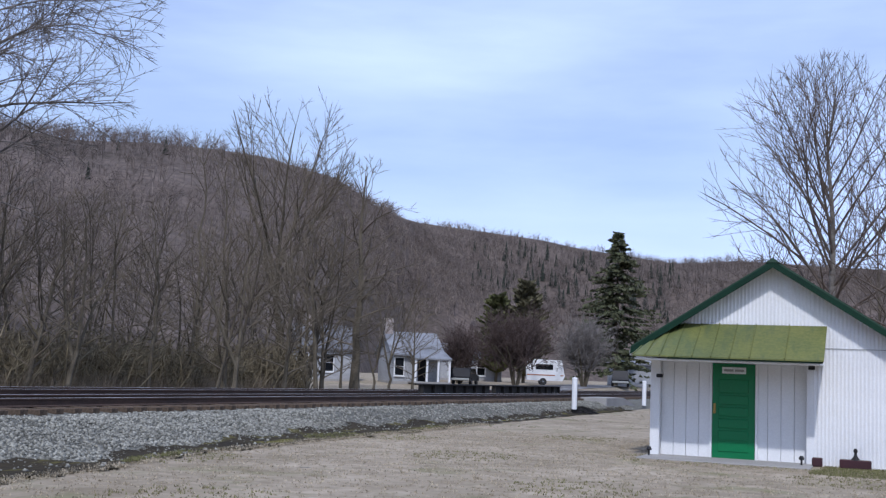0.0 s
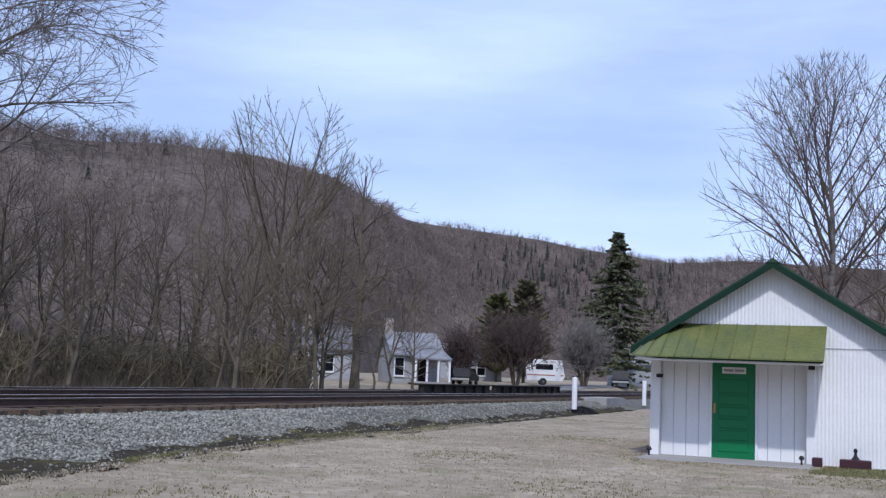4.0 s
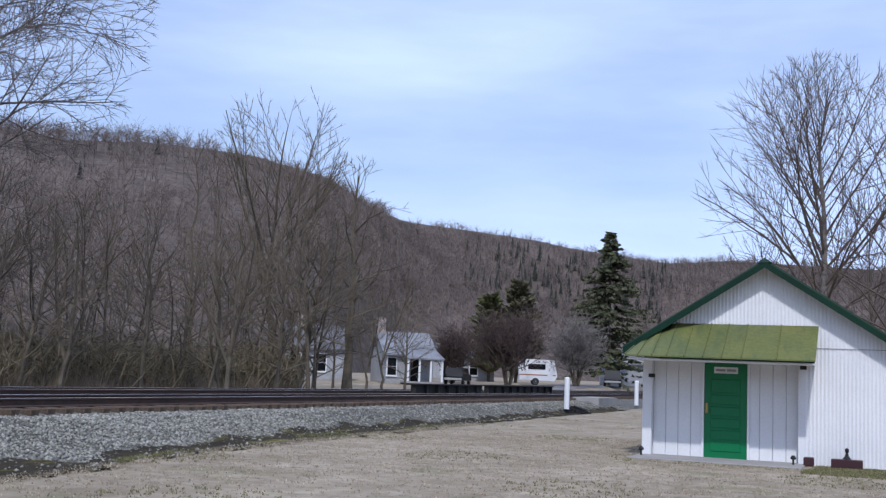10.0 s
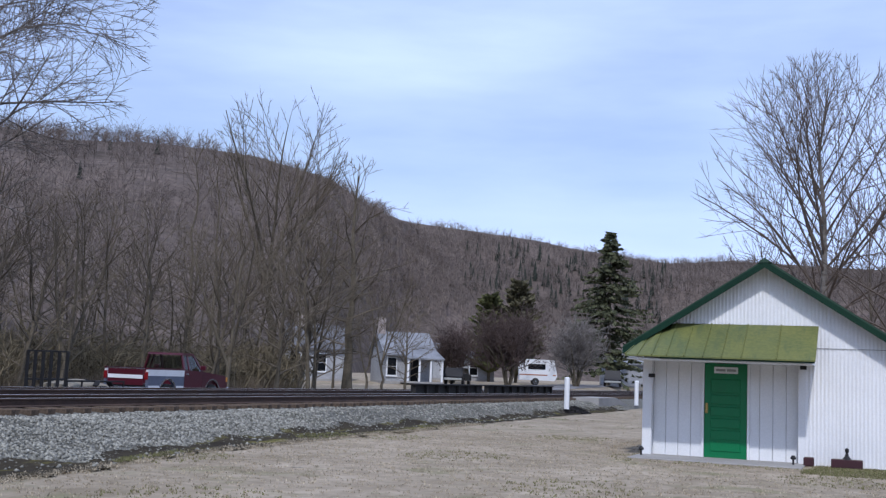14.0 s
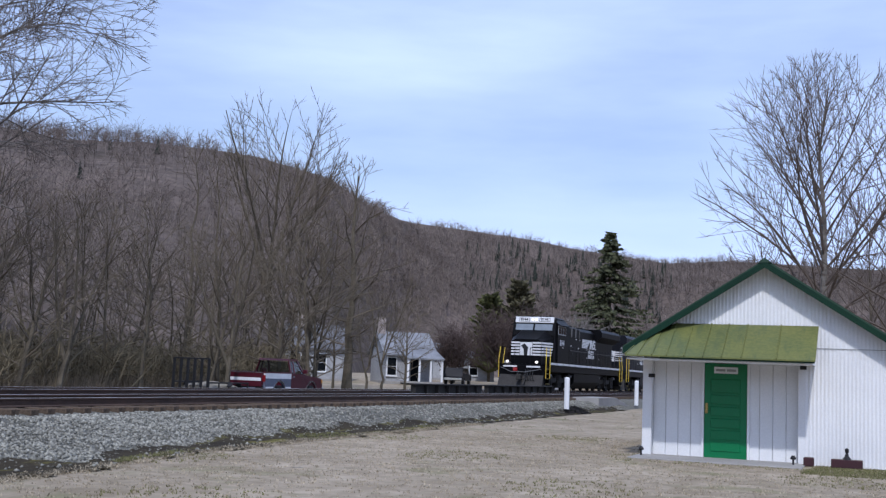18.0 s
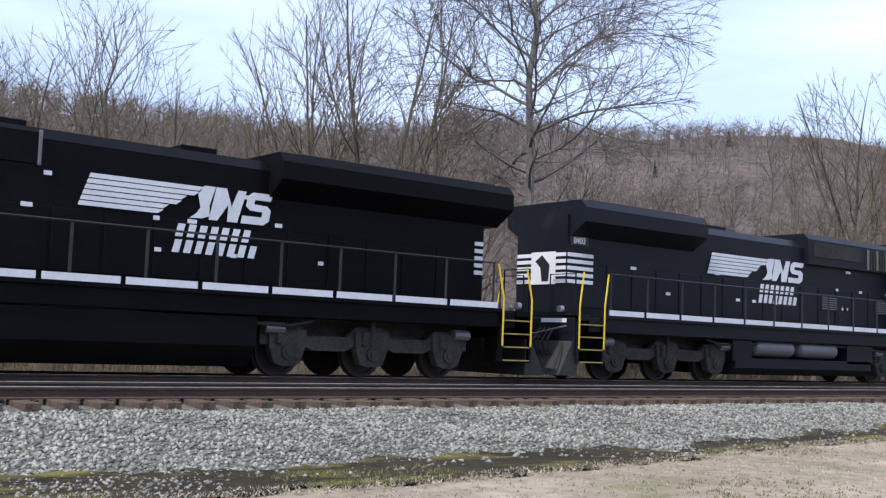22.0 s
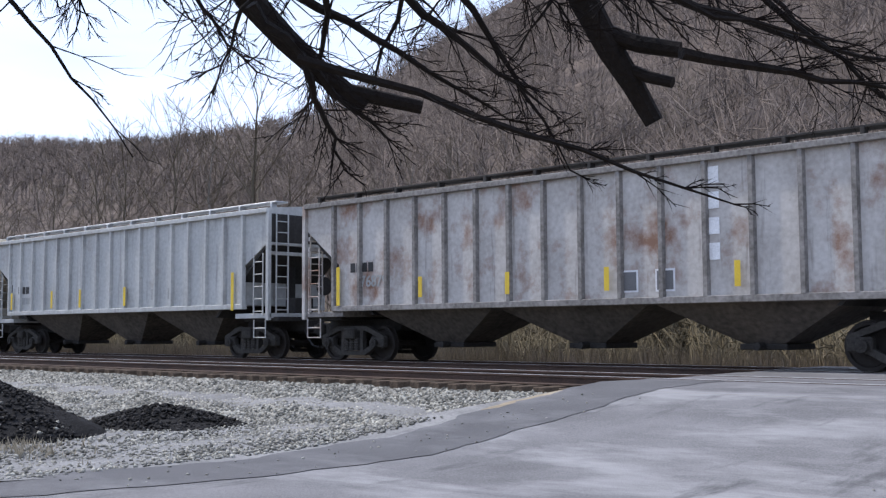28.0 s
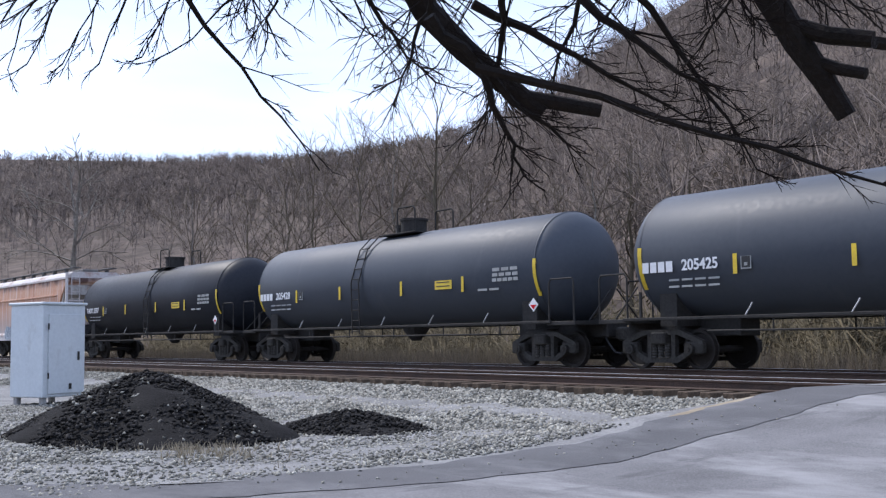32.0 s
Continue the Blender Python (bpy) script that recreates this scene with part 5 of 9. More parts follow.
    # handrails
    for sy in (-1, 1):
        yy = sy * 1.47
        part("handrail", Shape().tube([(f * (-sill + 0.1), yy, 2.72), (f * (cab[0] - 0.3), yy, 2.72)], 0.022, 6), HANDRAIL, loco)
        a = -sill + 0.15
        while a < cab[0] - 0.2:
            part("stanchion", Shape().cbox(f * a - 0.03, f * a + 0.03, yy - 0.012, yy + 0.012, 1.6, 2.74, 0.004), HANDRAIL, loco)
            a += 1.42
    # ends: steps, grab rails, pilot
    for e in (1, -1):
        x0 = sill + 0.1
        for sy in (-1, 1):
            side = part("step_side", Shape().prism([(f * e * x0, 0.42), (f * e * (x0 + 0.06), 0.42), (f * e * (x0 + 0.06), 1.62), (f * e * x0, 1.62)], *sorted((sy * 0.95, sy * 1.5)), "y"), paint, loco)
            part("step_side", Shape().prism([(f * e * (x0 + 0.9), 0.42), (f * e * (x0 + 0.96), 0.42), (f * e * (x0 + 0.96), 1.62), (f * e * (x0 + 0.9), 1.62)], *sorted((sy * 0.95, sy * 1.5)), "y"), paint, loco)
            for k in range(4):
                z = 0.45 + 0.31 * k
                part("step_tread", Shape().cbox(*sorted((f * e * (x0 + 0.06), f * e * (x0 + 0.9))), *sorted((sy * 1.15, sy * 1.52)), z, z + 0.035, 0.006), DARK_STEEL, side)
                part("step_edge", Shape().cbox(*sorted((f * e * (x0 + 0.06), f * e * (x0 + 0.9))), *sorted((sy * 1.522, sy * 1.535)), z, z + 0.03, 0.004), DULL_YELLOW, side)
            for dx in (0.03, 0.93):
                part("grab_rail", Shape().tube([(f * e * (x0 + dx), sy * 1.53, 0.8), (f * e * (x0 + dx), sy * 1.54, 1.9), (f * e * (x0 + dx - 0.16), sy * 1.5, 2.7)], 0.024, 6), SAFETY_YELLOW, loco, "yellow grab rail")
        xe = f * e * (x0 + 0.96)
        part("end_platform", Shape().cbox(*sorted((f * e * (x0 + 0.5), xe)), -1.5, 1.5, 1.5, 1.64, 0.01), paint, loco)
        part("end_sheet", Shape().cbox(*sorted((xe, xe + f * e * 0.08)), -1.45, 1.45, 0.62, 1.56, 0.02), paint, loco)
        part("plow", Shape().prism([(xe - f * e * 0.1, 0.12), (xe + f * e * 0.55, 0.14), (xe + f * e * 0.32, 0.55), (xe + f * e * 0.08, 0.98), (xe - f * e * 0.1, 0.98)], -1.42, 1.42, "y"), PLOW, loco, "grimy steel plow")
        for sa in (-1.2, 0.3):
            part("end_stripe", Shape().cbox(*sorted((xe + f * e * 0.085, xe + f * e * 0.095)), sa, sa + 0.9, 1.44, 1.54, 0.002), LOCO_WHITE, loco)
        part("end_rail", Shape().tube([(xe, -1.4, 1.62), (xe, -1.4, 2.66), (xe, -0.5, 2.66), (xe, -0.5, 1.62)], 0.022, 6), paint, loco)
        part("end_rail", Shape().tube([(xe, 1.4, 1.62), (xe, 1.4, 2.66), (xe, 0.5, 2.66), (xe, 0.5, 1.62)], 0.022, 6), paint, loco)
        for sy in (-0.95, 0.95):
            part("ditch_light", Shape().cyl((xe, sy, 1.78), (xe + f * e * 0.12, sy, 1.78), 0.085, 12), LENS_LIT if lit and e > 0 else GALV, loco, "lit ditch light" if lit and e > 0 else "")
        for k in range(4):
            sy = -0.75 + 0.16 * k
            part("hose", Shape().tube([(xe + f * e * 0.08, sy, 1.3), (xe + f * e * 0.35, sy - 0.04, 1.0), (xe + f * e * 0.36, sy - 0.1, 0.7), (xe + f * e * 0.16, sy - 0.18, 0.5)], 0.026, 6), BLACK_IRON, loco)
        part("hose_coupling", Shape().cbox(*sorted((xe + f * e * 0.1, xe + f * e * 0.3)), 0.25, 0.5, 1.18, 1.4, 0.03), TAG_RED, loco, "red hose coupling")
        part("hose", Shape().tube([(xe + f * e * 0.1, 0.35, 1.25), (xe + f * e * 0.4, 0.1, 0.95), (xe + f * e * 0.42, -0.25, 0.9), (xe + f * e * 0.2, -0.55, 1.25)], 0.03, 6), BLACK_IRON, loco)
        part("cut_lever", Shape().tube([(xe + f * e * 0.2, -1.3, 1.35), (xe + f * e * 0.3, -0.3, 1.15), (xe + f * e * 0.3, 0.6, 1.15), (xe + f * e * 0.2, 1.3, 1.4)], 0.022, 6), AIR_TANK, loco)
        coupler(loco, xe + f * e * 0.55, f * e)
    # tank and reservoirs
    part("fuel_tank", Shape().prism([(-1.42, 1.18), (-1.42, 0.62), (-1.05, 0.2), (1.05, 0.2), (1.42, 0.62), (1.42, 1.18)], -3.7, 3.6, "x") if not hump else Shape().prism([(-1.40, 0.70), (-1.40, 0.42), (-1.1, 0.22), (1.1, 0.22), (1.40, 0.42), (1.40, 0.70)], -3.8, 3.4, "x").box(-3.9, -3.0, -1.38, 1.38, 0.62, 1.2).box(2.0, 3.5, -1.40, 1.40, 0.62, 1.2), paint, loco)
    if hump:
        for a, b in ((-2.75, -0.75), (-0.5, 1.6)):
            part("air_reservoir", Shape().loft([ring(r, 1.0, x) for x, r in ((a, 0.08), (a + 0.06, 0.2), (a + 0.16, 0.25), (b - 0.16, 0.25), (b - 0.06, 0.2), (b, 0.08))]).moved(pose(0, -1.15, 0)), AIR_TANK, loco, smooth=True)
    for e in (-6.55, 6.55):
        bg = part("bogie", Shape().cbox(e - 2.6, e + 2.6, -0.7, 0.7, 0.55, 0.95, 0.03), RUNGEAR, loco)
        for sy in (-1, 1):
            top = [(-2.70, 0.96), (-2.45, 1.06), (-1.75, 1.06), (-1.55, 0.86), (-0.60, 0.86), (-0.40, 1.08), (0.40, 1.08), (0.60, 0.86), (1.55, 0.86), (1.75, 1.06), (2.45, 1.06), (2.70, 0.96)]
            bot = [(2.70, 0.66), (1.70, 0.66), (1.45, 0.56), (0.65, 0.56), (0.42, 0.66), (-0.42, 0.66), (-0.65, 0.56), (-1.45, 0.56), (-1.70, 0.66), (-2.70, 0.66)]
            part("side_frame", Shape().prism([(e + a, z) for a, z in top + bot], *sorted((sy * 0.98, sy * 1.12)), "y"), RUNGEAR, bg)
            for dx in (-2.1, 0.0, 2.1):
                part("axle_box", Shape().prism([(e + dx + a, z) for a, z in ((-0.44, 0.98), (0.44, 0.98), (0.42, 0.62), (0.30, 0.30), (0.14, 0.24), (-0.14, 0.24), (-0.30, 0.30), (-0.42, 0.62))], *sorted((sy * 0.99, sy * 1.2)), "y"), RUNGEAR, bg)
                part("axle_cap", Shape().cyl((e + dx, sy * 1.19, 0.52), (e + dx, sy * 1.26, 0.52), 0.15, 14).cyl((e + dx, sy * 1.26, 0.52), (e + dx, sy * 1.29, 0.52), 0.08, 8), RUNGEAR, bg)
                part("spring", Shape().tube([(e + dx - 0.22, sy * 1.22, 0.70), (e + dx - 0.22, sy * 1.22, 0.98)], 0.07, 8), RUNGEAR, bg)
            for dx in (-2.45, 2.45):
                part("brake_cylinder", Shape().cyl((e + dx - 0.22, sy * 1.2, 1.0), (e + dx + 0.22, sy * 1.2, 1.0), 0.12, 10), AIR_TANK, bg)
            part("damper", Shape().cyl((e, sy * 1.18, 0.55), (e, sy * 1.2, 1.25), 0.05, 8), RUNGEAR, bg)
        put_wheels(bg, (e - 2.1, e, e + 2.1), True)
    for sy in (-1, 1):
        part("conduit", Shape().tube([(-5, sy * 1.3, 1.18), (-4.4, sy * 1.32, 1.05), (0, sy * 1.3, 1.22), (4.4, sy * 1.32, 1.05), (5, sy * 1.3, 1.18)], 0.035, 6), DARK_STEEL, loco)
    return loco


build_loco(-60.91, -1, "8144", LOCO_BLACK, (-10.3, -4.0), -9.85, (-0.03, -4.06), (-1.93, -3.8), None, (5.45, 8.45), (6.35, 8.2), (6.6, 7.85), 10.2, 9.88,
           "glossy black diesel locomotive with white stripes and lit headlights", True)
build_loco(-38.05, 1, "8403", LOCO_DUSTY, (-10.1, -5.2), -10.2, (-4.57, 0.22), (-2.1, -0.08), (0.3, 5.6), (5.7, 8.0), (6.0, 7.45), (6.1, 7.45), 9.5, 9.28,
           "dusty black diesel locomotive with white stripes, running backwards", False)


# ---- freight cars ----
def end_gear(car, half, paint, s, top):
    """Ladders, platform and rails at one end of a hopper."""
    x = s * half
    for y in (-1.5, 1.5):
        part("corner_post", Shape().cbox(x - 0.06, x + 0.06, y - 0.06, y + 0.06, 1.1, top, 0.008), paint, car)
        ladder(car, x - s * 0.42, y * 1.02, 1.25, 3.0, 0.42, paint, 5)
    ladder(car, x + s * 0.05, -1.05, 1.3, top - 0.1, 0.42, paint, 9, along="y")
    part("end_platform", Shape().cbox(*sorted((x - s * 1.3, x + s * 0.25)), -1.35, 1.35, 1.08, 1.2, 0.01), DARK_STEEL, car)
    part("stirrup", Shape().tube([(x - s * 0.65, -1.5, 1.12), (x - s * 0.65, -1.5, 0.62), (x - s * 0.12, -1.5, 0.62), (x - s * 0.12, -1.5, 1.12)], 0.02, 6), paint, car)
    part("stirrup", Shape().tube([(x - s * 0.65, -1.5, 0.88), (x - s * 0.12, -1.5, 0.88)], 0.02, 6), paint, car)
    part("brake_gear", Shape().cyl((x + s * 0.02, 0.5, 2.1), (x + s * 0.10, 0.5, 2.1), 0.27, 14).cbox(*sorted((x - s * 0.5, x - s * 0.05)), -0.5, 0.2, 1.25, 1.75, 0.03), DARK_STEEL if paint is not CREAM else CREAM_GREY, car)
    if paint is CHALK_WHITE:
        part("end_panel", Shape().cbox(*sorted((x - s * 0.34, x - s * 0.22)), -1.42, 1.42, 3.3, top, 0.02), GREY_RUSTY, car, "grey end sheet")
    for k in range(1 if paint is CHALK_WHITE else 4):
        z = 2.95 + 0.28 * k
        part("end_beam", Shape().cbox(*sorted((x - s * 0.12, x - s * 0.04)), -1.45, 1.45, z, z + 0.1, 0.01), paint, car)
    part("center_sill", Shape().cbox(*sorted((x - s * 2.5, x + s * 0.3)), -0.32, 0.32, 0.78, 1.1, 0.02), DARK_STEEL, car)
    coupler(car, x + s * 0.45, s)


def run_boards(car, half, z, material, pitch, bracket=None):
    for y in (-0.95, 0.95):
        part("running_board", Shape().cbox(-half, half, y - 0.22, y + 0.22, z, z + 0.045, 0.008), material, car, "galvanised roof walkway")
    x = -half + 0.1
    while x < half:
        for y in (-1.1, 1.1):
            part("board_bracket", Shape().cbox(x - 0.04, x + 0.04, y - 0.1, y + 0.1, z - 0.42, z, 0.006), bracket or material, car)
        x += pitch
    part("hatch_cover", Shape().cbox(-half + 0.7, half - 0.7, -0.42, 0.42, z - 0.40, z - 0.02, 0.03), bracket or material, car, "long roof hatch cover")


def pocket(car, x, w, z0, z1, b, material):
    """A tapering discharge hopper with its gate."""
    t = part("hopper_pocket", Shape().loft([[(x - w, -1.3, z1), (x + w, -1.3, z1), (x + w, 1.3, z1), (x - w, 1.3, z1)], [(x - b, -0.55, z0), (x + b, -0.55, z0), (x + b, 0.55, z0), (x - b, 0.55, z0)]]), material, car)
    part("gate", Shape().cbox(x - b - 0.08, x + b + 0.08, -0.62, 0.62, z0 - 0.12, z0, 0.015).cyl((x, -0.9, z0 - 0.05), (x, -0.62, z0 - 0.05), 0.08, 10), DARK_STEEL if material is not CREAM_GREY else AIR_TANK, t)


def smooth_hopper(c, half, paint, roof_paint, sill_paint, low, top, label, pockets, notch, pocket_mat):
    car = vehicle("covered_hopper_car", c, label, "hopper car")
    bulge = [(1.50, low + 0.37), (1.545, 2.2), (1.55, 3.0), (1.53, 3.6), (1.50, top - 0.32), (1.36, top - 0.12), (1.15, top)]
    # side sheets follow the bulge and are cut back at the ends
    cut = lambda z: half - 0.06 - float(np.interp(z, (low + 0.37, notch[0], notch[1], 9), (notch[2], notch[2], 0.0, 0.0)))
    zs = sorted({low + 0.37, notch[0], notch[1], *[b[1] for b in bulge]})
    yo = lambda z: float(np.interp(z, [b[1] for b in bulge], [b[0] for b in bulge]))
    ringz = []
    for z in zs:
        e = cut(z)
        ringz.append([(-e, -yo(z), z), (e, -yo(z), z), (e, yo(z), z), (-e, yo(z), z)])
    lower = [r for r in ringz if r[0][2] <= top - 0.31]
    upper = [r for r in ringz if r[0][2] >= top - 0.33]
    part("body", Shape().loft(lower), paint, car, smooth=False)
    part("roof", Shape().loft(upper), roof_paint, car)
    for sy in (-1, 1):
        part("roof_rail", Shape().cbox(-half, half, *sorted((sy * 1.47, sy * 1.57)), top - 0.40, top - 0.27, 0.02), roof_paint, car)
        part("side_sill", Shape().prism([(sy * 1.30, low), (sy * 1.58, low), (sy * 1.58, low + 0.33), (sy * 1.53, low + 0.42), (sy * 1.30, low + 0.42)], -half - 0.02, half + 0.02, "x"), sill_paint, car)
        part("sill_lip", Shape().box(-half, half, *sorted((sy * 1.582, sy * 1.60)), low + 0.28, low + 0.31), sill_paint, car)
    run_boards(car, half, top + (0.27 if paint is CREAM else 0.20), BOARD_GREY, 1.88, paint if paint is CREAM else BOARD_GREY)
    for s in (-1, 1):
        end_gear(car, half, paint if paint is CREAM else CHALK_WHITE, s, top - 0.05)
        part("slope_sheet", Shape().prism([(s * (half - 0.1), notch[1]), (s * (half - notch[2] - 0.6), 1.3), (s * (half - notch[2] - 0.7), 1.3), (s * (half - 0.3), notch[1])], -1.46, 1.46, "y"), CREAM_GREY if paint is CREAM else GREY_RUSTY, car)
        freight_bogie(car, s * (half - 1.55))
    part("through_sill", Shape().cbox(-half + 2.4, half - 2.4, -0.34, 0.34, 0.70, low + 0.1, 0.02), DARK_STEEL, car)
    for x in pockets:
        pocket(car, x, 1.42, 0.46, low + 0.02, 0.22, pocket_mat)
    part("brake_pipe", Shape().cyl((-half + 2, -0.75, 0.82), (half - 2, -0.75, 0.82), 0.035, 6), DARK_STEEL, car)
    return car


def ribbed_hopper(c, half, paint, rib_paint, label, ribs, notch, sill_z, top):
    car = vehicle("covered_hopper_car", c, label, "hopper car")
    y = 1.46
    e = half - 0.04
    body = [(-e, top), (e, top), (e, notch[1]), (e - notch[2], notch[0]), (e - notch[2], sill_z), (-e + notch[2], sill_z), (-e + notch[2], notch[0]), (-e, notch[1])]
    part("body", Shape().prism(body, -y, y, "y"), paint, car)
    part("roof", Shape().prism([(-y - 0.06, top), (-y, top + 0.06), (0, top + 0.2), (y, top + 0.06), (y + 0.06, top)], -e, e, "x"), paint, car)
    for sy in (-1, 1):
        part("top_chord", Shape().cbox(-e - 0.03, e + 0.03, *sorted((sy * 1.45, sy * 1.58)), top - 0.08, top + 0.05, 0.012), rib_paint, car)
        part("side_sill", Shape().cbox(-e + notch[2] - 0.2, e - notch[2] + 0.2, *sorted((sy * 1.38, sy * 1.56)), sill_z - 0.12, sill_z + 0.02, 0.012), rib_paint, car)
        for k in range(ribs):
            x = -e + notch[2] - 0.15 + (2 * (e - notch[2]) + 0.3) * k / (ribs - 1)
            part("side_rib", Shape().prism([(x - 0.07, y - 0.01), (x - 0.045, y + 0.10), (x + 0.045, y + 0.10), (x + 0.07, y - 0.01)] if sy > 0 else [(x - 0.07, -y + 0.01), (x - 0.045, -y - 0.10), (x + 0.045, -y - 0.10), (x + 0.07, -y + 0.01)], sill_z, top - 0.02, "z"), rib_paint, car)
    run_boards(car, half - 0.1, top + 0.24, GALV if paint is PALE_STEEL else DARK_STEEL, 1.5)
    for s in (-1, 1):
        end_gear(car, half, paint, s, top)
        # End sheet and post near black, unlike the body.
        part("end_sheet", Shape().prism([(s * (e - 0.02), top - 0.1), (s * (e + 0.02), top - 0.1), (s * (e + 0.02), notch[1]), (s * (e - notch[2] - 1.2), 1.2), (s * (e - notch[2] - 1.3), 1.2), (s * (e - 0.1), notch[1])], -1.42, 1.42, "y"), DARK_STEEL, car)
        part("end_post", Shape().cbox(*sorted((s * (e - 0.9), s * (e - 0.75))), -0.12, 0.12, 1.1, notch[1] - 0.3, 0.01), DARK_STEEL, car)
        part("shear_plate", Shape().cbox(*sorted((s * (e - notch[2] - 0.2), s * (e + 0.1))), -1.5, 1.5, 1.16, 1.30, 0.01), rib_paint, car)
        freight_bogie(car, s * (half - 1.42))
    for x in (-4.2, 0.0, 4.2):
        pocket(car, x, 2.05, 0.5, sill_z - 0.1, 0.42, HOPPER_DARK)
    return car


def decal(car, x, z, w, h, material, name="reflector", y=-1.56, label=""):
    return part(name, Shape().cbox(x - w / 2, x + w / 2, y - 0.004, y, z - h / 2, z + h / 2, 0.0015), material, car, label)


def bars(car, x, z, w, h, n, material, y, name="lettering"):
    """A word or mark that stays plain bars."""
    g = w / n
    for k in range(n):
        part(name, Shape().box(x - w / 2 + g * k + g * 0.1, x - w / 2 + g * (k + 1) - g * 0.1, y - 0.004, y, z - h / 2, z + h / 2), material, car)


h1 = smooth_hopper(-17.82, 8.68, CREAM, CREAM, CREAM, 1.17, 4.36, "cream smooth-sided covered hopper car with graffiti along its sill", (-4.78, -1.66, 1.53, 4.63), (2.05, 3.0, 1.30), CREAM_GREY)
text("fleet_number", "2008", 0.40, pose(-6.50, -1.556, 2.46, 90), INK, h1)
text("reporting_mark", "SSPX", 0.40, pose(-6.50, -1.556, 2.92, 90), INK, h1)
bars(h1, -6.5, 1.85, 1.3, 0.07, 2, GREYBAR, -1.552)
bars(h1, -6.5, 1.72, 1.3, 0.07, 2, GREYBAR, -1.552)
for x, z, h in ((-7.15, 2.15, 0.95), (7.22, 2.12, 0.8), (4.64, 1.95, 0.42)):
    decal(h1, x, z, 0.11, h, SAFETY_YELLOW, y=-1.558)
decal(h1, 5.27, 1.9, 0.46, 0.28, INK, "data_panel", -1.558)
for dx in (-0.12, 0.1):
    decal(h1, 5.27 + dx, 1.94, 0.16, 0.13, GREYBAR, "data_field", -1.564)
decal(h1, -5.05, 2.67, 0.26, 0.26, INK, "data_panel", -1.557)
decal(h1, -5.05, 2.67, 0.22, 0.22, CREAM, "data_field", -1.563)
decal(h1, -3.98, 1.40, 1.25, 0.28, SPRAY_ORANGE, "graffiti_patch", -1.604)


def ribbon(pts, w):
    """Outline of a stroke of width w along points (x, z), as quads for a thin plate."""
    left, right = [], []
    for k, p in enumerate(pts):
        a, b = pts[max(0, k - 1)], pts[min(len(pts) - 1, k + 1)]
        d = math.hypot(b[0] - a[0], b[1] - a[1]) + 1e-9
        nx, nz = -(b[1] - a[1]) / d, (b[0] - a[0]) / d
        ww = w * (0.7 + 0.3 * math.sin(math.pi * (k + 0.5) / len(pts)))
        left.append((p[0] + nx * ww / 2, p[1] + nz * ww / 2))
        right.append((p[0] - nx * ww / 2, p[1] - nz * ww / 2))
    return left + right[::-1]


def stroke(car, pts, w, material, y):
    q = ribbon(pts, w)
    m = len(pts)
    V = [(x, y, z) for x, z in q]
    F = [(k, k + 1, 2 * m - 2 - k, 2 * m - 1 - k) for k in range(m - 1)]
    part("graffiti_stroke", Shape().add(V, F), material, car)


def graffiti(car, x0, z0, wide, high, fill, last, edge, y):
    """Fat slanted sprayed strokes and hooks with dark outlines."""
    at = lambda u, v: (x0 + wide * u + 0.18 * high * v, z0 + high * v)
    hook = lambda u, a0, a1, rr: [at(u + 0.085 * rr * math.cos(a), 0.62 + 0.30 * rr * math.sin(a)) for a in np.linspace(a0, a1, 9)]
    paths = [[at(0.04, 0.70), at(0.10, 0.86), at(0.22, 0.92)], [at(0.12, 0.02), at(0.13, 0.45), at(0.15, 0.85)], hook(0.20, 1.7, -1.4, 1.0), [at(0.34, 0.08), at(0.36, 0.40), at(0.37, 0.58)],
             [at(0.36, 0.78), at(0.40, 0.86)], [at(0.48, 0.02), at(0.50, 0.45), at(0.53, 0.95)], [at(0.50, 0.45), at(0.58, 0.58), at(0.66, 0.80)], [at(0.53, 0.45), at(0.60, 0.25), at(0.68, 0.04)],
             hook(0.86, 3.4, -0.6, 1.1), [at(0.76, 0.48), at(0.85, 0.48), at(0.93, 0.52)], [at(0.76, 0.5), at(0.77, 0.2), at(0.86, 0.06), at(0.96, 0.14)]]
    for k, pts in enumerate(paths):
        stroke(car, pts, 0.44 * high * 0.8, edge, y - 0.0006 * k)
    for k, pts in enumerate(paths):
        stroke(car, pts, 0.31 * high * 0.8, last if k > 7 else fill, y - 0.009 - 0.0006 * k)


graffiti(h1, -4.10, 1.20, 2.35, 0.80, TEAL, PALE_STEEL, INK, -1.604)
for k, x in enumerate((1.05, 1.68, 2.3)):
    arch = [(x + 0.28 * math.cos(a), 1.72 + 0.48 * math.sin(a)) for a in np.linspace(2.9, -0.35, 12)]
    stroke(h1, arch[:8], 0.035, INK, -1.606)
    stroke(h1, arch[5:], 0.16, INK, -1.607)
    stroke(h1, [(x - 0.28 + 0.05 * math.sin(j), 1.84 - 0.09 * j) for j in range(5)], 0.035, INK, -1.606)
    oval = [(x - 0.04 + 0.20 * math.cos(a), 1.38 + 0.24 * math.sin(a)) for a in np.linspace(0.4, 5.9, 14)]
    stroke(h1, oval, 0.035, INK, -1.607)
rnd = random.Random(3)
for k in range(17):
    x, z, w = rnd.uniform(-5.6, -3.9), rnd.uniform(1.7, 2.1), rnd.uniform(-0.12, 0.16)
    stroke(h1, [(x + w * q + 0.05 * math.sin(3 * q + k), z + 0.09 * q) for q in range(5)], 0.028, SPRAY_RED, -1.558)
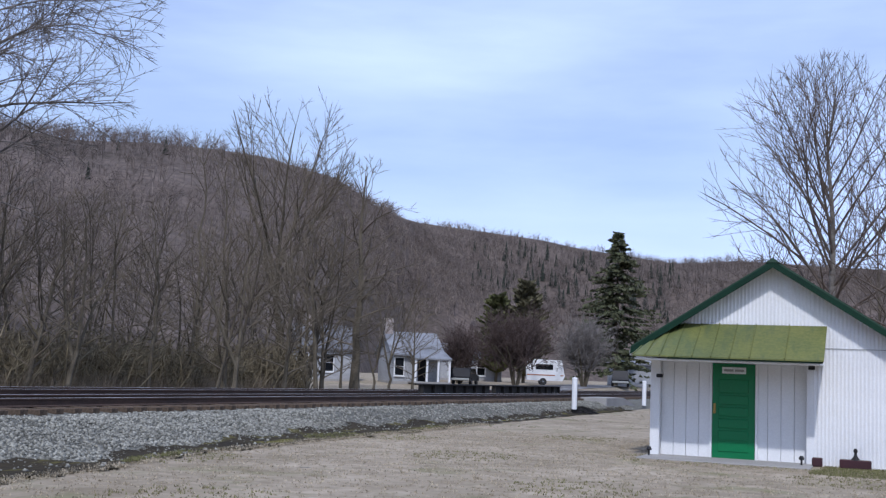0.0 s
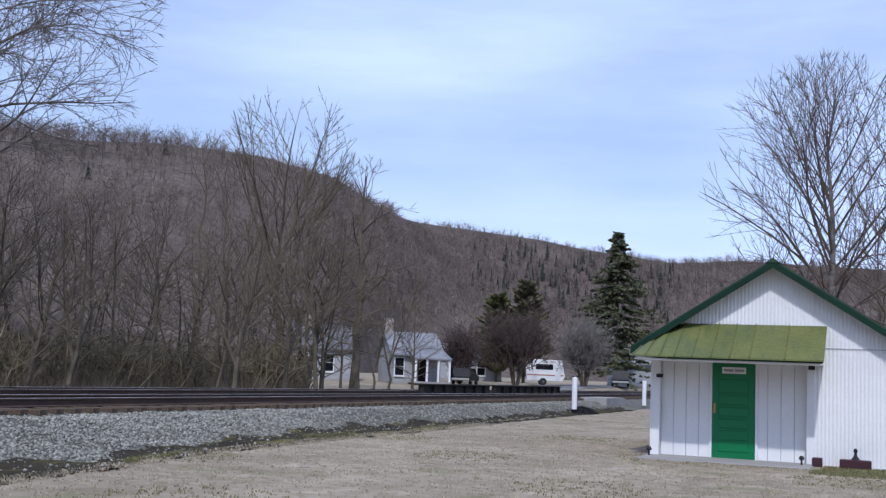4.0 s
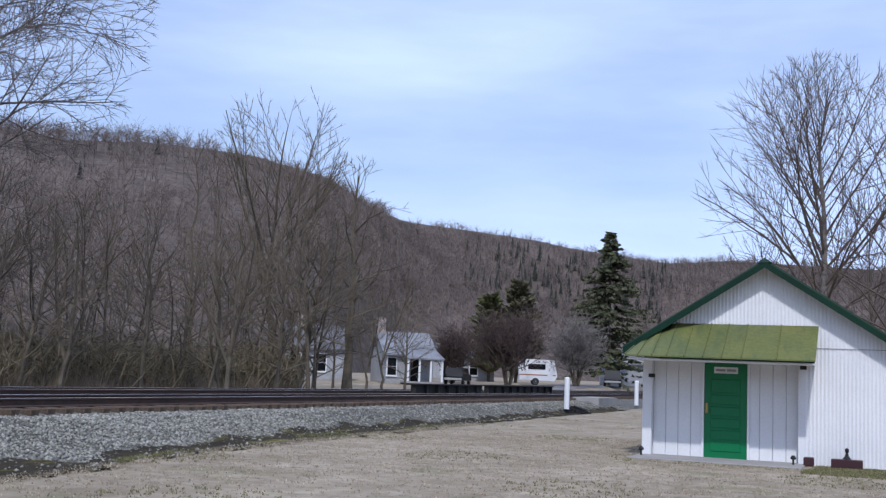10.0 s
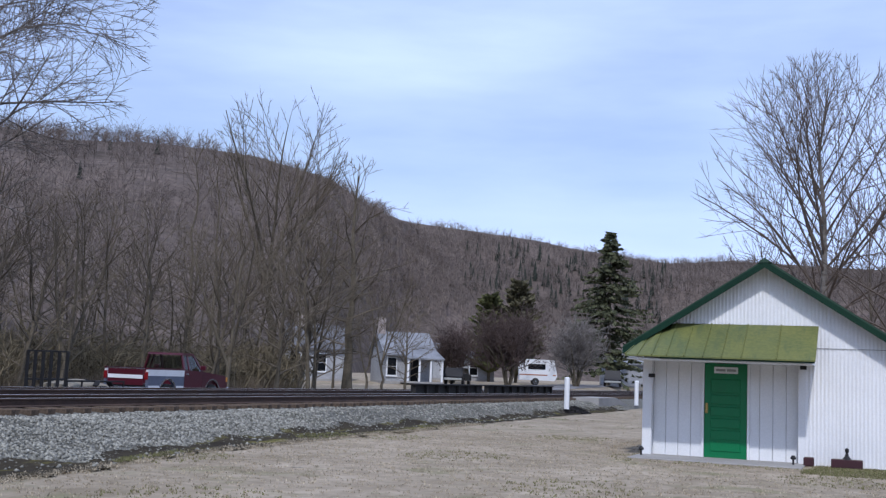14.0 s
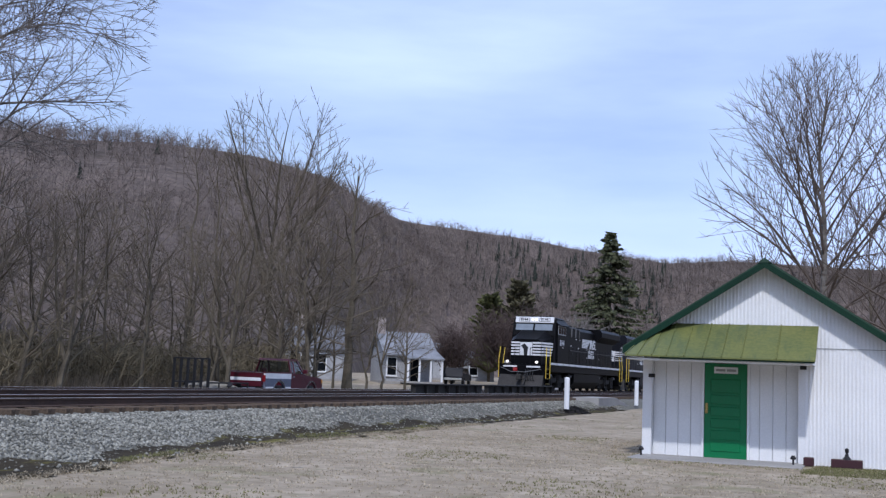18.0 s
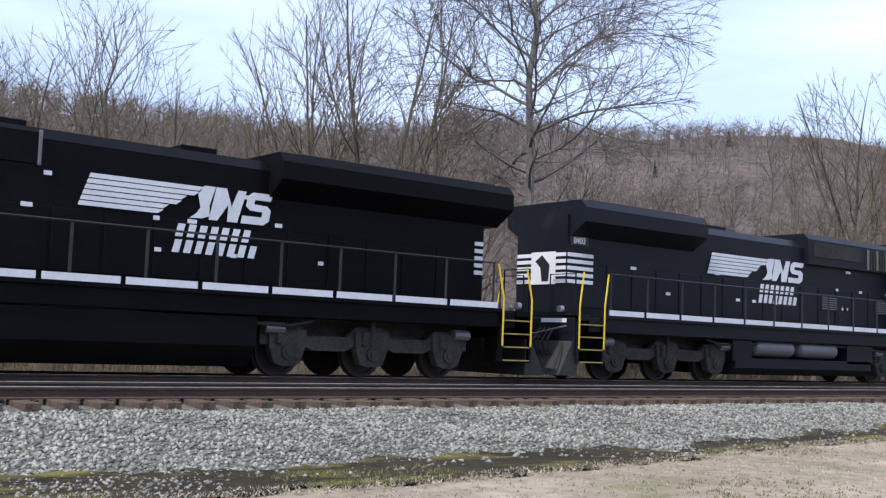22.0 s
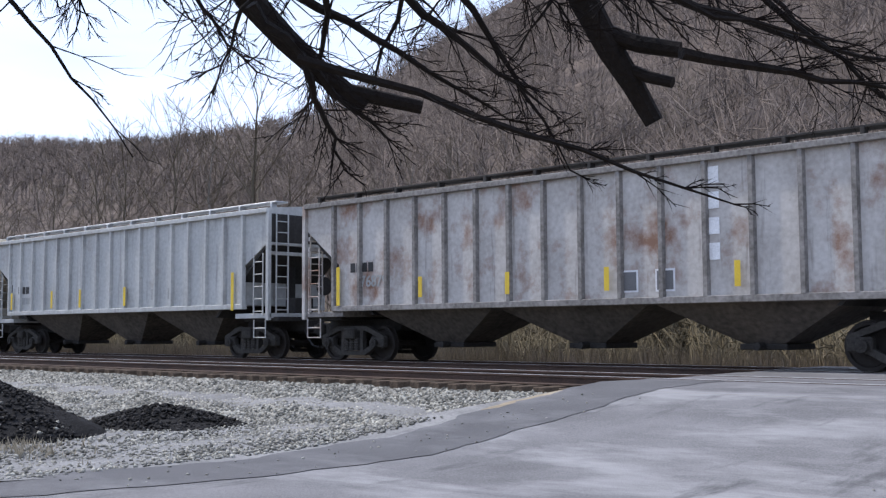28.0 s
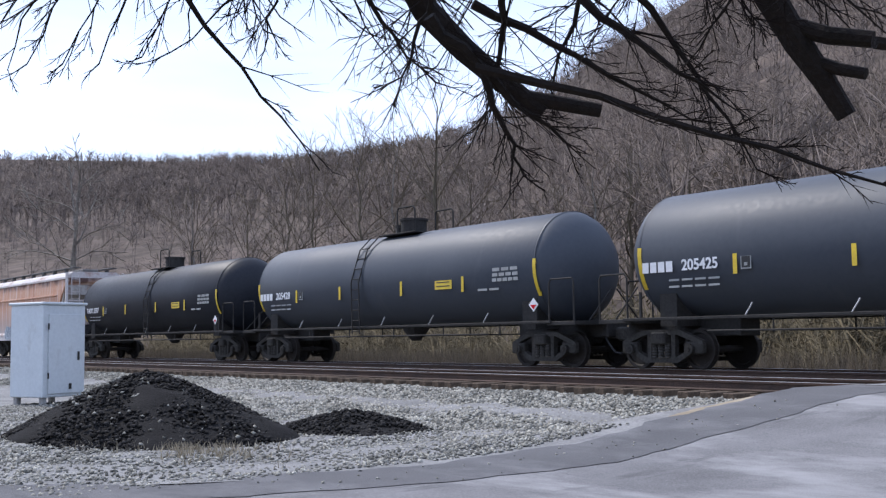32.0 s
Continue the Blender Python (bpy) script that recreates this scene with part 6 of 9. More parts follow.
for k in range(11):
    x, z, w = rnd.uniform(-1.3, 0.5), rnd.uniform(1.75, 2.0), rnd.uniform(0.0, 0.08)
    stroke(h1, [(x + w * q + 0.03 * math.sin(3 * q + k), z + 0.07 * q) for q in range(5)], 0.026, CHALK_WHITE, -1.558)

h2 = ribbed_hopper(0.84, 8.5, PALE_STEEL, PALE_STEEL, "pale blue-grey ribbed covered hopper car", 17, (2.56, 3.33, 1.3), 1.55, 4.22)
bars(h2, -6.25, 2.35, 0.9, 0.26, 3, INK, -1.468)
bars(h2, -6.1, 1.95, 1.2, 0.24, 4, GREYBAR, -1.468)
for x in (2.6, 3.55):
    decal(h2, x, 1.98, 0.34, 0.34, GREYBAR, "data_panel", -1.468)
for x in (-7.0, -3.9, -1.9, 1.0, 6.9):
    decal(h2, x, 1.95, 0.14, 0.62 if x < 6 else 1.1, SAFETY_YELLOW, y=-1.57)

# Ribs in a darker grey than the panels.
h3 = ribbed_hopper(19.62, 8.68, GREY_RUSTY, mat("rib_dark_grey", (0.27, 0.255, 0.24), 0.8, col2=(0.12, 0.11, 0.10), scale=1.5, grain=12, bump=0.1), "rust-stained grey ribbed covered hopper car", 16, (2.52, 3.49, 1.3), 1.42, 4.16)
bars(h3, -6.45, 2.42, 0.9, 0.24, 4, INK, -1.468)
text("fleet_number", "76879", 0.40, pose(-6.0, -1.47, 2.04, 90), GREYBAR, h3)
for k in range(4):
    decal(h3, 3.66, 3.80 - 0.50 * k, 0.26, 0.33, SIGN_WHITE, "lettering", -1.470)
for x in (1.68, 2.55):
    decal(h3, x, 1.78, 0.46, 0.46, LOCO_WHITE, "data_panel", -1.468)
    decal(h3, x, 1.78, 0.38, 0.38, AIR_TANK, "data_field", -1.474)
for x, h in ((-7.25, 1.0), (-4.25, 0.5), (-1.5, 0.5), (1.2, 0.5), (4.2, 0.5), (7.1, 1.1)):
    decal(h3, x, 1.75 + h * 0.2, 0.13, h, SAFETY_YELLOW, y=-1.57)

h4 = smooth_hopper(37.43, 7.28, RUST_WHITE, CHALK_WHITE, CHALK_WHITE, 0.98, 4.52, "faded orange covered hopper car streaked with white and rust", (-3.6, 0.0, 3.6), (2.6, 4.0, 1.25), DARK_STEEL)
part("side_rib", Shape().cbox(-5.9, 5.9, -1.60, -1.53, 3.28, 3.36, 0.01), RUST_WHITE, h4)
bars(h4, -5.6, 2.85, 0.5, 0.3, 2, GREYBAR, -1.556)
bars(h4, -5.4, 2.3, 1.15, 0.28, 5, GREYBAR, -1.556)
PALE_TAG = mat("spray_pale_blue", (0.42, 0.47, 0.52), 0.6, bump=0.0)
DULL_TAG = mat("spray_dull_blue", (0.13, 0.17, 0.24), 0.6, bump=0.0)
rnd = random.Random(19)
part("graffiti_patch", Shape().prism([(-3.3, 1.05), (-1.4, 1.0), (-1.2, 1.4), (-1.35, 1.8), (-2.2, 1.72), (-3.0, 1.84), (-3.4, 1.5)], -1.606, -1.604, "y"), PALE_TAG, h4, "pale sprayed patch")
for k in range(8):
    x, w = -3.2 + 0.25 * k, rnd.uniform(-0.03, 0.09)
    stroke(h4, [(x + w * q + 0.06 * math.sin(1.9 * q + k), 1.10 + 0.14 * q) for q in range(6)], 0.07, DULL_TAG, -1.608 - 0.0005 * k)
rnd = random.Random(9)
jag = [(-0.5 + 2.4 * k / 11, 1.80 + (0.14 if k % 2 else -0.06) * rnd.uniform(0.4, 1.2)) for k in range(12)]
part("graffiti_patch", Shape().prism([(-0.42, 1.42), (1.85, 1.42)] + jag[::-1], -1.608, -1.605, "y"), DULL_TAG, h4, "dull blue jagged sprayed patch")
decal(h4, 3.6, 1.9, 0.42, 0.26, INK, "data_panel", -1.557)
for x in (-6.6, -4.9, -0.4, 1.6, 4.4, 6.6):
    decal(h4, x, 1.15, 0.5, 0.2, SAFETY_YELLOW, y=-1.604)
for k in range(5):
    decal(h4, -2.2 + 0.9 * k, 2.98, 0.14, 0.2, SPRAY_RED, "lettering", -1.556)


def tank_car(c, paint, number, label, lad, mark=""):
    """A cylindrical tank car with a manway platform."""
    car = vehicle("tank_car", c, label, "tank car")
    R, Z, half = 1.5, 2.64, 7.52
    prof = [(-half - 0.86, 0.02), (-half - 0.84, 0.3), (-half - 0.74, 0.72), (-half - 0.52, 1.12), (-half - 0.24, 1.38), (-half, R)]
    prof = prof + [(-4.0, R), (0, R), (4.0, R)] + [(-x, r) for x, r in reversed(prof)]
    part("tank", Shape().loft([ring(r, Z, x, 44) for x, r in prof]), paint, car, smooth=True)
    for s in (-1, 1):
        part("weld_seam", Shape().loft([ring(R + 0.006, Z, s * half + dx, 44) for dx in (-0.02, 0.02)], cap=False), paint, car, smooth=True)
    for sy in (-1, 1):
        part("tank_rail", Shape().cbox(-8.1, 8.1, *sorted((sy * 1.45, sy * 1.52)), 1.13, 1.20, 0.01), DARK_STEEL, car)
        part("lower_rail", Shape().cyl((-5.6, sy * 1.5, 0.88), (5.6, sy * 1.5, 0.88), 0.022, 6), DARK_STEEL, car)
        for k in range(5):
            x = -4.6 + 2.5 * k
            part("rail_strut", Shape().tube([(x, sy * 1.5, 1.18), (x + 0.16, sy * 1.44, 1.46)], 0.016, 6), GALV, car)
            part("rail_hanger", Shape().cyl((x + 0.7, sy * 1.49, 0.84), (x + 0.7, sy * 1.49, 1.16), 0.02, 6), DARK_STEEL, car)
    for s in (-1, 1):
        part("stub_sill", Shape().cbox(*sorted((s * 5.6, s * 9.0)), -0.36, 0.36, 0.76, 1.16, 0.02), DARK_STEEL, car)
        part("cradle", Shape().prism([(-1.2, 1.0), (1.2, 1.0), (1.2, 1.9), (0.9, 1.5), (0.5, 1.25), (-0.5, 1.25), (-0.9, 1.5), (-1.2, 1.9)], *sorted((s * 6.7, s * 7.2)), "x"), DARK_STEEL, car)
        part("end_platform", Shape().cbox(*sorted((s * 7.9, s * 8.95)), -1.45, 1.45, 1.08, 1.18, 0.01), DARK_STEEL, car)
        for sy in (-1, 1):
            part("end_rail", Shape().tube([(s * 8.0, sy * 1.44, 1.15), (s * 8.0, sy * 1.44, 2.15), (s * 8.08, sy * 1.44, 2.25), (s * 8.85, sy * 1.44, 2.25), (s * 8.9, sy * 1.44, 2.15), (s * 8.9, sy * 1.44, 1.15)], 0.025, 6), DARK_STEEL, car)
            part("cross_brace", Shape().cyl((s * 8.9, sy * 0.9, 1.2), (s * 8.9, sy * 0.1, 2.0), 0.02, 6), DARK_STEEL, car)
        part("placard_holder", Shape().cbox(s * 7.55 - 0.03, s * 7.55 + 0.03, -1.5, -1.44, 1.15, 1.8, 0.006), DARK_STEEL, car)
        freight_bogie(car, s * 7.32)
        coupler(car, s * 9.1, s)
        part("reflector", Shape().loft([[(s * half + dx, -(R + 0.008) * math.cos(a), Z + (R + 0.008) * math.sin(a)) for a in np.linspace(-0.55, 0.12, 6)] for dx in (-0.06, 0.06)], cap=False), SAFETY_YELLOW, car)
    part("placard", Shape().prism([(7.32, 1.62), (7.5, 1.44), (7.68, 1.62), (7.5, 1.80)], -1.53, -1.515, "y"), SIGN_WHITE, car)
    part("placard_mark", Shape().prism([(7.38, 1.62), (7.5, 1.5), (7.62, 1.62)], -1.535, -1.531, "y"), SIGN_RED, car)
    for x in (-4.82, -2.0, 1.5, 4.5):
        decal(car, x, 2.31, 0.11, 0.46, SAFETY_YELLOW, y=-1.475 - 0.012)
    decal(car, 3.6, 2.34, 0.8, 0.30, SAFETY_YELLOW, "warning_panel", -1.482)
    for k in range(2):
        decal(car, 3.6, 2.28 + 0.11 * k, 0.62, 0.03, INK, "lettering", -1.488)
    text("fleet_number", number, 0.33 if mark else 0.34, pose(-5.78, -1.487, 2.34, 90), LOCO_WHITE, car)
    if mark:
        text("reporting_mark", mark, 0.33, pose(-6.66, -1.487, 2.34, 90), LOCO_WHITE, car)
    else:
        bars(car, -7.0, 2.34, 0.95, 0.24, 4, LOCO_WHITE, -1.487)
    for z in (2.03, 1.88):
        bars(car, -5.98, z, 1.5, 0.045, 4, GREYBAR, -1.45)
    panel = decal(car, -4.54, 2.32, 0.27, 0.30, GREYBAR, "data_panel", -1.482)
    part("panel_face", Shape().box(-4.65, -4.43, -1.490, -1.487, 2.20, 2.44), INK, panel)
    part("panel_mark", Shape().box(-4.58, -4.50, -1.493, -1.491, 2.24, 2.31), GREYBAR, panel)
    for r_ in range(3):
        bars(car, 6.35, 2.62 - 0.14 * r_, 1.1, 0.09, 3 + r_, GREYBAR, -1.503)
    bars(car, 5.6, 2.1, 1.0, 0.06, 2, GREYBAR, -1.465)
    # ladder, platform, manway
    ld = part("ladder", Shape().tube([(lad - 0.22, -1.56, 0.95), (lad - 0.22, -1.60, 2.6), (lad - 0.22, -1.25, 3.65), (lad - 0.22, -0.8, 4.08)], 0.022, 6), DARK_STEEL, car)
    part("stile", Shape().tube([(lad + 0.22, -1.56, 0.95), (lad + 0.22, -1.60, 2.6), (lad + 0.22, -1.25, 3.65), (lad + 0.22, -0.8, 4.08)], 0.022, 6), DARK_STEEL, ld)
    for k in range(9):
        z = 1.05 + 0.33 * k
        yy = -1.58 if z < 2.7 else -1.58 + (z - 2.7) ** 1.4 * 0.42
        part("rung", Shape().cyl((lad - 0.22, yy, z), (lad + 0.22, yy, z), 0.016, 6), DARK_STEEL, ld)
    part("tank_band", Shape().loft([ring(R + 0.012, Z, lad - 0.30, 44), ring(R + 0.012, Z, lad + 0.30, 44)], cap=False), paint, car, smooth=True)
    pl = part("manway_platform", Shape().cbox(-0.7, 1.3, -0.8, 0.8, 4.08, 4.12, 0.01), DARK_STEEL, car)
    for sy in (-1, 1):
        part("platform_rail", Shape().tube([(0.3, sy * 0.75, 4.1), (0.3, sy * 0.75, 4.84), (0.38, sy * 0.75, 4.9), (1.15, sy * 0.75, 4.9), (1.24, sy * 0.75, 4.82), (1.24, sy * 0.75, 4.1)], 0.028, 6), DARK_STEEL, pl)
    part("manway", Shape().cyl((0.15, 0, 4.05), (0.15, 0, 4.55), 0.42, 18).cyl((0.15, 0, 4.55), (0.15, 0, 4.62), 0.46, 18), DARK_STEEL, car, smooth=True)
    part("valve", Shape().cyl((-0.75, 0.1, 4.05), (-0.75, 0.1, 4.42), 0.12, 10).cyl((-0.75, 0.1, 4.42), (-0.75, 0.1, 4.5), 0.17, 10), DARK_STEEL, car)
    part("bottom_outlet", Shape().tube([(0.2, 0, 1.2), (0.2, 0, 0.9), (0.2, 0, 0.72)], [0.5, 0.3, 0.14], 12), DARK_STEEL, car)
    return car


tank_car(54.8, TANK_A, "2737", "black tank car with yellow reflector bars", 0.65, "TAEX")
tank_car(73.45, TANK_B, "205428", "dusty dark grey tank car with yellow reflector bars", -0.9)
tank_car(92.15, TANK_B, "205425", "dusty dark grey tank car with yellow reflector bars", -0.9)


# ---- beside the track: loose stones, gravel, cinders, cabinet, posts, bridge ----
CINDER = mat("black_cinders", (0.010, 0.0095, 0.010), 0.95, col2=(0.022, 0.021, 0.021), scale=2.5, grain=30, bump=1.0, spec=0.08)
STONE_PALE = mat("pale_stones", (0.335, 0.32, 0.2762), 0.9, col2=(0.16, 0.153, 0.133), scale=1.5, grain=30, island=0.6, bump=0.25)
CINDER_LUMP = mat("cinder_lumps", (0.030, 0.028, 0.027), 0.95, col2=(0.016, 0.015, 0.015), scale=3, grain=30, island=0.9, bump=0.3)
GRAVEL = mat("grey_gravel", (0.27, 0.265, 0.26), 0.95, col2=(0.14, 0.138, 0.135), scale=1.2, grain=22, bump=1.0)
DRY_GRASS = mat("dry_grass", (0.40, 0.345, 0.255), 0.9, col2=(0.31, 0.265, 0.19), scale=0.5, grain=5, island=0.35, bump=0)
GREEN_GRASS = mat("dull_green_grass", (0.19, 0.185, 0.085), 0.9, scale=0.5, grain=5, island=0.4, bump=0)
WEED = mat("dead_weeds", (0.185, 0.155, 0.1242), 0.95, col2=(0.15, 0.12, 0.0782), scale=0.3, grain=4, island=0.4, bump=0)
MOSS_EARTH = mat("dark_damp_earth", (0.024, 0.020, 0.015), 0.95, col2=(0.056, 0.046, 0.030), scale=0.9, grain=9, bump=0.9, spec=0.05, dirt=((0.145, 0.130, 0.036), (0.5, 1.6, 1), 0.52, 0.66))
nrng = np.random.default_rng(7)


def surface(x, y):
    """The top of ground or ballast."""
    return np.maximum(ground_z(x, y), np.where(np.asarray(x) > 0.9, bed(x, y), -9))


def stones(name, xy, z, size, material, label, seed):
    """Many small irregular stones, six corners each, joined."""
    r = np.random.default_rng(seed)
    n = len(xy)
    base = np.array([(1, 0, 0), (-1, 0, 0), (0, 1, 0), (0, -1, 0), (0, 0, 1), (0, 0, -0.6)], float)
    F = np.array([(0, 2, 4), (2, 1, 4), (1, 3, 4), (3, 0, 4), (2, 0, 5), (1, 2, 5), (3, 1, 5), (0, 3, 5)])
    V = base[None] * r.uniform(0.6, 1.35, (n, 6, 3)) * (size * r.uniform(0.55, 1.45, (n, 1, 1))) * np.array([1.0, 1.0, 0.75])
    a, b = r.uniform(0, 6.28, n), r.normal(0, 0.5, n)
    ca, sa, cb, sb = np.cos(a)[:, None], np.sin(a)[:, None], np.cos(b)[:, None], np.sin(b)[:, None]
    x, y, zz = V[..., 0], V[..., 1] * cb - V[..., 2] * sb, V[..., 1] * sb + V[..., 2] * cb
    P = np.stack([x * ca - y * sa + xy[:, :1], x * sa + y * ca + xy[:, 1:2], zz + z[:, None]], -1).reshape(-1, 3)
    ob = raw(name, P, (F[None] + (np.arange(n) * 6)[:, None, None]).reshape(-1, 3), material)
    return tagged(ob, label, "stones", kind="stuff")


def field(n, x0, x1, y0f, y1f, power=1.0):
    x = nrng.uniform(x0, x1, n)
    return np.stack([x, y0f(x) + (y1f(x) - y0f(x)) * nrng.random(n) ** power], 1)


east = np.concatenate([field(27000, 0.9, 26, lambda x: toe(x) - 0.2, lambda x: 14.72 + 0 * x), field(8000, 26, 62, lambda x: toe(x), lambda x: 14.72 + 0 * x)])
stones("ballast_stones", east, bed(east[:, 0], east[:, 1]) + 0.005, 0.037, BALLAST, "grey crushed stones lying on the ballast bank", 1)
west = np.concatenate([field(22000, -30, -9.9, lambda x: toe(x) - 0.3, lambda x: 14.72 + 0 * x), field(5000, -60, -30, lambda x: toe(x), lambda x: 14.72 + 0 * x)])
stones("ballast_stones", west, bed(west[:, 0], west[:, 1]) + 0.005, 0.044, STONE_PALE, "pale grey crushed stones lying on the ballast bank", 2)
mid = np.concatenate([field(4500, 1.2, 40, lambda x: 15.4 + 0 * x, lambda x: Y1 + 0.6 + 0 * x), field(4000, -40, -10, lambda x: 15.4 + 0 * x, lambda x: Y1 + 0.6 + 0 * x)])
stones("track_stones", mid, np.full(len(mid), -0.215), 0.04, BALLAST_DARK, "brownish stones between the ties", 3)

xy = np.stack([nrng.uniform(-10.5, -0.5, 1100), nrng.uniform(2.5, 13.0, 1100)], 1)
off = np.minimum(xy[:, 0] - road_left(xy[:, 1]), road_right(xy[:, 1]) - xy[:, 0])
xy = xy[(off > 0.1) & (off < 1.6 * nrng.random(len(xy)) ** 2 + 0.2)]
stones("road_grit", xy, road_z(xy[:, 0], xy[:, 1]) + 0.012, 0.018, STONE_PALE, "loose grit along the lane's edges", 13)
apron = strip("gravel_apron", np.arange(-6, 13.3, 0.3), lambda y: -70.0, lambda y: road_left(y) + 0.2, 60, lambda x, y: float(ground_z(x, y)) + 0.025 + 0.02 * math.sin(x * 2.7 + y), GRAVEL)
tagged(apron, "trodden grey gravel beside the lane", "gravel", kind="structure")
xy = field(30000, -26, -10.3, lambda x: 3.2 + 0 * x, lambda x: toe(x) + 1.0)
xy = xy[(np.sin(xy[:, 0] * 0.9 + xy[:, 1] * 0.5) + nrng.normal(0, 0.6, len(xy))) > -0.9]
stones("gravel_stones", xy, ground_z(xy[:, 0], xy[:, 1]) + 0.03, 0.028, STONE_PALE, "loose pale gravel stones", 4)
xy = field(800, 1.0, 5.5, lambda x: 9.6 + 0 * x, lambda x: toe(x) + 0.2)
stones("verge_stones", xy, surface(xy[:, 0], xy[:, 1]) + 0.035, 0.022, BALLAST, "small scattered stones on dark earth", 5)
xy = np.stack([nrng.uniform(-2.4, 1.4, 1100), nrng.uniform(9.6, 14.2, 1100)], 1)
xy = xy[xy[:, 0] > road_right(xy[:, 1]) + 0.25]
stones("verge_stones", xy, surface(xy[:, 0], xy[:, 1]) + 0.022, 0.03, BALLAST, "small scattered stones on brown earth", 6)


xy = np.stack([nrng.uniform(-2.2, 1.3, 6500), nrng.uniform(10.7, 14.6, 6500)], 1)
xy = xy[(xy[:, 0] > road_right(xy[:, 1]) + 0.55 + 0.6 * nrng.random(len(xy))) & (xy[:, 1] > 11.7 - 0.2 * xy[:, 0] + nrng.normal(0, 0.25, len(xy)))]
stones("ballast_stones", xy, surface(xy[:, 0], xy[:, 1]) + 0.02, 0.037, BALLAST, "grey crushed stones beside the lane's edge", 8)
xy = field(260, 4, 45, lambda x: toe(x) - 0.6, lambda x: toe(x))
stones("stray_stones", xy, surface(xy[:, 0], xy[:, 1]) + 0.04, 0.036, BALLAST, "stray grey stones on damp earth", 9)


LEAVES = mat("dead_leaves", (0.19, 0.150, 0.105), 0.95, col2=(0.11, 0.085, 0.06), scale=2, grain=20, island=0.5, bump=0.2)
xy = np.stack([nrng.uniform(-3.2, 2.4, 5200), nrng.uniform(6.6, 11.0, 5200)], 1)
xy = xy[(xy[:, 0] > road_right(xy[:, 1]) + 0.25) & (xy[:, 1] < toe(xy[:, 0]) - 0.3)]
tagged(stones("dead_leaves", xy, surface(xy[:, 0], xy[:, 1]) + 0.02, 0.02, LEAVES, "brown dead leaves scattered on bare earth", 10), category="leaves")


def verge(name, x0, x1, lo, hi, material, label, lift, cols=8):
    xs = np.arange(x0, x1, 0.06)
    jag = np.cumsum(nrng.normal(0, 0.045, len(xs)))
    jag = jag - np.convolve(jag, np.ones(41) / 41, "same") + nrng.normal(0, 0.012, len(xs))
    V, F = [], []
    for i, x in enumerate(xs):
        a, b = lo(x) + jag[i], hi(x) + jag[-i]
        for k in range(cols + 1):
            y = a + (b - a) * k / cols
            V.append((x, y, max(float(ground_z(x, y)), float(bed(x, y)) if x > 0.9 else -9) + lift))
    for i in range(len(xs) - 1):
        for k in range(cols):
            a = i * (cols + 1) + k
            F.append((a, a + cols + 1, a + cols + 2, a + 1))
    return tagged(raw(name, V, F, material), label, "ground", kind="structure")


LOWER = ((1.2, 5.5, 8, 9.8, 11.5, 13.1, 14.1, 16, 17.6, 20.3, 24.4, 28, 31.6, 45, 70), (10.2, 9.7, 9.75, 10.0, 10.2, 10.4, 10.65, 11.1, 11.15, 11.35, 11.55, 11.6, 11.9, 12.5, 13.0))
verge("damp_verge", 1.2, 60, lambda x: float(np.interp(x, *LOWER)) + 0.10 * math.sin(x * 2.3) + 0.08 * math.sin(x * 5.1 + 1), lambda x: float(toe(x)) + 0.3 + 0.1 * math.sin(x * 1.7), MOSS_EARTH, "strip of dark damp earth and moss along the ballast", 0.034)
verge("bare_earth", -3.0, 2.6, lambda x: 6.6, lambda x: 14.3 if x > 0.4 else min(14.3, 15.2 + 2.0 * x), EARTH, "bare brownish earth at the lane's corner", 0.012, 32)


def tufts(name, xy, size, material, label, seed, blades=5, zf=ground_z, lift=0.0, stiff=0.35):
    """Small fans of grass blades, joined."""
    r = np.random.default_rng(seed)
    n = len(xy) * blades
    P = np.repeat(xy, blades, 0) + r.normal(0, 0.03, (n, 2))
    z = np.repeat(zf(xy[:, 0], xy[:, 1]), blades) + lift
    h = size * r.uniform(0.5, 1.4, n)
    a = r.uniform(0, 6.28, n)
    lean = r.normal(0, stiff, (n, 2)) * h[:, None]
    w = 0.006 + 0.004 * h / max(size, 0.01)
    d = np.stack([np.cos(a), np.sin(a)], 1) * w[:, None]
    V = np.stack([np.concatenate([P - d, z[:, None]], 1), np.concatenate([P + d, z[:, None]], 1), np.concatenate([P + lean, (z + h)[:, None]], 1)], 1).reshape(-1, 3)
    return tagged(raw(name, V, np.arange(n * 3).reshape(-1, 3), material), label, "grass", kind="stuff")


def lawn_xy(n, x0, x1, y0, y1):
    xy = np.stack([nrng.uniform(x0, x1, n), nrng.uniform(y0, y1, n)], 1)
    ok = ~((xy[:, 0] > 22.85) & (xy[:, 1] > 1.2) & (xy[:, 1] < 4.85)) & (xy[:, 1] < np.interp(xy[:, 0], *LOWER) + 0.1 + nrng.normal(0, 0.3, len(xy))) & (xy[:, 0] > road_right(xy[:, 1]) + 0.3)
    return xy[ok]


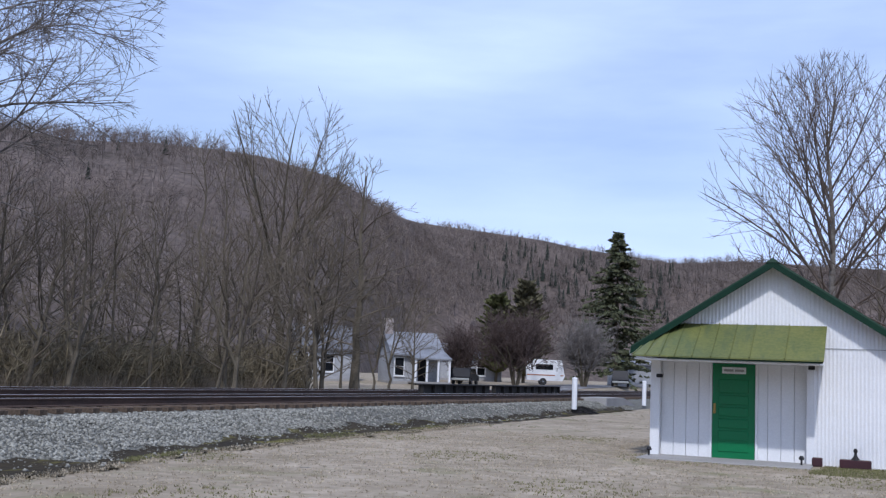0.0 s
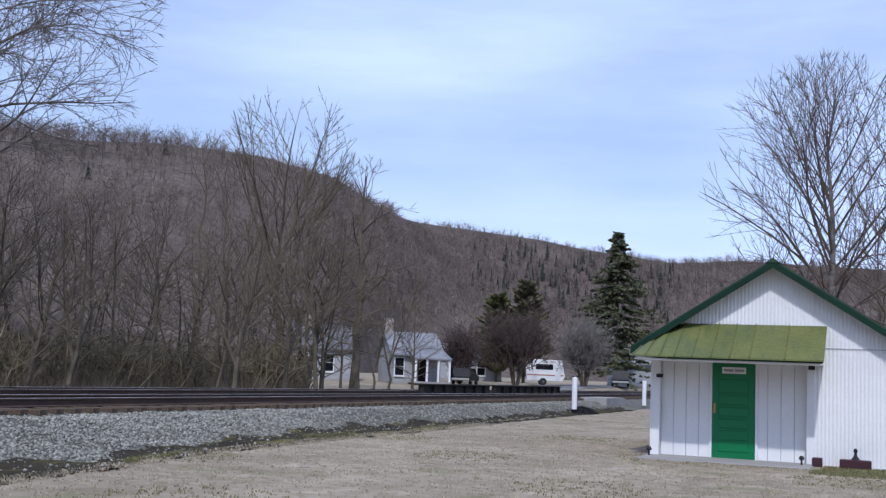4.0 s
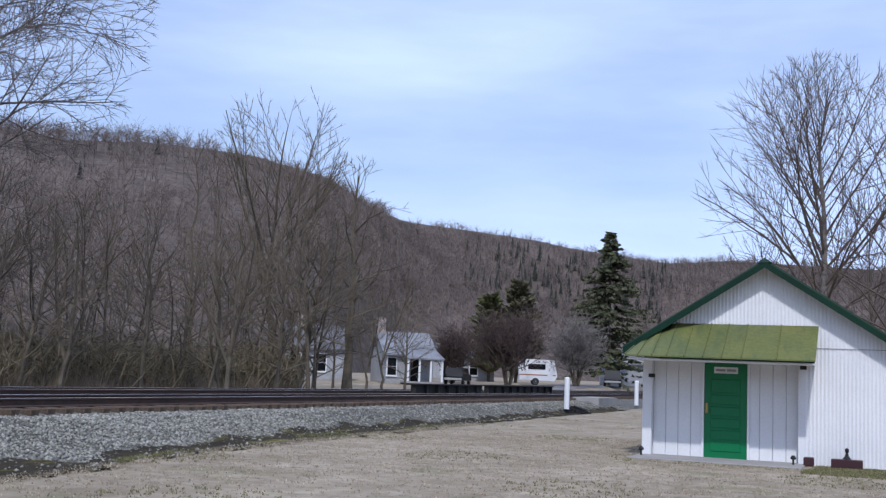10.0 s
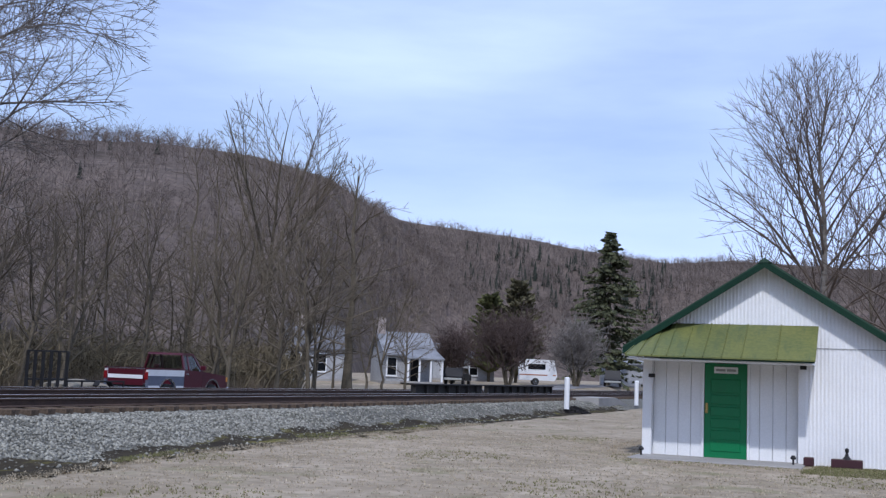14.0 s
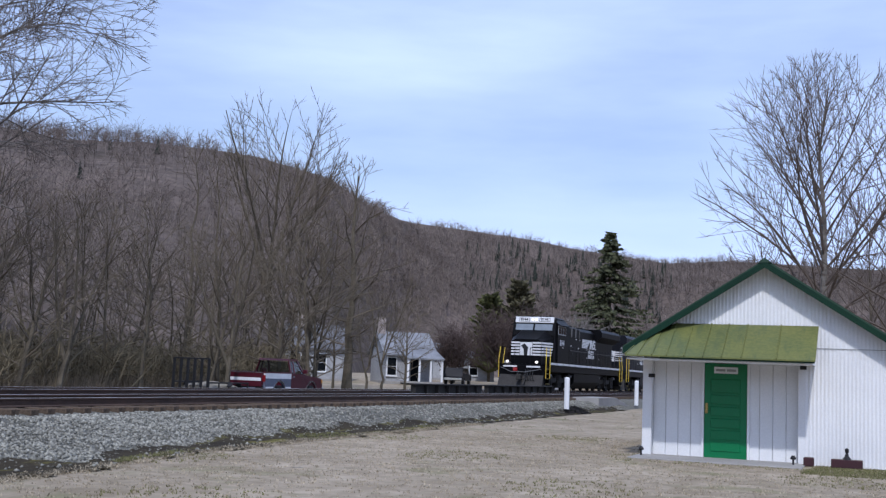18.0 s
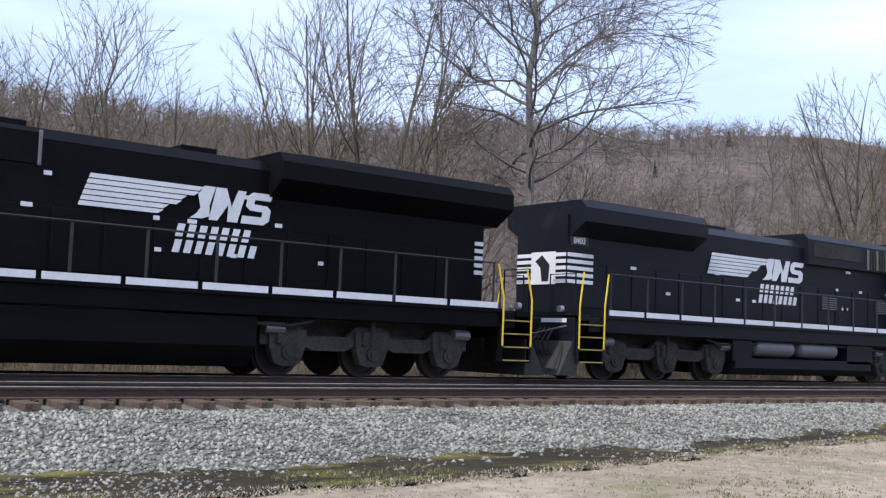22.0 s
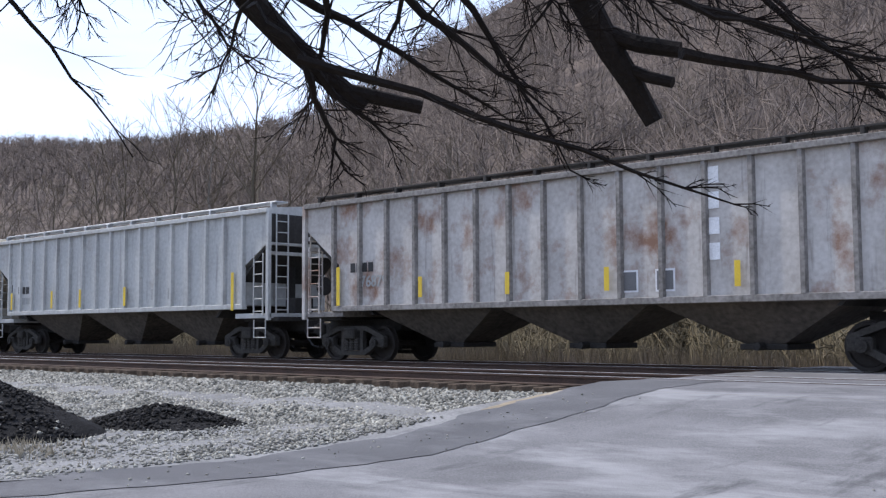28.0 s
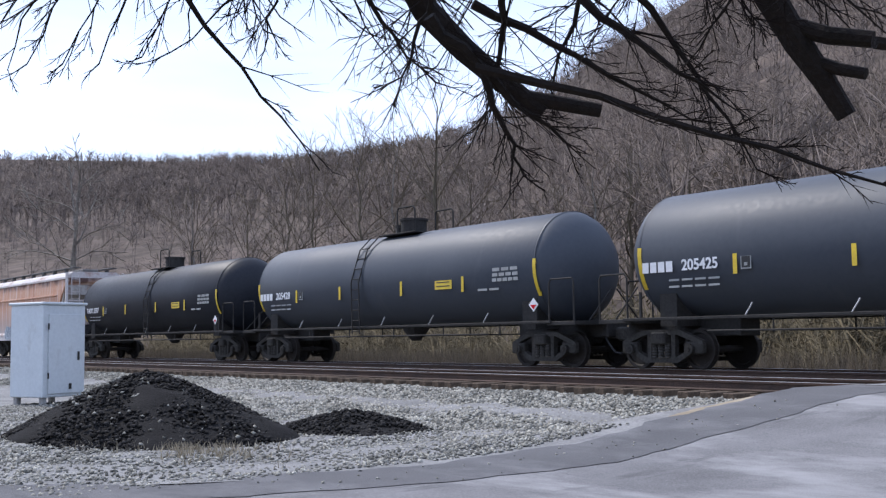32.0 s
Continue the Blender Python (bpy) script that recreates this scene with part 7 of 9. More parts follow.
xy = np.concatenate([lawn_xy(16000, 4, 30, -1, 12), lawn_xy(4000, 30, 60, -4, 13)])
tufts("lawn_grass", xy, 0.021, DRY_GRASS, "short dry tan grass of the lawn", 21, 4)
xy2 = xy[(np.sin(xy[:, 0] * 0.7) * np.sin(xy[:, 1] * 0.9 + 1) > 0.62) | ((xy[:, 0] > 22) & (xy[:, 0] < 24.2) & (xy[:, 1] < 5.2) & (xy[:, 1] > -2))]
xy2 = np.concatenate([xy2, lawn_xy(5000, 21.6, 24.2, -3.2, 1.35)])
tufts("green_grass", xy2, 0.028, GREEN_GRASS, "patches of dull green grass", 22, 3)
xy = field(1500, 4, 30, lambda x: np.interp(x, *LOWER), lambda x: toe(x) - 0.2)
tufts("verge_grass", xy[np.sin(xy[:, 0] * 0.8 + 2) > 0.5], 0.035, GREEN_GRASS, "mossy green tufts beside the ballast", 23, 5, lift=0.04)
xy = field(2400, 3, 34, lambda x: np.interp(x, *LOWER) - 0.15, lambda x: np.interp(x, *LOWER) + 0.32, 1.5)
tufts("verge_grass", xy, 0.035, DRY_GRASS, "dry grass creeping over the edge of the damp strip", 26, 4, zf=surface, lift=0.02, stiff=0.8)
xy = np.stack([nrng.uniform(-3, 2.0, 1800), nrng.uniform(6.6, 10.6, 1800)], 1)
tufts("verge_grass", xy[xy[:, 0] > road_right(xy[:, 1]) + 0.2], 0.07, DRY_GRASS, "thin dry grass on bare earth", 24, 4)


def pile(name, x, y, rx, ry, h, seed, label):
    """A heap of cinders with a lumpy outline."""
    V, F = [], []
    n, m = 44, 16
    z0 = float(ground_z(x, y)) + 0.02
    for i in range(m + 1):
        t = i / m
        for k in range(n):
            a = 2 * math.pi * k / n
            w = 1 + 0.10 * noise.noise((math.cos(a) * 1.6 + seed, math.sin(a) * 1.6, 0.3)) + 0.05 * noise.noise((math.cos(a) * 5, math.sin(a) * 5 + seed, 1))
            px, py = x + rx * t * w * math.cos(a), y + ry * t * w * math.sin(a)
            hz = h * (1 - t ** 1.25) + 0.10 * h * noise.noise((px * 1.4, py * 1.4, seed)) * (1 - t) * 2 + 0.03 * noise.noise((px * 6, py * 6, seed))
            V.append((px, py, z0 + max(0.0, hz) - (0.05 if i == m else 0)))
    for i in range(m):
        for k in range(n):
            a, b = i * n + k, i * n + (k + 1) % n
            F.append((a, a + n, b + n, b))
    ob = raw(name, V, F, CINDER)
    tagged(ob, label, "heap")
    r = np.random.default_rng(seed)
    cnt = int(900 * rx * ry)
    t, a = np.sqrt(r.random(cnt)) * 1.02, r.uniform(0, 6.28, cnt)
    q = np.stack([x + rx * t * np.cos(a), y + ry * t * np.sin(a)], 1)
    stones("loose_lumps", q, z0 + np.maximum(0, h * (1 - t ** 1.25)) + 0.045 * (1 - t), 0.035, CINDER_LUMP, "loose black cinders on the heap", seed + 50)
    return ob


pile("grit_mound", -15.75, 6.46, 2.6, 2.0, 0.90, 1, "black heap of coaly grit on grey gravel")
pile("grit_mound", -14.7, 9.35, 1.4, 1.15, 0.26, 2, "low black heap of coaly grit beside the ballast")
pile("dirt_heap", 50.4, 13.2, 1.6, 0.7, 0.28, 3, "small dark heap at the foot of a white post")
q = np.stack([nrng.uniform(-17.6, -13.2, 260), nrng.uniform(5.2, 8.2, 260)], 1)
dd = np.hypot((q[:, 0] + 15.78) / 2.6, (q[:, 1] - 6.40) / 2.15)
q, dd = q[dd < 0.95], dd[dd < 0.95]
stones("pale_flecks", q, ground_z(-15.78, 6.40) + 0.04 + 0.90 * (1 - dd ** 1.25), 0.03, STONE_PALE, "pale stones strewn over the black heap", 12)
xy = np.stack([nrng.normal(-13.9, 0.9, 420), nrng.normal(6.0, 0.35, 420)], 1)
tufts("heap_grass", xy, 0.12, DRY_GRASS, "dry grass at the foot of the cinder heap", 25, 5)

CABINET = mat("cabinet_pale_steel", (0.60, 0.64, 0.66), 0.5, 0.1, col2=(0.52, 0.56, 0.58), scale=0.8, grain=14, bump=0.03, dirt=((0.30, 0.28, 0.26), (1.0, 1.0, 0.6), 0.63, 0.9))


def signal_cabinet():
    c = empty("signal_cabinet", pose(-25.76, 8.16, -0.70, 0, 0, 112), "pale grey steel equipment cabinet on short legs", "cabinet")
    part("body", Shape().cbox(-0.60, 0.60, -0.55, 0.55, 0.28, 2.36, 0.02), CABINET, c)
    part("roof", Shape().cbox(-0.64, 0.64, -0.59, 0.59, 2.36, 2.42, 0.015), CABINET, c)
    door = part("door", Shape().cbox(-0.46, 0.48, -0.585, -0.555, 0.36, 2.15, 0.008), CABINET, c, "closed steel door")
    part("handle", Shape().cbox(0.34, 0.39, -0.62, -0.588, 1.1, 1.3, 0.008), DARK_STEEL, door)
    part("lock_plate", Shape().cbox(0.10, 0.18, -0.60, -0.588, 0.45, 0.58, 0.004), DARK_STEEL, door)
    for sz in (0.7, 1.8):
        part("hinge", Shape().cyl((-0.47, -0.59, sz), (-0.47, -0.59, sz + 0.14), 0.018, 8), DARK_STEEL, door)
    for sx in (-0.48, 0.48):
        for sy in (-0.43, 0.43):
            part("leg", Shape().cbox(sx - 0.06, sx + 0.06, sy - 0.06, sy + 0.06, -0.1, 0.29, 0.008), CONCRETE, c)


signal_cabinet()

for x in (49.25, 64.9):
    p = empty("marker_post", pose(x, 13.24, -0.45), "white painted marker post beside the track", "post", "white marker posts")
    part("shaft", Shape().tube([(0, 0, -0.1), (0, 0, 1.30)], 0.12, 12), WHITE, p, smooth=True)
    part("cap", Shape().tube([(0, 0, 1.295), (0, 0, 1.33), (0, 0, 1.35)], [0.125, 0.10, 0.03], 12), WHITE, p, smooth=True)

GIRDER = mat("girder_steel", (0.030, 0.027, 0.025), 0.8, 0.2, scale=1, grain=14, bump=0.15)
for k, (a, b) in enumerate(((43.3, 52.3), (52.7, 64.8))):
    g = empty("bridge_girder", pose(0, 18.44, 0), "dark steel plate girder between the tracks", "girder", "bridge girders")
    part("web", Shape().box(a, b, -0.02, 0.02, -0.9, 0.32), GIRDER, g)
    part("flange", Shape().cbox(a, b, -0.2, 0.2, 0.30, 0.36, 0.01), GIRDER, g)
    for j in range(int((b - a) / 1.3) + 1):
        x = a + 0.1 + j * 1.3
        part("stiffener", Shape().prism([(x, -0.9), (x + 0.05, -0.9), (x + 0.05, 0.3), (x, 0.3)], -0.18, -0.02, "y"), GIRDER, g)
abut = part("bridge_abutment", Shape().prism([(57.0, -2.5), (69.5, -2.5), (69.5, -1.3), (61.0, -0.10), (57.0, -0.10)], 13.6, 15.0, "y"), CONCRETE)
tagged(abut, "grey concrete bridge abutment below the track", "abutment", kind="structure")

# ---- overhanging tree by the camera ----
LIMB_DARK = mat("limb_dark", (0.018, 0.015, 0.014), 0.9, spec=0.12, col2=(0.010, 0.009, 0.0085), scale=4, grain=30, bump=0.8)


def overhang():
    """A tree behind the camera whose pruned lower limbs hang over the lane."""
    tr = empty("overhanging_tree", pose(-3.6, -3.2, float(ground_z(-3.6, -3.2)) - 0.1), "dark bare tree with pruned limbs over the lane", "tree")
    inv = tr.matrix_basis.inverted()
    eye = Vector((0, 0, EYE))
    at = lambda d, r: inv @ (eye + Vector(d) * r)
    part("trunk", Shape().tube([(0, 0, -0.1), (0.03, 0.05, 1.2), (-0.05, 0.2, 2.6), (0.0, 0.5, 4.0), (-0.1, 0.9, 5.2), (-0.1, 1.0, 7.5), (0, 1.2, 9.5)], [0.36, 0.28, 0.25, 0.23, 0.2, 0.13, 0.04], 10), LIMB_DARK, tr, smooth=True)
    V, Fc = [], []
    rg = random.Random(31)
    limbs = [([Vector((0, 0.4, 3.6)), Vector((-0.5, 2.6, 4.4)), at((-0.78, 0.53, 0.36), 6.2), at((-0.769, 0.57, 0.29), 6.3), at((-0.756, 0.602, 0.257), 6.35), at((-0.741, 0.632, 0.229), 6.4), at((-0.720, 0.664, 0.200), 6.4)], [0.17, 0.14, 0.115, 0.10, 0.09, 0.08, 0.07]),
             ([at((-0.735, 0.642, 0.216), 6.4), at((-0.70, 0.684, 0.205), 6.4), at((-0.684, 0.700, 0.200), 6.42)], [0.06, 0.055, 0.052]),
             ([Vector((-0.05, 0.7, 4.4)), Vector((0.3, 3.6, 5.0)), at((-0.575, 0.752, 0.36), 6.4), at((-0.56, 0.776, 0.29), 6.5), at((-0.548, 0.80, 0.246), 6.5), at((-0.536, 0.816, 0.216), 6.5), at((-0.525, 0.832, 0.183), 6.5)], [0.16, 0.13, 0.115, 0.11, 0.10, 0.085, 0.072]),
             ([at((-0.543, 0.808, 0.232), 6.5), at((-0.524, 0.822, 0.222), 6.45), at((-0.506, 0.834, 0.216), 6.4)], [0.05, 0.045, 0.042]),
             ([at((-0.552, 0.795, 0.262), 6.5), at((-0.526, 0.813, 0.25), 6.45), at((-0.497, 0.832, 0.243), 6.4)], [0.07, 0.065, 0.06])]
    for k, (pts, rad) in enumerate(limbs):
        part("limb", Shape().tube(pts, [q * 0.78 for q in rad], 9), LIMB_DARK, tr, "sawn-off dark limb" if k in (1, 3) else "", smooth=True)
    thin = [((-0.768, 0.575, 0.285), (-0.745, 0.629, 0.224), (-0.712, 0.681, 0.175), 0.034), ((-0.745, 0.614, 0.235), (-0.744, 0.645, 0.175), (-0.742, 0.654, 0.148), 0.022),
            ((-0.742, 0.60, 0.295), (-0.69, 0.672, 0.25), (-0.628, 0.755, 0.189), 0.030), ((-0.748, 0.612, 0.243), (-0.606, 0.778, 0.170), (-0.471, 0.875, 0.112), 0.027),
            ((-0.70, 0.63, 0.33), (-0.655, 0.70, 0.265), (-0.60, 0.77, 0.20), 0.032), ((-0.645, 0.70, 0.30), (-0.62, 0.75, 0.235), (-0.588, 0.795, 0.146), 0.022),
            ((-0.88, 0.38, 0.31), (-0.868, 0.433, 0.245), (-0.848, 0.508, 0.152), 0.017), ((-0.497, 0.832, 0.243), (-0.415, 0.883, 0.219), (-0.33, 0.925, 0.19), 0.034),
            ((-0.53, 0.79, 0.31), (-0.43, 0.865, 0.245), (-0.30, 0.93, 0.205), 0.03), ((-0.44, 0.86, 0.30), (-0.40, 0.88, 0.25), (-0.36, 0.91, 0.205), 0.018),
            ((-0.74, 0.58, 0.34), (-0.77, 0.56, 0.27), (-0.79, 0.555, 0.22), 0.02), ((-0.72, 0.62, 0.31), (-0.73, 0.63, 0.25), (-0.755, 0.62, 0.19), 0.022),
            ((-0.66, 0.68, 0.32), (-0.70, 0.66, 0.26), (-0.715, 0.67, 0.21), 0.02), ((-0.80, 0.50, 0.34), (-0.79, 0.53, 0.28), (-0.77, 0.58, 0.225), 0.02),
            ((-0.42, 0.85, 0.33), (-0.33, 0.91, 0.27), (-0.24, 0.945, 0.235), 0.028), ((-0.44, 0.85, 0.30), (-0.38, 0.90, 0.22), (-0.315, 0.935, 0.152), 0.02), ((-0.60, 0.74, 0.33), (-0.50, 0.82, 0.28), (-0.38, 0.895, 0.24), 0.03)]
    ray = lambda az, el: (math.sin(radians(az)) * math.cos(radians(el)), math.cos(radians(az)) * math.cos(radians(el)), math.sin(radians(el)))
    for k in range(34):
        az = rg.uniform(-70, -41) if k < 24 else rg.uniform(-41, -26)
        turn = rg.uniform(-7, 9)
        e0, e2 = rg.uniform(18.5, 23), rg.uniform(13.4, 16.6)
        thin.append((ray(az, e0), ray(az + turn * 0.4, (e0 + e2) / 2 + 1.2), ray(az + turn, e2), rg.uniform(0.011, 0.019)))
    for a, b, c, r in thin:
        d0 = 6.0 + rg.uniform(-0.6, 0.8)
        pa, pb, pc = at(a, d0), at(b, d0 + 0.1), at(c, d0 + 0.15)
        pts = []
        for k in range(9):
            t = k / 8
            p = pa * (1 - t) ** 2 + pb * (2 * t * (1 - t)) + pc * t * t
            pts.append(p + Vector((rg.uniform(-1, 1), rg.uniform(-1, 1), rg.uniform(-1, 1))) * 0.02)
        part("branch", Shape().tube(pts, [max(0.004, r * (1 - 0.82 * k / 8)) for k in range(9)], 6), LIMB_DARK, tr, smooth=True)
        for k in range(2, 9):
            for j in range(3 if r > 0.018 else 1):
                if rg.random() < 0.2:
                    continue
                d = (pts[k] - pts[k - 1]).normalized() + Vector((rg.uniform(-1, 1), rg.uniform(-1, 1), rg.uniform(-0.35, 0.8))) * 0.65
                twig_cloud(rg, V, Fc, pts[k], d, rg.uniform(0.16, 0.52) * (1.15 - 0.08 * k), 0.0055, 2 if rg.random() < 0.45 else 1, -0.1, 0.6, 0.0, 0.0026, 3)
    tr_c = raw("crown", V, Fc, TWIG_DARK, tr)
    # the upper crown, above the view
    V2, F2 = [], []
    for k in range(16):
        a = rg.uniform(0, 6.28)
        twig_cloud(rg, V2, F2, (0, 1.0, rg.uniform(5.5, 9)), (math.cos(a), math.sin(a), 0.8), rg.uniform(2.0, 3.6), 0.06, 3, 0.5, 0.9)
    raw("upper_crown", V2, F2, TWIG_DARK, tr)


overhang()


# ---- trees along the far side ----
TWIG_SYC = mat("twig_sycamore", (0.20, 0.178, 0.160), 0.9, col2=(0.105, 0.090, 0.080), scale=1, grain=8, bump=0)
TWIG_WARM = mat("twig_warm", (0.15, 0.12, 0.10), 0.95, scale=1, grain=8, bump=0)
crown_tree(101, 43.0, 46, 23.5, 0.29, "tall pale-barked sycamore, leafless, beside the track", 7.4, base=0.34, limbs=40, tilt=(1.25, 0.7), levels=3, gap=(0.21, 0.34, 0.52), kink=0.24, droop=0.45, rise=0.10, fine=0.00022, bark=BARK_PALE, twig=TWIG_SYC, lean=(0.03, 0.0))
crown_tree(102, 35.2, 45, 18.8, 0.24, "leafless tree with several upright stems", 5.0, base=0.28, stems=4, fork=0.20, splay=0.30, limbs=44, tilt=(0.75, 0.4), gap=(0.30, 0.45), fine=0.0002, rise=0.25)
crown_tree(103, 32.0, 47, 17.0, 0.2, "leafless tree with several upright stems", 4.6, base=0.28, stems=3, fork=0.22, splay=0.32, limbs=36, tilt=(0.75, 0.4), gap=(0.30, 0.45), fine=0.0002, rise=0.25)
for k, (az, r, h, w) in enumerate(((29.0, 46, 12.0, 3.0), (26.5, 44, 11.6, 3.2), (21.4, 42, 14.2, 4.2), (18.6, 43, 13.2, 3.8), (15.8, 42, 11.8, 3.2), (24.2, 43, 12.8, 3.4), (13.2, 44, 9.4, 2.8), (10, 43, 8.8, 2.6), (38.2, 44, 12.5, 3.4), (33, 41, 8.0, 2.2), (40.5, 43, 9.0, 2.6), (45.5, 50, 10.5, 3.2))):
    crown_tree(110 + k, az, r, h, 0.14, "slender leafless tree at the wood's edge", w, base=0.25, stems=1 + 2 * (k % 2), fork=0.3, splay=0.45, limbs=36, tilt=(0.95, 0.4), gap=(0.32, 0.48), fine=0.0002, rise=0.2, group="trees at the wood's edge")
wrng = random.Random(77)
for k in range(34):
    az = 44.5 + 18.0 * (k + wrng.random() * 0.8) / 34
    r = wrng.uniform(42, 64) * (1 + 0.012 * (az - 46))
    h = r * wrng.uniform(0.115, 0.170) + 0.8
    crown_tree(140 + k, az, r, h, wrng.uniform(0.08, 0.15), "leafless roadside tree with fine grey twigs", h * wrng.uniform(0.26, 0.38), base=wrng.uniform(0.12, 0.3), stems=1 + 2 * (k % 3 == 0), fork=0.25, splay=0.5, limbs=20, tilt=(1.1, 0.45), gap=(0.48, 0.72), kink=0.2, fine=0.00023, lean=(wrng.uniform(-.2, .2), wrng.uniform(-.12, .12)), rise=0.15, group="roadside trees")
crown_tree(170, 59.6, 74, 21.6, 0.30, "tall leafless tree with rising limbs and a domed crown", 4.5, base=0.36, stems=5, fork=0.34, splay=0.46, limbs=60, tilt=(0.8, 0.45), gap=(0.36, 0.55), fine=0.0002, rise=0.2, name="tall_tree")
crown_tree(171, 63.6, 72, 15.6, 0.34, "leafless oak with crooked spreading limbs", 4.8, base=0.18, stems=1, limbs=26, tilt=(1.45, 0.6), levels=3, gap=(0.4, 0.6, 0.9), kink=0.26, fine=0.0002, rise=0.1, name="oak_tree")
crown_tree(172, 61.0, 66, 11.0, 0.26, "leaning leafless tree with crooked limbs", 4.2, base=0.2, limbs=20, tilt=(1.3, 0.6), kink=0.26, fine=0.0002, lean=(0.18, -0.1), name="leaning_tree")
for k, (az, h) in enumerate(((55.4, 21.0), (56.6, 20.6))):
    crown_tree(173 + k, az, 95, h, 0.2, "slender leafless tree rising over the woods", 2.0, base=0.7, limbs=14, tilt=(0.8, 0.4), fine=0.0002)
for k, (az, r, h) in enumerate(((61.9, 64, 9.5), (65.4, 72, 8.5), (62.9, 84, 8.4), (64.6, 82, 7.6), (66.6, 84, 6.8), (60.6, 70, 8.0))):
    crown_tree(176 + k, az, r, h, 0.11, "slender leafless tree before the white houses", h * 0.36, base=0.15, stems=1 + 2 * (k % 2), fork=0.25, splay=0.5, limbs=26, tilt=(1.1, 0.45), gap=(0.36, 0.55), kink=0.2, fine=0.0002, group="trees before the houses")
# beyond the shed
crown_tree(180, 87.4, 52, 16.7, 0.22, "leafless tree with a rounded crown behind the shed", 5.6, base=0.30, limbs=40, tilt=(0.85, 0.4), levels=3, gap=(0.36, 0.5, 0.72), kink=0.11, fine=0.00017, rise=0.2, bark=BARK_PALE, twig=TWIG_WARM)
for k, (az, r, h) in enumerate(((91.0, 50, 15.0), (94, 60, 13), (84.4, 75, 9.5), (82.5, 85, 8.5), (89.6, 70, 13.5), (97, 48, 14), (86, 90, 10.5))):
    crown_tree(182 + k, az, r, h, 0.15, "leafless tree behind the shed", h * 0.33, base=0.25, limbs=30, stems=1 + 2 * (k % 2), tilt=(0.9, 0.4), fine=0.00018, rise=0.2, twig=TWIG_WARM, group="trees behind the shed")
crown_tree(191, 84.6, 58, 9.6, 0.16, "spreading leafless tree behind the shed", 3.8, base=0.3, limbs=30, tilt=(1.2, 0.5), fine=0.00018, twig=TWIG_WARM)
# towards the west
crown_tree(200, -71.2, 100, 19.5, 0.42, "old pale sycamore with broken bare limbs", 6.0, base=0.25, stems=2, fork=0.35, limbs=16, tilt=(1.2, 0.6), gap=(0.9, 1.1), kink=0.28, bark=BARK_PALE, twig=BARK_PALE, fine=0.0003, name="old_sycamore")
for k in range(18):
    az = -66 + 36 * (k + wrng.random() * 0.7) / 18
    r = wrng.uniform(52, 66) if az > -58 else wrng.uniform(70, 90)
    h = wrng.uniform(10, 14) * (1.1 if az < -50 else 0.8)
    crown_tree(205 + k, az, r, h, wrng.uniform(0.11, 0.18), "leafless grey tree at the foot of the hill", h * 0.3, base=0.25, limbs=22, tilt=(1.0, 0.4), gap=(0.5, 0.72), kink=0.18, fine=0.0002, rise=0.18, bark=BARK_PALE if k % 5 == 0 else BARK, group="trees at the hill's foot")


# ---- brush and dead weeds behind the track ----
def bush(rng, h, n=18):
    V, Fc = [], []
    for k in range(n):
        a, t = rng.uniform(0, 6.28), rng.uniform(0.1, 0.75)
        b0 = (rng.uniform(-.25, .25) * h, rng.uniform(-.25, .25) * h, 0)
        ln = h * rng.uniform(0.6, 1.1)
        p1 = (b0[0] + ln * math.sin(t) * math.cos(a), b0[1] + ln * math.sin(t) * math.sin(a), ln * math.cos(t))
        for q0, q1, r in ((b0, p1, 0.02), *[(tuple(b0[c] + (p1[c] - b0[c]) * s for c in range(3)), tuple(b0[c] + (p1[c] - b0[c]) * s + rng.uniform(-.3, .3) * h * (1 if c < 2 else 0.6) + (0.15 * h if c == 2 else 0) for c in range(3)), 0.011) for s in (0.45, 0.65, 0.85)]):
            v, f = needle(q0, q1, r)
            Fc.extend([tuple(i + len(V) for i in g) for g in f])
            V.extend(v)
    return np.array(V), np.array(Fc)


BUSHES = [bush(wrng, 1.0) for _ in range(6)]
BRUSH = mat("brush_twigs", (0.165, 0.138, 0.09), 0.95, col2=(0.09, 0.075, 0.0495), scale=0.2, grain=2, island=0.4, bump=0)
pl = []
for k in range(1150):
    x = wrng.uniform(-75, 64)
    y = (26.5 if x < 16 else 31.0) + wrng.random() ** 1.4 * 13
    if 61.0 < math.degrees(math.atan2(x, y)) < 69:
        continue
    pl.append((x, y, float(ground_z(x, y)) - 0.05, wrng.uniform(0, 6.28), wrng.uniform(1.0, 3.6) * (0.6 if y < 29 else 1.0)))
tagged(scatter("brushwood", BUSHES, pl, BRUSH), "tangled leafless brush below the trees", "brush", kind="stuff")
xy = np.stack([nrng.uniform(-70, 18, 15000), 24.2 + nrng.random(15000) ** 1.5 * 6], 1)
tufts("dead_weeds", xy, 0.75, WEED, "tall dead grey-brown weeds beside the track", 41, 4, stiff=0.22)
xy = np.stack([nrng.uniform(18, 62, 9000), 30.2 + nrng.random(9000) ** 1.4 * 5], 1)
xy = xy[np.degrees(np.arctan2(xy[:, 0], xy[:, 1])) < 60.5]
tufts("dead_weeds", xy, 0.9, WEED, "tall dead tan weeds along the far road", 42, 4, stiff=0.25)
woods_floor = grid("woodland_floor", np.arange(-90, 64, 3.0), np.array([25.2, 27, 29.6, 33, 38, 44, 52, 60]), lambda x, y: np.where((x > 12) & (y < 30), -1.2, ground_z(x, y) + 0.03), LITTER)
tagged(woods_floor, "brown leaf-strewn ground below the trees", "ground", kind="structure")

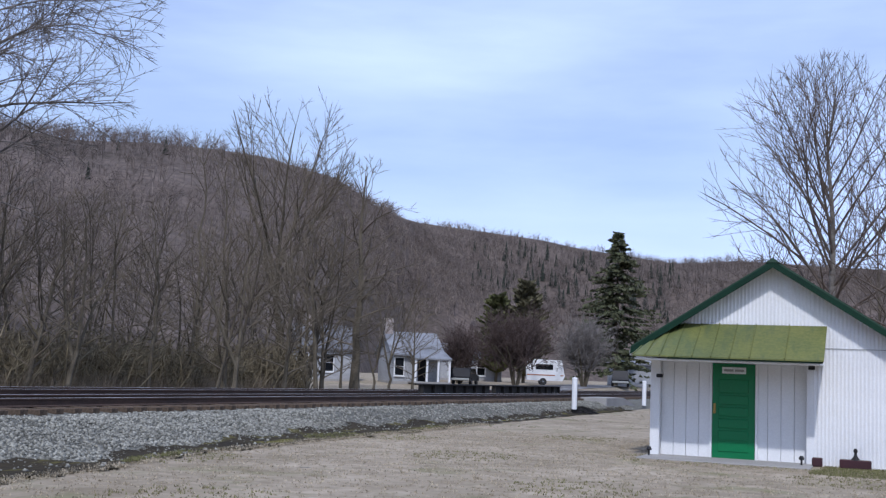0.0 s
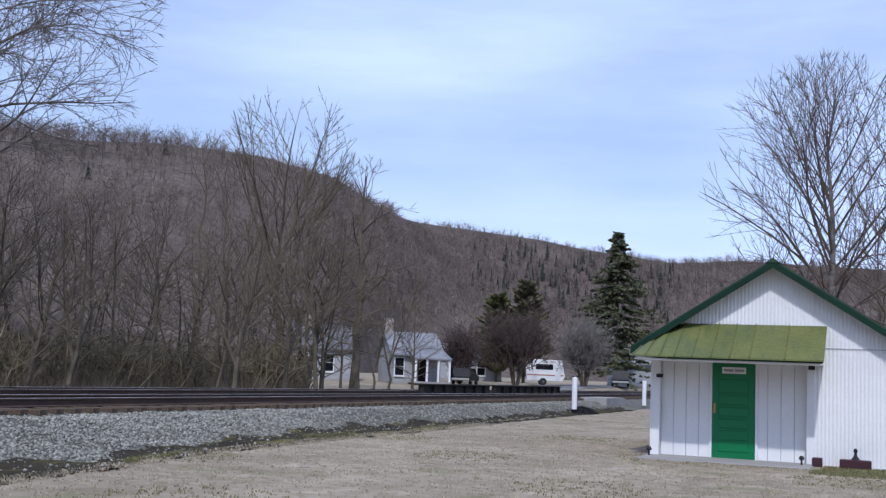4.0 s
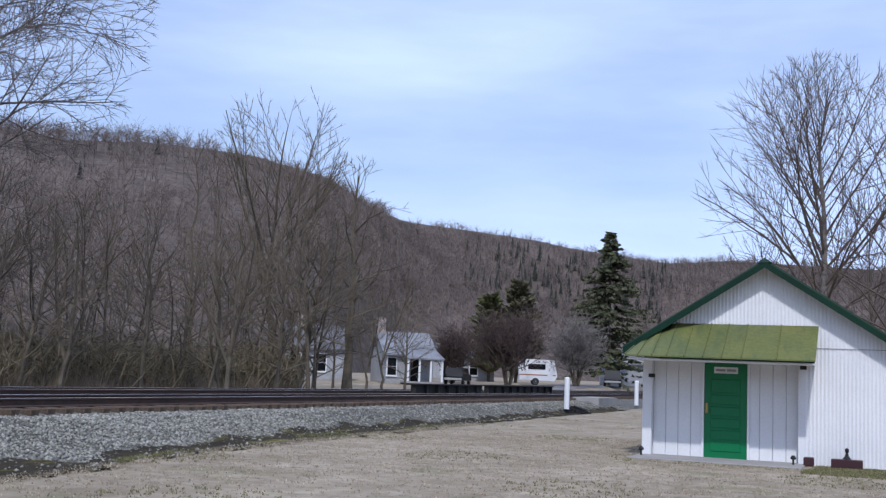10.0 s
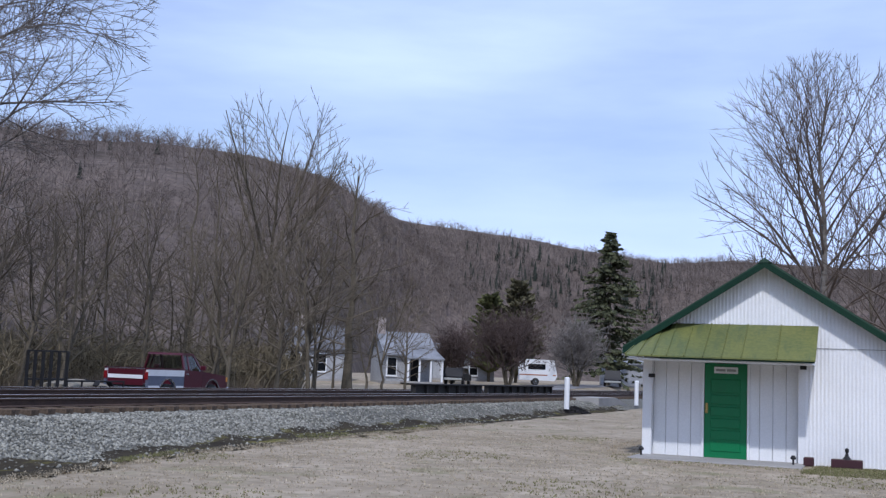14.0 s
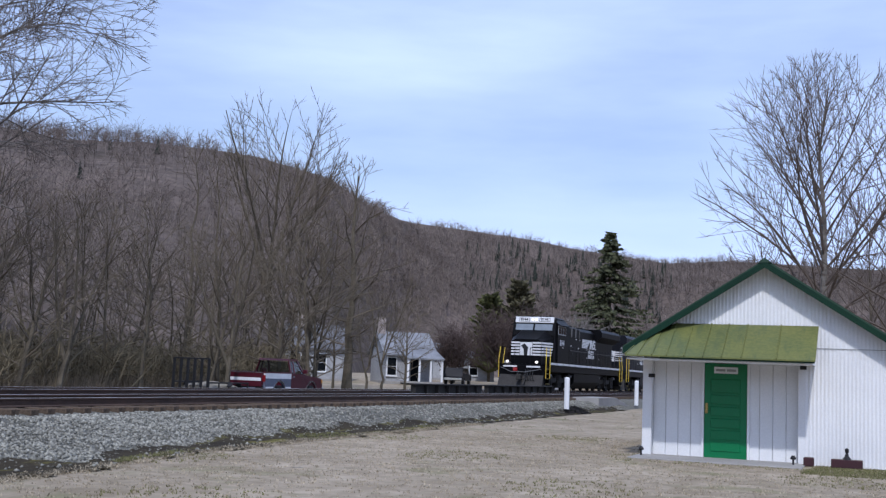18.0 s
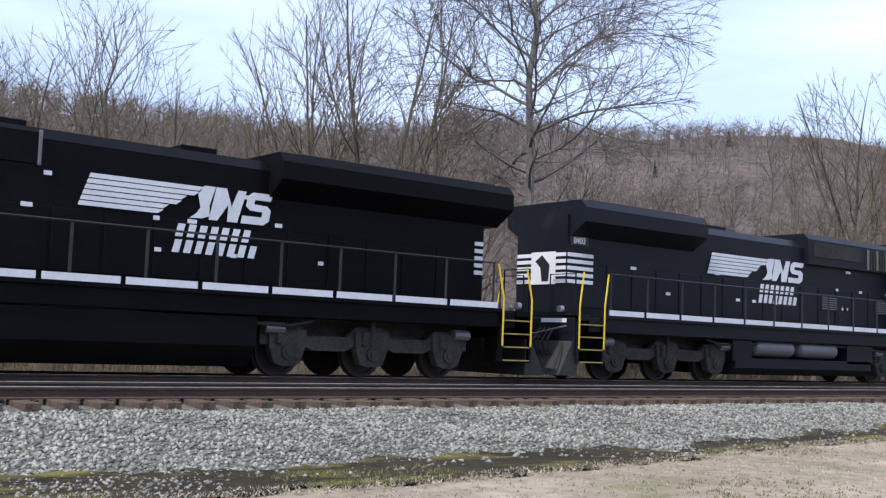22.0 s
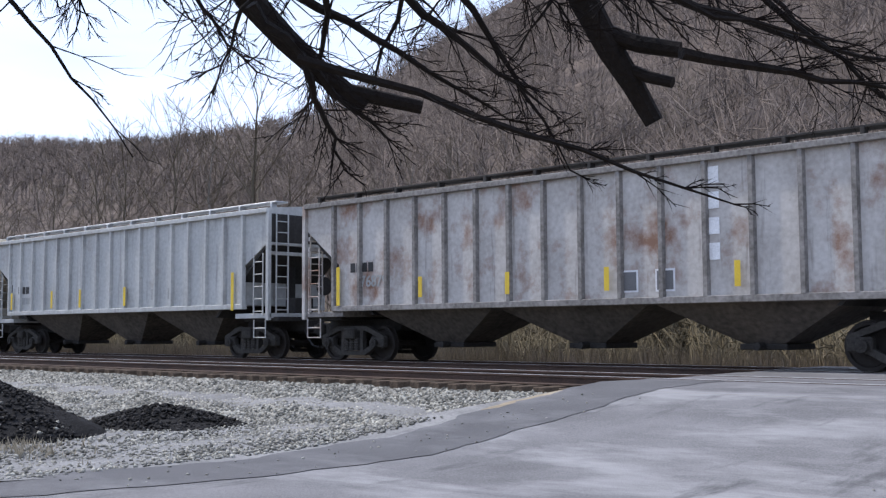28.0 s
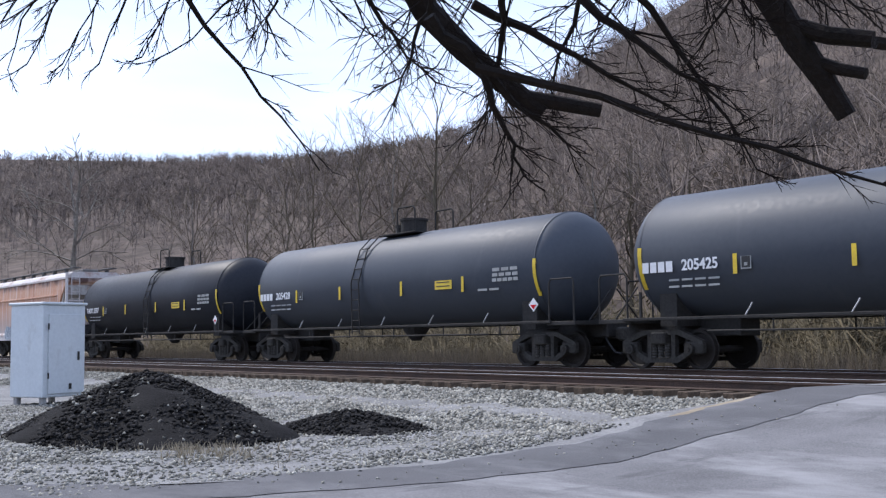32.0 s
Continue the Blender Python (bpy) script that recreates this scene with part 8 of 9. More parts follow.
# ---- evergreens and the shrub by the houses ----
NEEDLES = mat("conifer_needles", (0.050, 0.060, 0.026), 0.8, col2=(0.085, 0.088, 0.042), scale=0.6, grain=5, island=0.4, bump=0)
CEDAR_GREEN = mat("cedar_foliage", (0.105, 0.110, 0.034), 0.8, col2=(0.07, 0.075, 0.026), scale=0.6, grain=5, island=0.35, bump=0)


def conifer(seed, az, r, h, wide, label, foliage, columnar=False):
    rg = random.Random(seed)
    x, y = polar(az, r)
    z = float(ground_z(x, y)) - 0.1
    t = empty("conifer", pose(x, y, z), label, "tree")
    part("trunk", Shape().tube([(0, 0, 0), (0, 0, h * 0.5), (0, 0, h)], [h * 0.018, h * 0.012, 0.02], 8), BARK, t)
    V, F = [], []
    whorls = int(h * 1.9)
    for i in range(whorls):
        q = (i + rg.random() * 0.6) / whorls
        zz = h * (0.10 + 0.89 * q)
        full = wide * ((1 - q) ** 0.75 if not columnar else min(1, 1.25 * math.sqrt(max(0.02, 1 - q)))) * rg.uniform(0.85, 1.1) + 0.15
        for k in range(8 if not columnar else 12):
            a = rg.uniform(0, 6.28)
            ln = full * rg.uniform(0.5, 1.08)
            zz = h * (0.10 + 0.89 * q) + rg.uniform(-0.35, 0.35)
            d = Vector((math.cos(a), math.sin(a), rg.uniform(-0.42, 0.10) if not columnar else 0.5))
            for m in range(12):
                s = 0.15 + 0.85 * (m + rg.random()) / 12
                p = Vector((0, 0, zz)) + d * (ln * s)
                w = 0.16 + 0.42 * (1 - s) + 0.1
                for sd in (-1, 1):
                    e = Vector((-d.y, d.x, rg.uniform(-0.5, 0.25))) * sd * w * rg.uniform(0.6, 1.2) + d * 0.28
                    o = len(V)
                    nrm = Vector((rg.uniform(-.15, .15), rg.uniform(-.15, .15), 0.16))
                    V += [tuple(p - nrm), tuple(p + nrm), tuple(p + e)]
                    F.append((o, o + 1, o + 2))
    raw("foliage", V, F, foliage, t)
    return t


conifer(301, 77.0, 118, 16.4, 6.9, "tall dark green spruce beyond the houses", NEEDLES)
conifer(302, 70.9, 112, 9.0, 2.3, "round-topped olive green cedar", CEDAR_GREEN, True)
conifer(303, 72.3, 112, 10.2, 2.6, "dark olive green cedar", mat("cedar_dark", (0.115, 0.105, 0.055), 0.8, island=0.35, bump=0), True)
for k in range(20):
    az = wrng.uniform(69.5, 83)
    rr = wrng.uniform(0.84, 0.95) * float(np.interp(az, SKY_AZ, RIDGE_R))
    x, y = polar(az, rr)
    if k == 0:
        FIRS = []
    FIRS.append((x, y, float(hill_z(az, rr)), wrng.uniform(0, 6), wrng.uniform(0.45, 0.8)))
for k in range(120):
    az = wrng.uniform(69.3, 80)
    rr = wrng.uniform(0.80, 0.94) * float(np.interp(az, SKY_AZ, RIDGE_R))
    x, y = polar(az, rr)
    FIRS.append((x, y, float(hill_z(az, rr)), wrng.uniform(0, 6), wrng.uniform(0.40, 0.85)))
for k in range(8):
    az = wrng.uniform(46, 64)
    R = float(np.interp(az, SKY_AZ, RIDGE_R))
    rr = R * wrng.uniform(0.55, 0.9)
    x, y = polar(az, rr)
    FIRS.append((x, y, float(hill_z(az, rr)), wrng.uniform(0, 6), wrng.uniform(0.25, 0.4)))


def fir_cone():
    V, F = [], []
    for i in range(5):
        z0, z1, r = 1 + 3 * i, 6 + 3.2 * i, 3.2 * (1 - i / 5.5)
        o = len(V)
        V += [(r * math.cos(2 * math.pi * k / 7) * (1 + 0.2 * (k % 2)), r * math.sin(2 * math.pi * k / 7) * (1 + 0.2 * (k % 2)), z0) for k in range(7)] + [(0, 0, z1)]
        F += [(o + k, o + (k + 1) % 7, o + 7) for k in range(7)]
    return np.array(V), np.array(F)


tagged(scatter("far_pines", [fir_cone()], FIRS, mat("far_pine", (0.034, 0.040, 0.032), 0.9, bump=0)), "dark pines scattered over the far hillside", "trees", kind="stuff")


def round_shrub(seed, x, y, h, w, label, material):
    rg = random.Random(seed)
    t = empty("garden_tree", pose(x, y, float(ground_z(x, y)) - 0.1), label, "tree")
    V, F = [], []
    for k in range(7):
        a = rg.uniform(0, 6.28)
        part("stem", Shape().tube([(0.15 * math.cos(a), 0.15 * math.sin(a), 0), (0.6 * math.cos(a), 0.6 * math.sin(a), h * 0.25), (w * 0.3 * math.cos(a), w * 0.3 * math.sin(a), h * 0.5)], [0.11, 0.09, 0.05], 6), BARK, t)
    for k in range(110):
        a, el = rg.uniform(0, 6.28), rg.uniform(0.15, 1.5)
        d = Vector((math.cos(a) * math.cos(el), math.sin(a) * math.cos(el), 0.25 + math.sin(el) * 0.9))
        twig_cloud(rg, V, F, (rg.uniform(-.2, .2) * w, rg.uniform(-.2, .2) * w, h * rg.uniform(0.2, 0.4)), d, (w * 0.32 * math.cos(el) + h * 0.42 * math.sin(el)) * rg.uniform(0.7, 1.05), 0.05, 3, 0.3, 1.0, 0.0, 0.013)
    raw("crown", V, F, material, t)
    return t


PLUM = mat("twig_plum", (0.105, 0.078, 0.070), 0.95, bump=0, scale=1, grain=8)
round_shrub(401, *polar(71.9, 96), 7.0, 8.6, "dense round leafless garden tree with brown twigs", PLUM)
round_shrub(402, *polar(69.0, 102), 5.6, 5.0, "dense leafless garden tree with brown twigs", PLUM)
round_shrub(403, *polar(75.4, 104), 7.2, 4.6, "leafless garden tree with pale grey twigs", mat("twig_pale", (0.22, 0.20, 0.185), 0.95, bump=0, scale=1, grain=8))

# ---- houses ----
# White boards set to mid grey: shade of the trees is put into the colour.
SIDING = mat("house_siding_shaded", (0.38, 0.39, 0.405), 0.7, col2=(0.25, 0.255, 0.265), scale=0.6, grain=8, bump=0.05)
SHINGLE = mat("shingle_grey", (0.27, 0.28, 0.30), 0.85, col2=(0.11, 0.115, 0.125), scale=0.7, grain=12, bump=0.2)
BRICK = mat("chimney_brick", (0.42, 0.37, 0.34), 0.9, col2=(0.28, 0.24, 0.22), scale=3, grain=20)


def window(house, x, z, w, h, y):
    f = part("window", Shape().cbox(x - w / 2 - 0.09, x + w / 2 + 0.09, y - 0.05, y, z - h / 2 - 0.09, z + h / 2 + 0.09, 0.01), WHITE, house)
    for s in (-1, 1):
        part("pane", Shape().cbox(x - w / 2, x + w / 2, y - 0.07, y - 0.052, z + (0.02 if s > 0 else -h / 2), z + (h / 2 if s > 0 else -0.02), 0.004), DARK_GLASS, f)
    part("sill", Shape().cbox(x - w / 2 - 0.14, x + w / 2 + 0.14, y - 0.12, y - 0.002, z - h / 2 - 0.15, z - h / 2 - 0.09, 0.008), WHITE, f)


def house(x, y, turn, w, d, eave, ridge, label, wins, porch, chimney, roof=SHINGLE):
    """Local x along its front, y into it; gables at the ends."""
    hs = empty("house", pose(x, y, float(ground_z(x, y)) - 0.15, 0, 0, turn), label, "house")
    part("wall", Shape().prism([(0, 0), (d, 0), (d, eave), (d / 2, ridge), (0, eave)], -w / 2, w / 2, "x"), SIDING, hs, "white clapboard walls, tree shade put in as grey")
    for k in range(int(eave / 0.22)):
        part("siding_board", Shape().prism([(-0.03, 0.22 * k), (0.0, 0.22 * k), (0.0, 0.22 * k + 0.22), (-0.008, 0.22 * k + 0.22)], -w / 2, w / 2, "x"), SIDING, hs)
    for s in (0, 1):
        a, b = (-0.4, d / 2) if s == 0 else (d + 0.4, d / 2)
        sl = (ridge - eave) / (d / 2)
        za = eave - 0.4 * sl
        part("roof", Shape().prism([(a, za), (b, ridge), (b, ridge + 0.14), (a, za + 0.14)], -w / 2 - 0.35, w / 2 + 0.35, "x"), roof, hs, "grey shingle roof slope")
    for wx, wz in wins:
        window(hs, wx, wz, 0.75, 1.45, -0.03)
    part("foundation", Shape().cbox(-w / 2 - 0.03, w / 2 + 0.03, -0.04, d + 0.03, -0.3, 0.35, 0.01), CONCRETE, hs)
    if chimney is not None:
        part("chimney", Shape().cbox(chimney - 0.35, chimney + 0.35, d / 2 - 0.35, d / 2 + 0.35, ridge - 0.5, ridge + 1.3, 0.02), BRICK, hs, "pale brick chimney")
    if porch:
        a, b = porch
        part("porch_roof", Shape().prism([(-2.0, eave - 0.55), (0.1, eave + 0.1), (0.1, eave + 0.2), (-2.0, eave - 0.42)], a, b, "x"), SHINGLE, hs)
        part("porch_floor", Shape().cbox(a, b, -1.9, -0.02, 0.25, 0.4, 0.01), CONCRETE, hs)
        n = 4
        for k in range(n):
            px = a + 0.15 + (b - a - 0.3) * k / (n - 1)
            part("porch_post", Shape().cbox(px - 0.08, px + 0.08, -1.88, -1.72, 0.4, eave - 0.45, 0.01), WHITE, hs)
        part("door", Shape().cbox(a + 0.9, a + 1.8, -0.06, -0.01, 0.4, 2.4, 0.01), DARK_GLASS, hs)
    return hs


house(*polar(61.9, 97), -62, 5.2, 6.0, 3.1, 5.0, "small white clapboard house with a grey shingle roof", ((-1.6, 1.75), (0.6, 1.75)), None, -1.3, mat("shingle_dark", (0.14, 0.14, 0.15), 0.85, col2=(0.09, 0.09, 0.095), scale=0.8, grain=12, bump=0.2))
house(*polar(66.8, 95), -50, 4.2, 5.0, 2.8, 4.5, "small white house with a porch and grey roof", ((-1.6, 1.6),), (-0.8, 2.5), -2.0)
house(*polar(69.4, 112), -66, 7.0, 6.0, 2.6, 3.8, "plain cream cottage among garden trees", ((-1.5, 1.5), (1.4, 1.5)), None, None)
house(*polar(77.9, 128), -75, 5.5, 6.0, 2.7, 3.6, "low white outbuilding under a spruce", ((-1.0, 1.5),), None, None)


# ---- parked vehicles by the houses ----
TYRE = mat("tyre", (0.02, 0.02, 0.02), 0.85, bump=0.1)
CHROME = mat("chrome", (0.62, 0.62, 0.63), 0.2, 0.95, bump=0.0)
CAR_DARK = mat("car_paint_dark", (0.012, 0.013, 0.018), 0.5, bump=0.0, spec=0.2)
MAROON = mat("truck_maroon", (0.068, 0.004, 0.013), 0.35, col2=(0.052, 0.003, 0.010), scale=1, bump=0.0, spec=0.6)
TRUCK_SILVER = mat("truck_silver_blue", (0.13, 0.15, 0.21), 0.4, 0.2, bump=0.0)
TARP = mat("tan_tarpaulin", (0.25, 0.225, 0.175), 0.8, col2=(0.17, 0.15, 0.115), scale=2, grain=12, bump=0.3)
TAIL_RED = mat("tail_lamp_red", (0.20, 0.006, 0.010), 0.3, bump=0.0)
def clear_glass(name):
    """A thin pane: mostly clear, with a faint mirror sheen."""
    m = bpy.data.materials.new(name)
    m.use_nodes = True
    n, l = m.node_tree.nodes, m.node_tree.links
    tr, gl, mx = n.new("ShaderNodeBsdfTransparent"), n.new("ShaderNodeBsdfGlossy"), n.new("ShaderNodeMixShader")
    tr.inputs["Color"].default_value, gl.inputs["Roughness"].default_value = (0.62, 0.66, 0.66, 1), 0.04
    mx.inputs["Fac"].default_value = 0.12
    l.new(tr.outputs[0], mx.inputs[1])
    l.new(gl.outputs[0], mx.inputs[2])
    l.new(mx.outputs[0], n["Material Output"].inputs["Surface"])
    return m


CLEAR = clear_glass("clear_glass")
AMBER = mat("marker_amber", (0.7, 0.28, 0.02), 0.3, bump=0.0)


def road_wheel(thing, x, y, r, w=0.22):
    n = 20
    s = 1 if y > 0 else -1
    prof = [(-w / 2, r * 0.62), (-w / 2, r * 0.94), (-w / 2 + 0.03, r), (w / 2 - 0.03, r), (w / 2, r * 0.94), (w / 2, r * 0.62)]
    wheel = part("wheel", Shape().loft([[(rr * math.cos(2 * math.pi * k / n), yy, rr * math.sin(2 * math.pi * k / n)) for k in range(n)] for yy, rr in prof]), TYRE, thing, "black tyre", smooth=True)
    wheel.matrix_basis = pose(x, y, r)
    rim = Shape().loft([[(rr * math.cos(2 * math.pi * k / n), s * yy, rr * math.sin(2 * math.pi * k / n)) for k in range(n)] for yy, rr in ((w / 2 - 0.05, r * 0.6), (w / 2 + 0.004, r * 0.58), (w / 2 - 0.03, r * 0.4), (w / 2 + 0.01, r * 0.2))])
    part("rim", rim, CHROME, wheel, smooth=True)
    for k in range(5):
        a = 2 * math.pi * k / 5
        part("hub_slot", Shape().cyl((r * 0.48 * math.cos(a), s * (w / 2 + 0.002), r * 0.48 * math.sin(a)), (r * 0.48 * math.cos(a), s * (w / 2 + 0.01), r * 0.48 * math.sin(a)), r * 0.07, 6), TYRE, wheel)
    return wheel


def parked_car(x, y, z, turn, paint, label, tall=1.45, cab=(-1.5, 1.1)):
    c = empty("parked_car", pose(x, y, z, 0, 0, turn), label, "car")
    part("body", Shape().prism([(-2.2, 0.35), (2.2, 0.35), (2.25, 0.6), (2.1, 0.82), (1.1, 0.92), (-2.1, 0.95), (-2.25, 0.7)], -0.85, 0.85, "y"), paint, c)
    g = part("cabin", Shape().prism([(cab[0] - 0.35, 0.9), (cab[1] + 0.45, 0.9), (cab[1] - 0.2, tall), (cab[0], tall)], -0.76, 0.76, "y"), paint, c)
    for s in (-1, 1):
        part("side_glass", Shape().prism([(cab[0] - 0.1, 0.96), (cab[1] + 0.2, 0.96), (cab[1] - 0.25, tall - 0.08), (cab[0] + 0.1, tall - 0.08)], *sorted((s * 0.762, s * 0.772)), "y"), DARK_GLASS, c)
        for wx in (-1.35, 1.4):
            road_wheel(c, wx, s * 0.76, 0.32)
    part("bumper", Shape().cbox(2.18, 2.32, -0.8, 0.8, 0.38, 0.58, 0.03), GREYBAR, c)
    part("bumper", Shape().cbox(-2.34, -2.2, -0.8, 0.8, 0.38, 0.58, 0.03), GREYBAR, c)
    return c


cx, cy = polar(77.25, 112)
parked_car(cx, cy, float(ground_z(cx, cy)), 13, CAR_DARK, "dark parked car below the spruce", 1.6)
cx, cy = polar(69.3, 97)
parked_car(cx, cy, float(ground_z(cx, cy)), 10, CAR_DARK, "dark parked car beside the white house")
cx, cy = polar(73.4, 104)
van = empty("parked_camper", pose(cx, cy, float(ground_z(cx, cy)), 0, 0, -70), "white parked camper trailer among garden trees", "camper")
part("body", Shape().prism([(-1.7, 0.45), (1.6, 0.45), (1.8, 0.9), (1.5, 2.35), (-1.5, 2.4), (-1.75, 1.8)], -1.0, 1.0, "y"), WHITE, van)
part("window_band", Shape().cbox(-0.9, 0.7, -1.02, -1.0, 1.45, 1.95, 0.01), DARK_GLASS, van)
part("stripe", Shape().box(-1.7, 1.7, -1.012, -1.002, 0.9, 1.0), SPRAY_RED, van)
part("door", Shape().cbox(0.9, 1.4, -1.02, -1.0, 0.6, 2.1, 0.01), WHITE, van)
for s in (-1, 1):
    road_wheel(van, -0.2, s * 0.95, 0.34)


# ---- the pickup truck and its trailer ----
def build_pickup():
    """Local x forward, y to its left, z from the road."""
    t = empty("pickup_truck", pose(0, 25.9, -0.72), "maroon pickup truck with a silver side band, driving", "truck")
    half = 0.98
    part("chassis", Shape().cbox(-2.6, 2.55, -0.7, 0.7, 0.38, 0.55, 0.02), BLACK_IRON, t)

    def side(pts, lo, hi, m, name, label=""):
        return part(name, Shape().prism(pts, lo, hi, "y"), m, t, label)

    for s in (-1, 1):
        lo, hi = sorted((s * half, s * (half - 0.1)))
        # bed side with a wheel arch: silver below, white band above
        arch = lambda cx, r, z0: [(cx + r * math.cos(a), z0 + r * math.sin(a)) for a in np.linspace(math.pi, 0, 9)]
        side([(-2.7, 0.52)] + [(x, max(0.5, z)) for x, z in arch(-1.45, 0.47, 0.42)] + [(-0.42, 0.52), (-0.42, 1.02), (-2.7, 1.02)], lo, hi, TRUCK_SILVER, "bed_side", "silver-blue lower side")
        side([(-2.7, 1.02), (-0.42, 1.02), (-0.42, 1.25), (-2.7, 1.25)], lo - (0.004 if s < 0 else 0), hi + (0.004 if s > 0 else 0), LOCO_WHITE, "side_band", "white upper side band")
        side([(-2.72, 1.25), (-0.40, 1.25), (-0.40, 1.31), (-2.72, 1.31)], lo, hi, MAROON, "bed_rail")
        side([(-0.40, 0.48), (0.78, 0.48), (0.86, 1.24), (-0.40, 1.26)], lo, hi, MAROON, "door")
        side([(0.80, 0.48)] + [(x, max(0.48, z)) for x, z in arch(1.55, 0.47, 0.42)] + [(2.3, 0.48), (2.62, 0.62), (2.62, 0.98), (2.45, 1.08), (0.86, 1.22)], lo, hi, MAROON, "fender")
        side([(-2.7, 0.44), (-1.95, 0.44), (-1.95, 0.53), (-2.7, 0.53)], lo, hi, CHROME, "rocker_trim")
        side([(-0.95, 0.42), (0.95, 0.42), (0.95, 0.50), (-0.95, 0.50)], lo, hi, CHROME, "rocker_trim")
        for cx_ in (-1.45, 1.55):
            lip = arch(cx_, 0.475, 0.42)
            out = arch(cx_, 0.535, 0.42)
            part("arch_lip", Shape().prism(lip + out[::-1], *sorted((s * half, s * (half + 0.015))), "y"), CHROME, t, "bright wheel-arch lip")
        side([(-2.66, 0.53), (-2.0, 0.53), (-2.0, 0.66), (-2.66, 0.66)], lo - (0.006 if s < 0 else 0), hi + (0.006 if s > 0 else 0), LOCO_WHITE, "lower_trim", "white lower trim")
        side([(-0.92, 0.53), (-0.44, 0.53), (-0.44, 0.66), (-0.92, 0.66)], lo - (0.006 if s < 0 else 0), hi + (0.006 if s > 0 else 0), LOCO_WHITE, "lower_trim", "white lower trim")
        part("mirror", Shape().cbox(0.62, 0.72, *sorted((s * 0.98, s * 1.22)), 1.28, 1.46, 0.02), MAROON, t)
        part("door_handle", Shape().cbox(-0.28, -0.12, *sorted((s * 0.982, s * 1.0)), 1.08, 1.13, 0.006), CHROME, t)
        part("tail_lamp", Shape().cbox(-2.735, -2.69, *sorted((s * 0.84, s * 0.985)), 0.88, 1.16, 0.01), TAIL_RED, t)
        part("marker_lamp", Shape().cbox(2.50, 2.635, *sorted((s * 0.86, s * 0.985)), 0.84, 1.02, 0.01), AMBER, t)
        part("headlamp", Shape().cbox(2.60, 2.65, *sorted((s * 0.5, s * 0.84)), 0.82, 1.02, 0.01), CHROME, t)
    part("bed_floor", Shape().cbox(-2.66, -0.45, -0.9, 0.9, 0.62, 0.70, 0.01), BLACK_IRON, t)
    part("bed_front", Shape().cbox(-0.50, -0.43, -0.9, 0.9, 0.65, 1.28, 0.01), MAROON, t)
    gate = part("tailgate", Shape().cbox(-2.74, -2.68, -0.8, 0.8, 0.66, 1.27, 0.015), MAROON, t, "maroon tailgate with a bright band")
    part("gate_band", Shape().cbox(-2.755, -2.742, -0.78, 0.78, 0.90, 1.04, 0.005), LOCO_WHITE, gate, "bright band")
    part("gate_top", Shape().cbox(-2.75, -2.67, -0.8, 0.8, 1.255, 1.285, 0.005), CHROME, gate)
    part("rear_bumper", Shape().cbox(-2.92, -2.74, -0.95, 0.95, 0.42, 0.60, 0.02), CHROME, t, "chrome rear bumper")
    part("front_bumper", Shape().cbox(2.62, 2.80, -0.98, 0.98, 0.44, 0.64, 0.03), CHROME, t, "chrome front bumper")
    part("grille", Shape().cbox(2.58, 2.63, -0.5, 0.5, 0.74, 1.04, 0.01), DARK_STEEL, t)
    part("bonnet", Shape().prism([(0.84, 1.20), (2.55, 1.02), (2.62, 0.94), (2.62, 0.7), (0.84, 0.7)], -0.90, 0.90, "y"), MAROON, t)
    part("cab_lower", Shape().cbox(-0.42, 0.86, -0.93, 0.93, 0.5, 1.24, 0.01), BLACK_IRON, t)
    part("roof", Shape().prism([(-0.40, 1.84), (-0.32, 1.92), (0.34, 1.92), (0.46, 1.84)], -0.80, 0.80, "y"), MAROON, t)
    for s in (-1, 1):
        b = lambda z: s * (0.95 - 0.17 * (z - 1.24) / 0.62)
        for nm, (x0, x1, x2, x3) in (("rear_pillar", (-0.42, -0.30, -0.26, -0.38)), ("front_pillar", (0.80, 0.90, 0.44, 0.34)), ("mid_pillar", (-0.06, 0.0, 0.0, -0.06))):
            part(nm, Shape().add([(x0, b(1.24), 1.24), (x1, b(1.24), 1.24), (x2, b(1.86), 1.86), (x3, b(1.86), 1.86), (x0, b(1.24) - s * 0.05, 1.24), (x1, b(1.24) - s * 0.05, 1.24), (x2, b(1.86) - s * 0.05, 1.86), (x3, b(1.86) - s * 0.05, 1.86)], [(0, 1, 2, 3), (7, 6, 5, 4), (0, 4, 5, 1), (1, 5, 6, 2), (2, 6, 7, 3), (3, 7, 4, 0)]), MAROON, t)
        part("side_glass", Shape().add([(-0.30, b(1.24) - s * 0.02, 1.24), (0.84, b(1.24) - s * 0.02, 1.24), (0.38, b(1.80) - s * 0.02, 1.80), (-0.28, b(1.80) - s * 0.02, 1.80)], [(0, 1, 2, 3)]), CLEAR, t)
    part("rear_glass", Shape().add([(-0.41, -0.86, 1.28), (-0.41, 0.86, 1.28), (-0.37, 0.74, 1.78), (-0.37, -0.74, 1.78)], [(0, 1, 2, 3)]), CLEAR, t)
    part("windscreen", Shape().add([(0.86, -0.88, 1.24), (0.86, 0.88, 1.24), (0.42, 0.76, 1.80), (0.42, -0.76, 1.80)], [(0, 1, 2, 3)]), CLEAR, t)
    return t, [road_wheel(t, x, s * 0.86, 0.37, 0.24) for x in (-1.45, 1.55) for s in (-1, 1)]


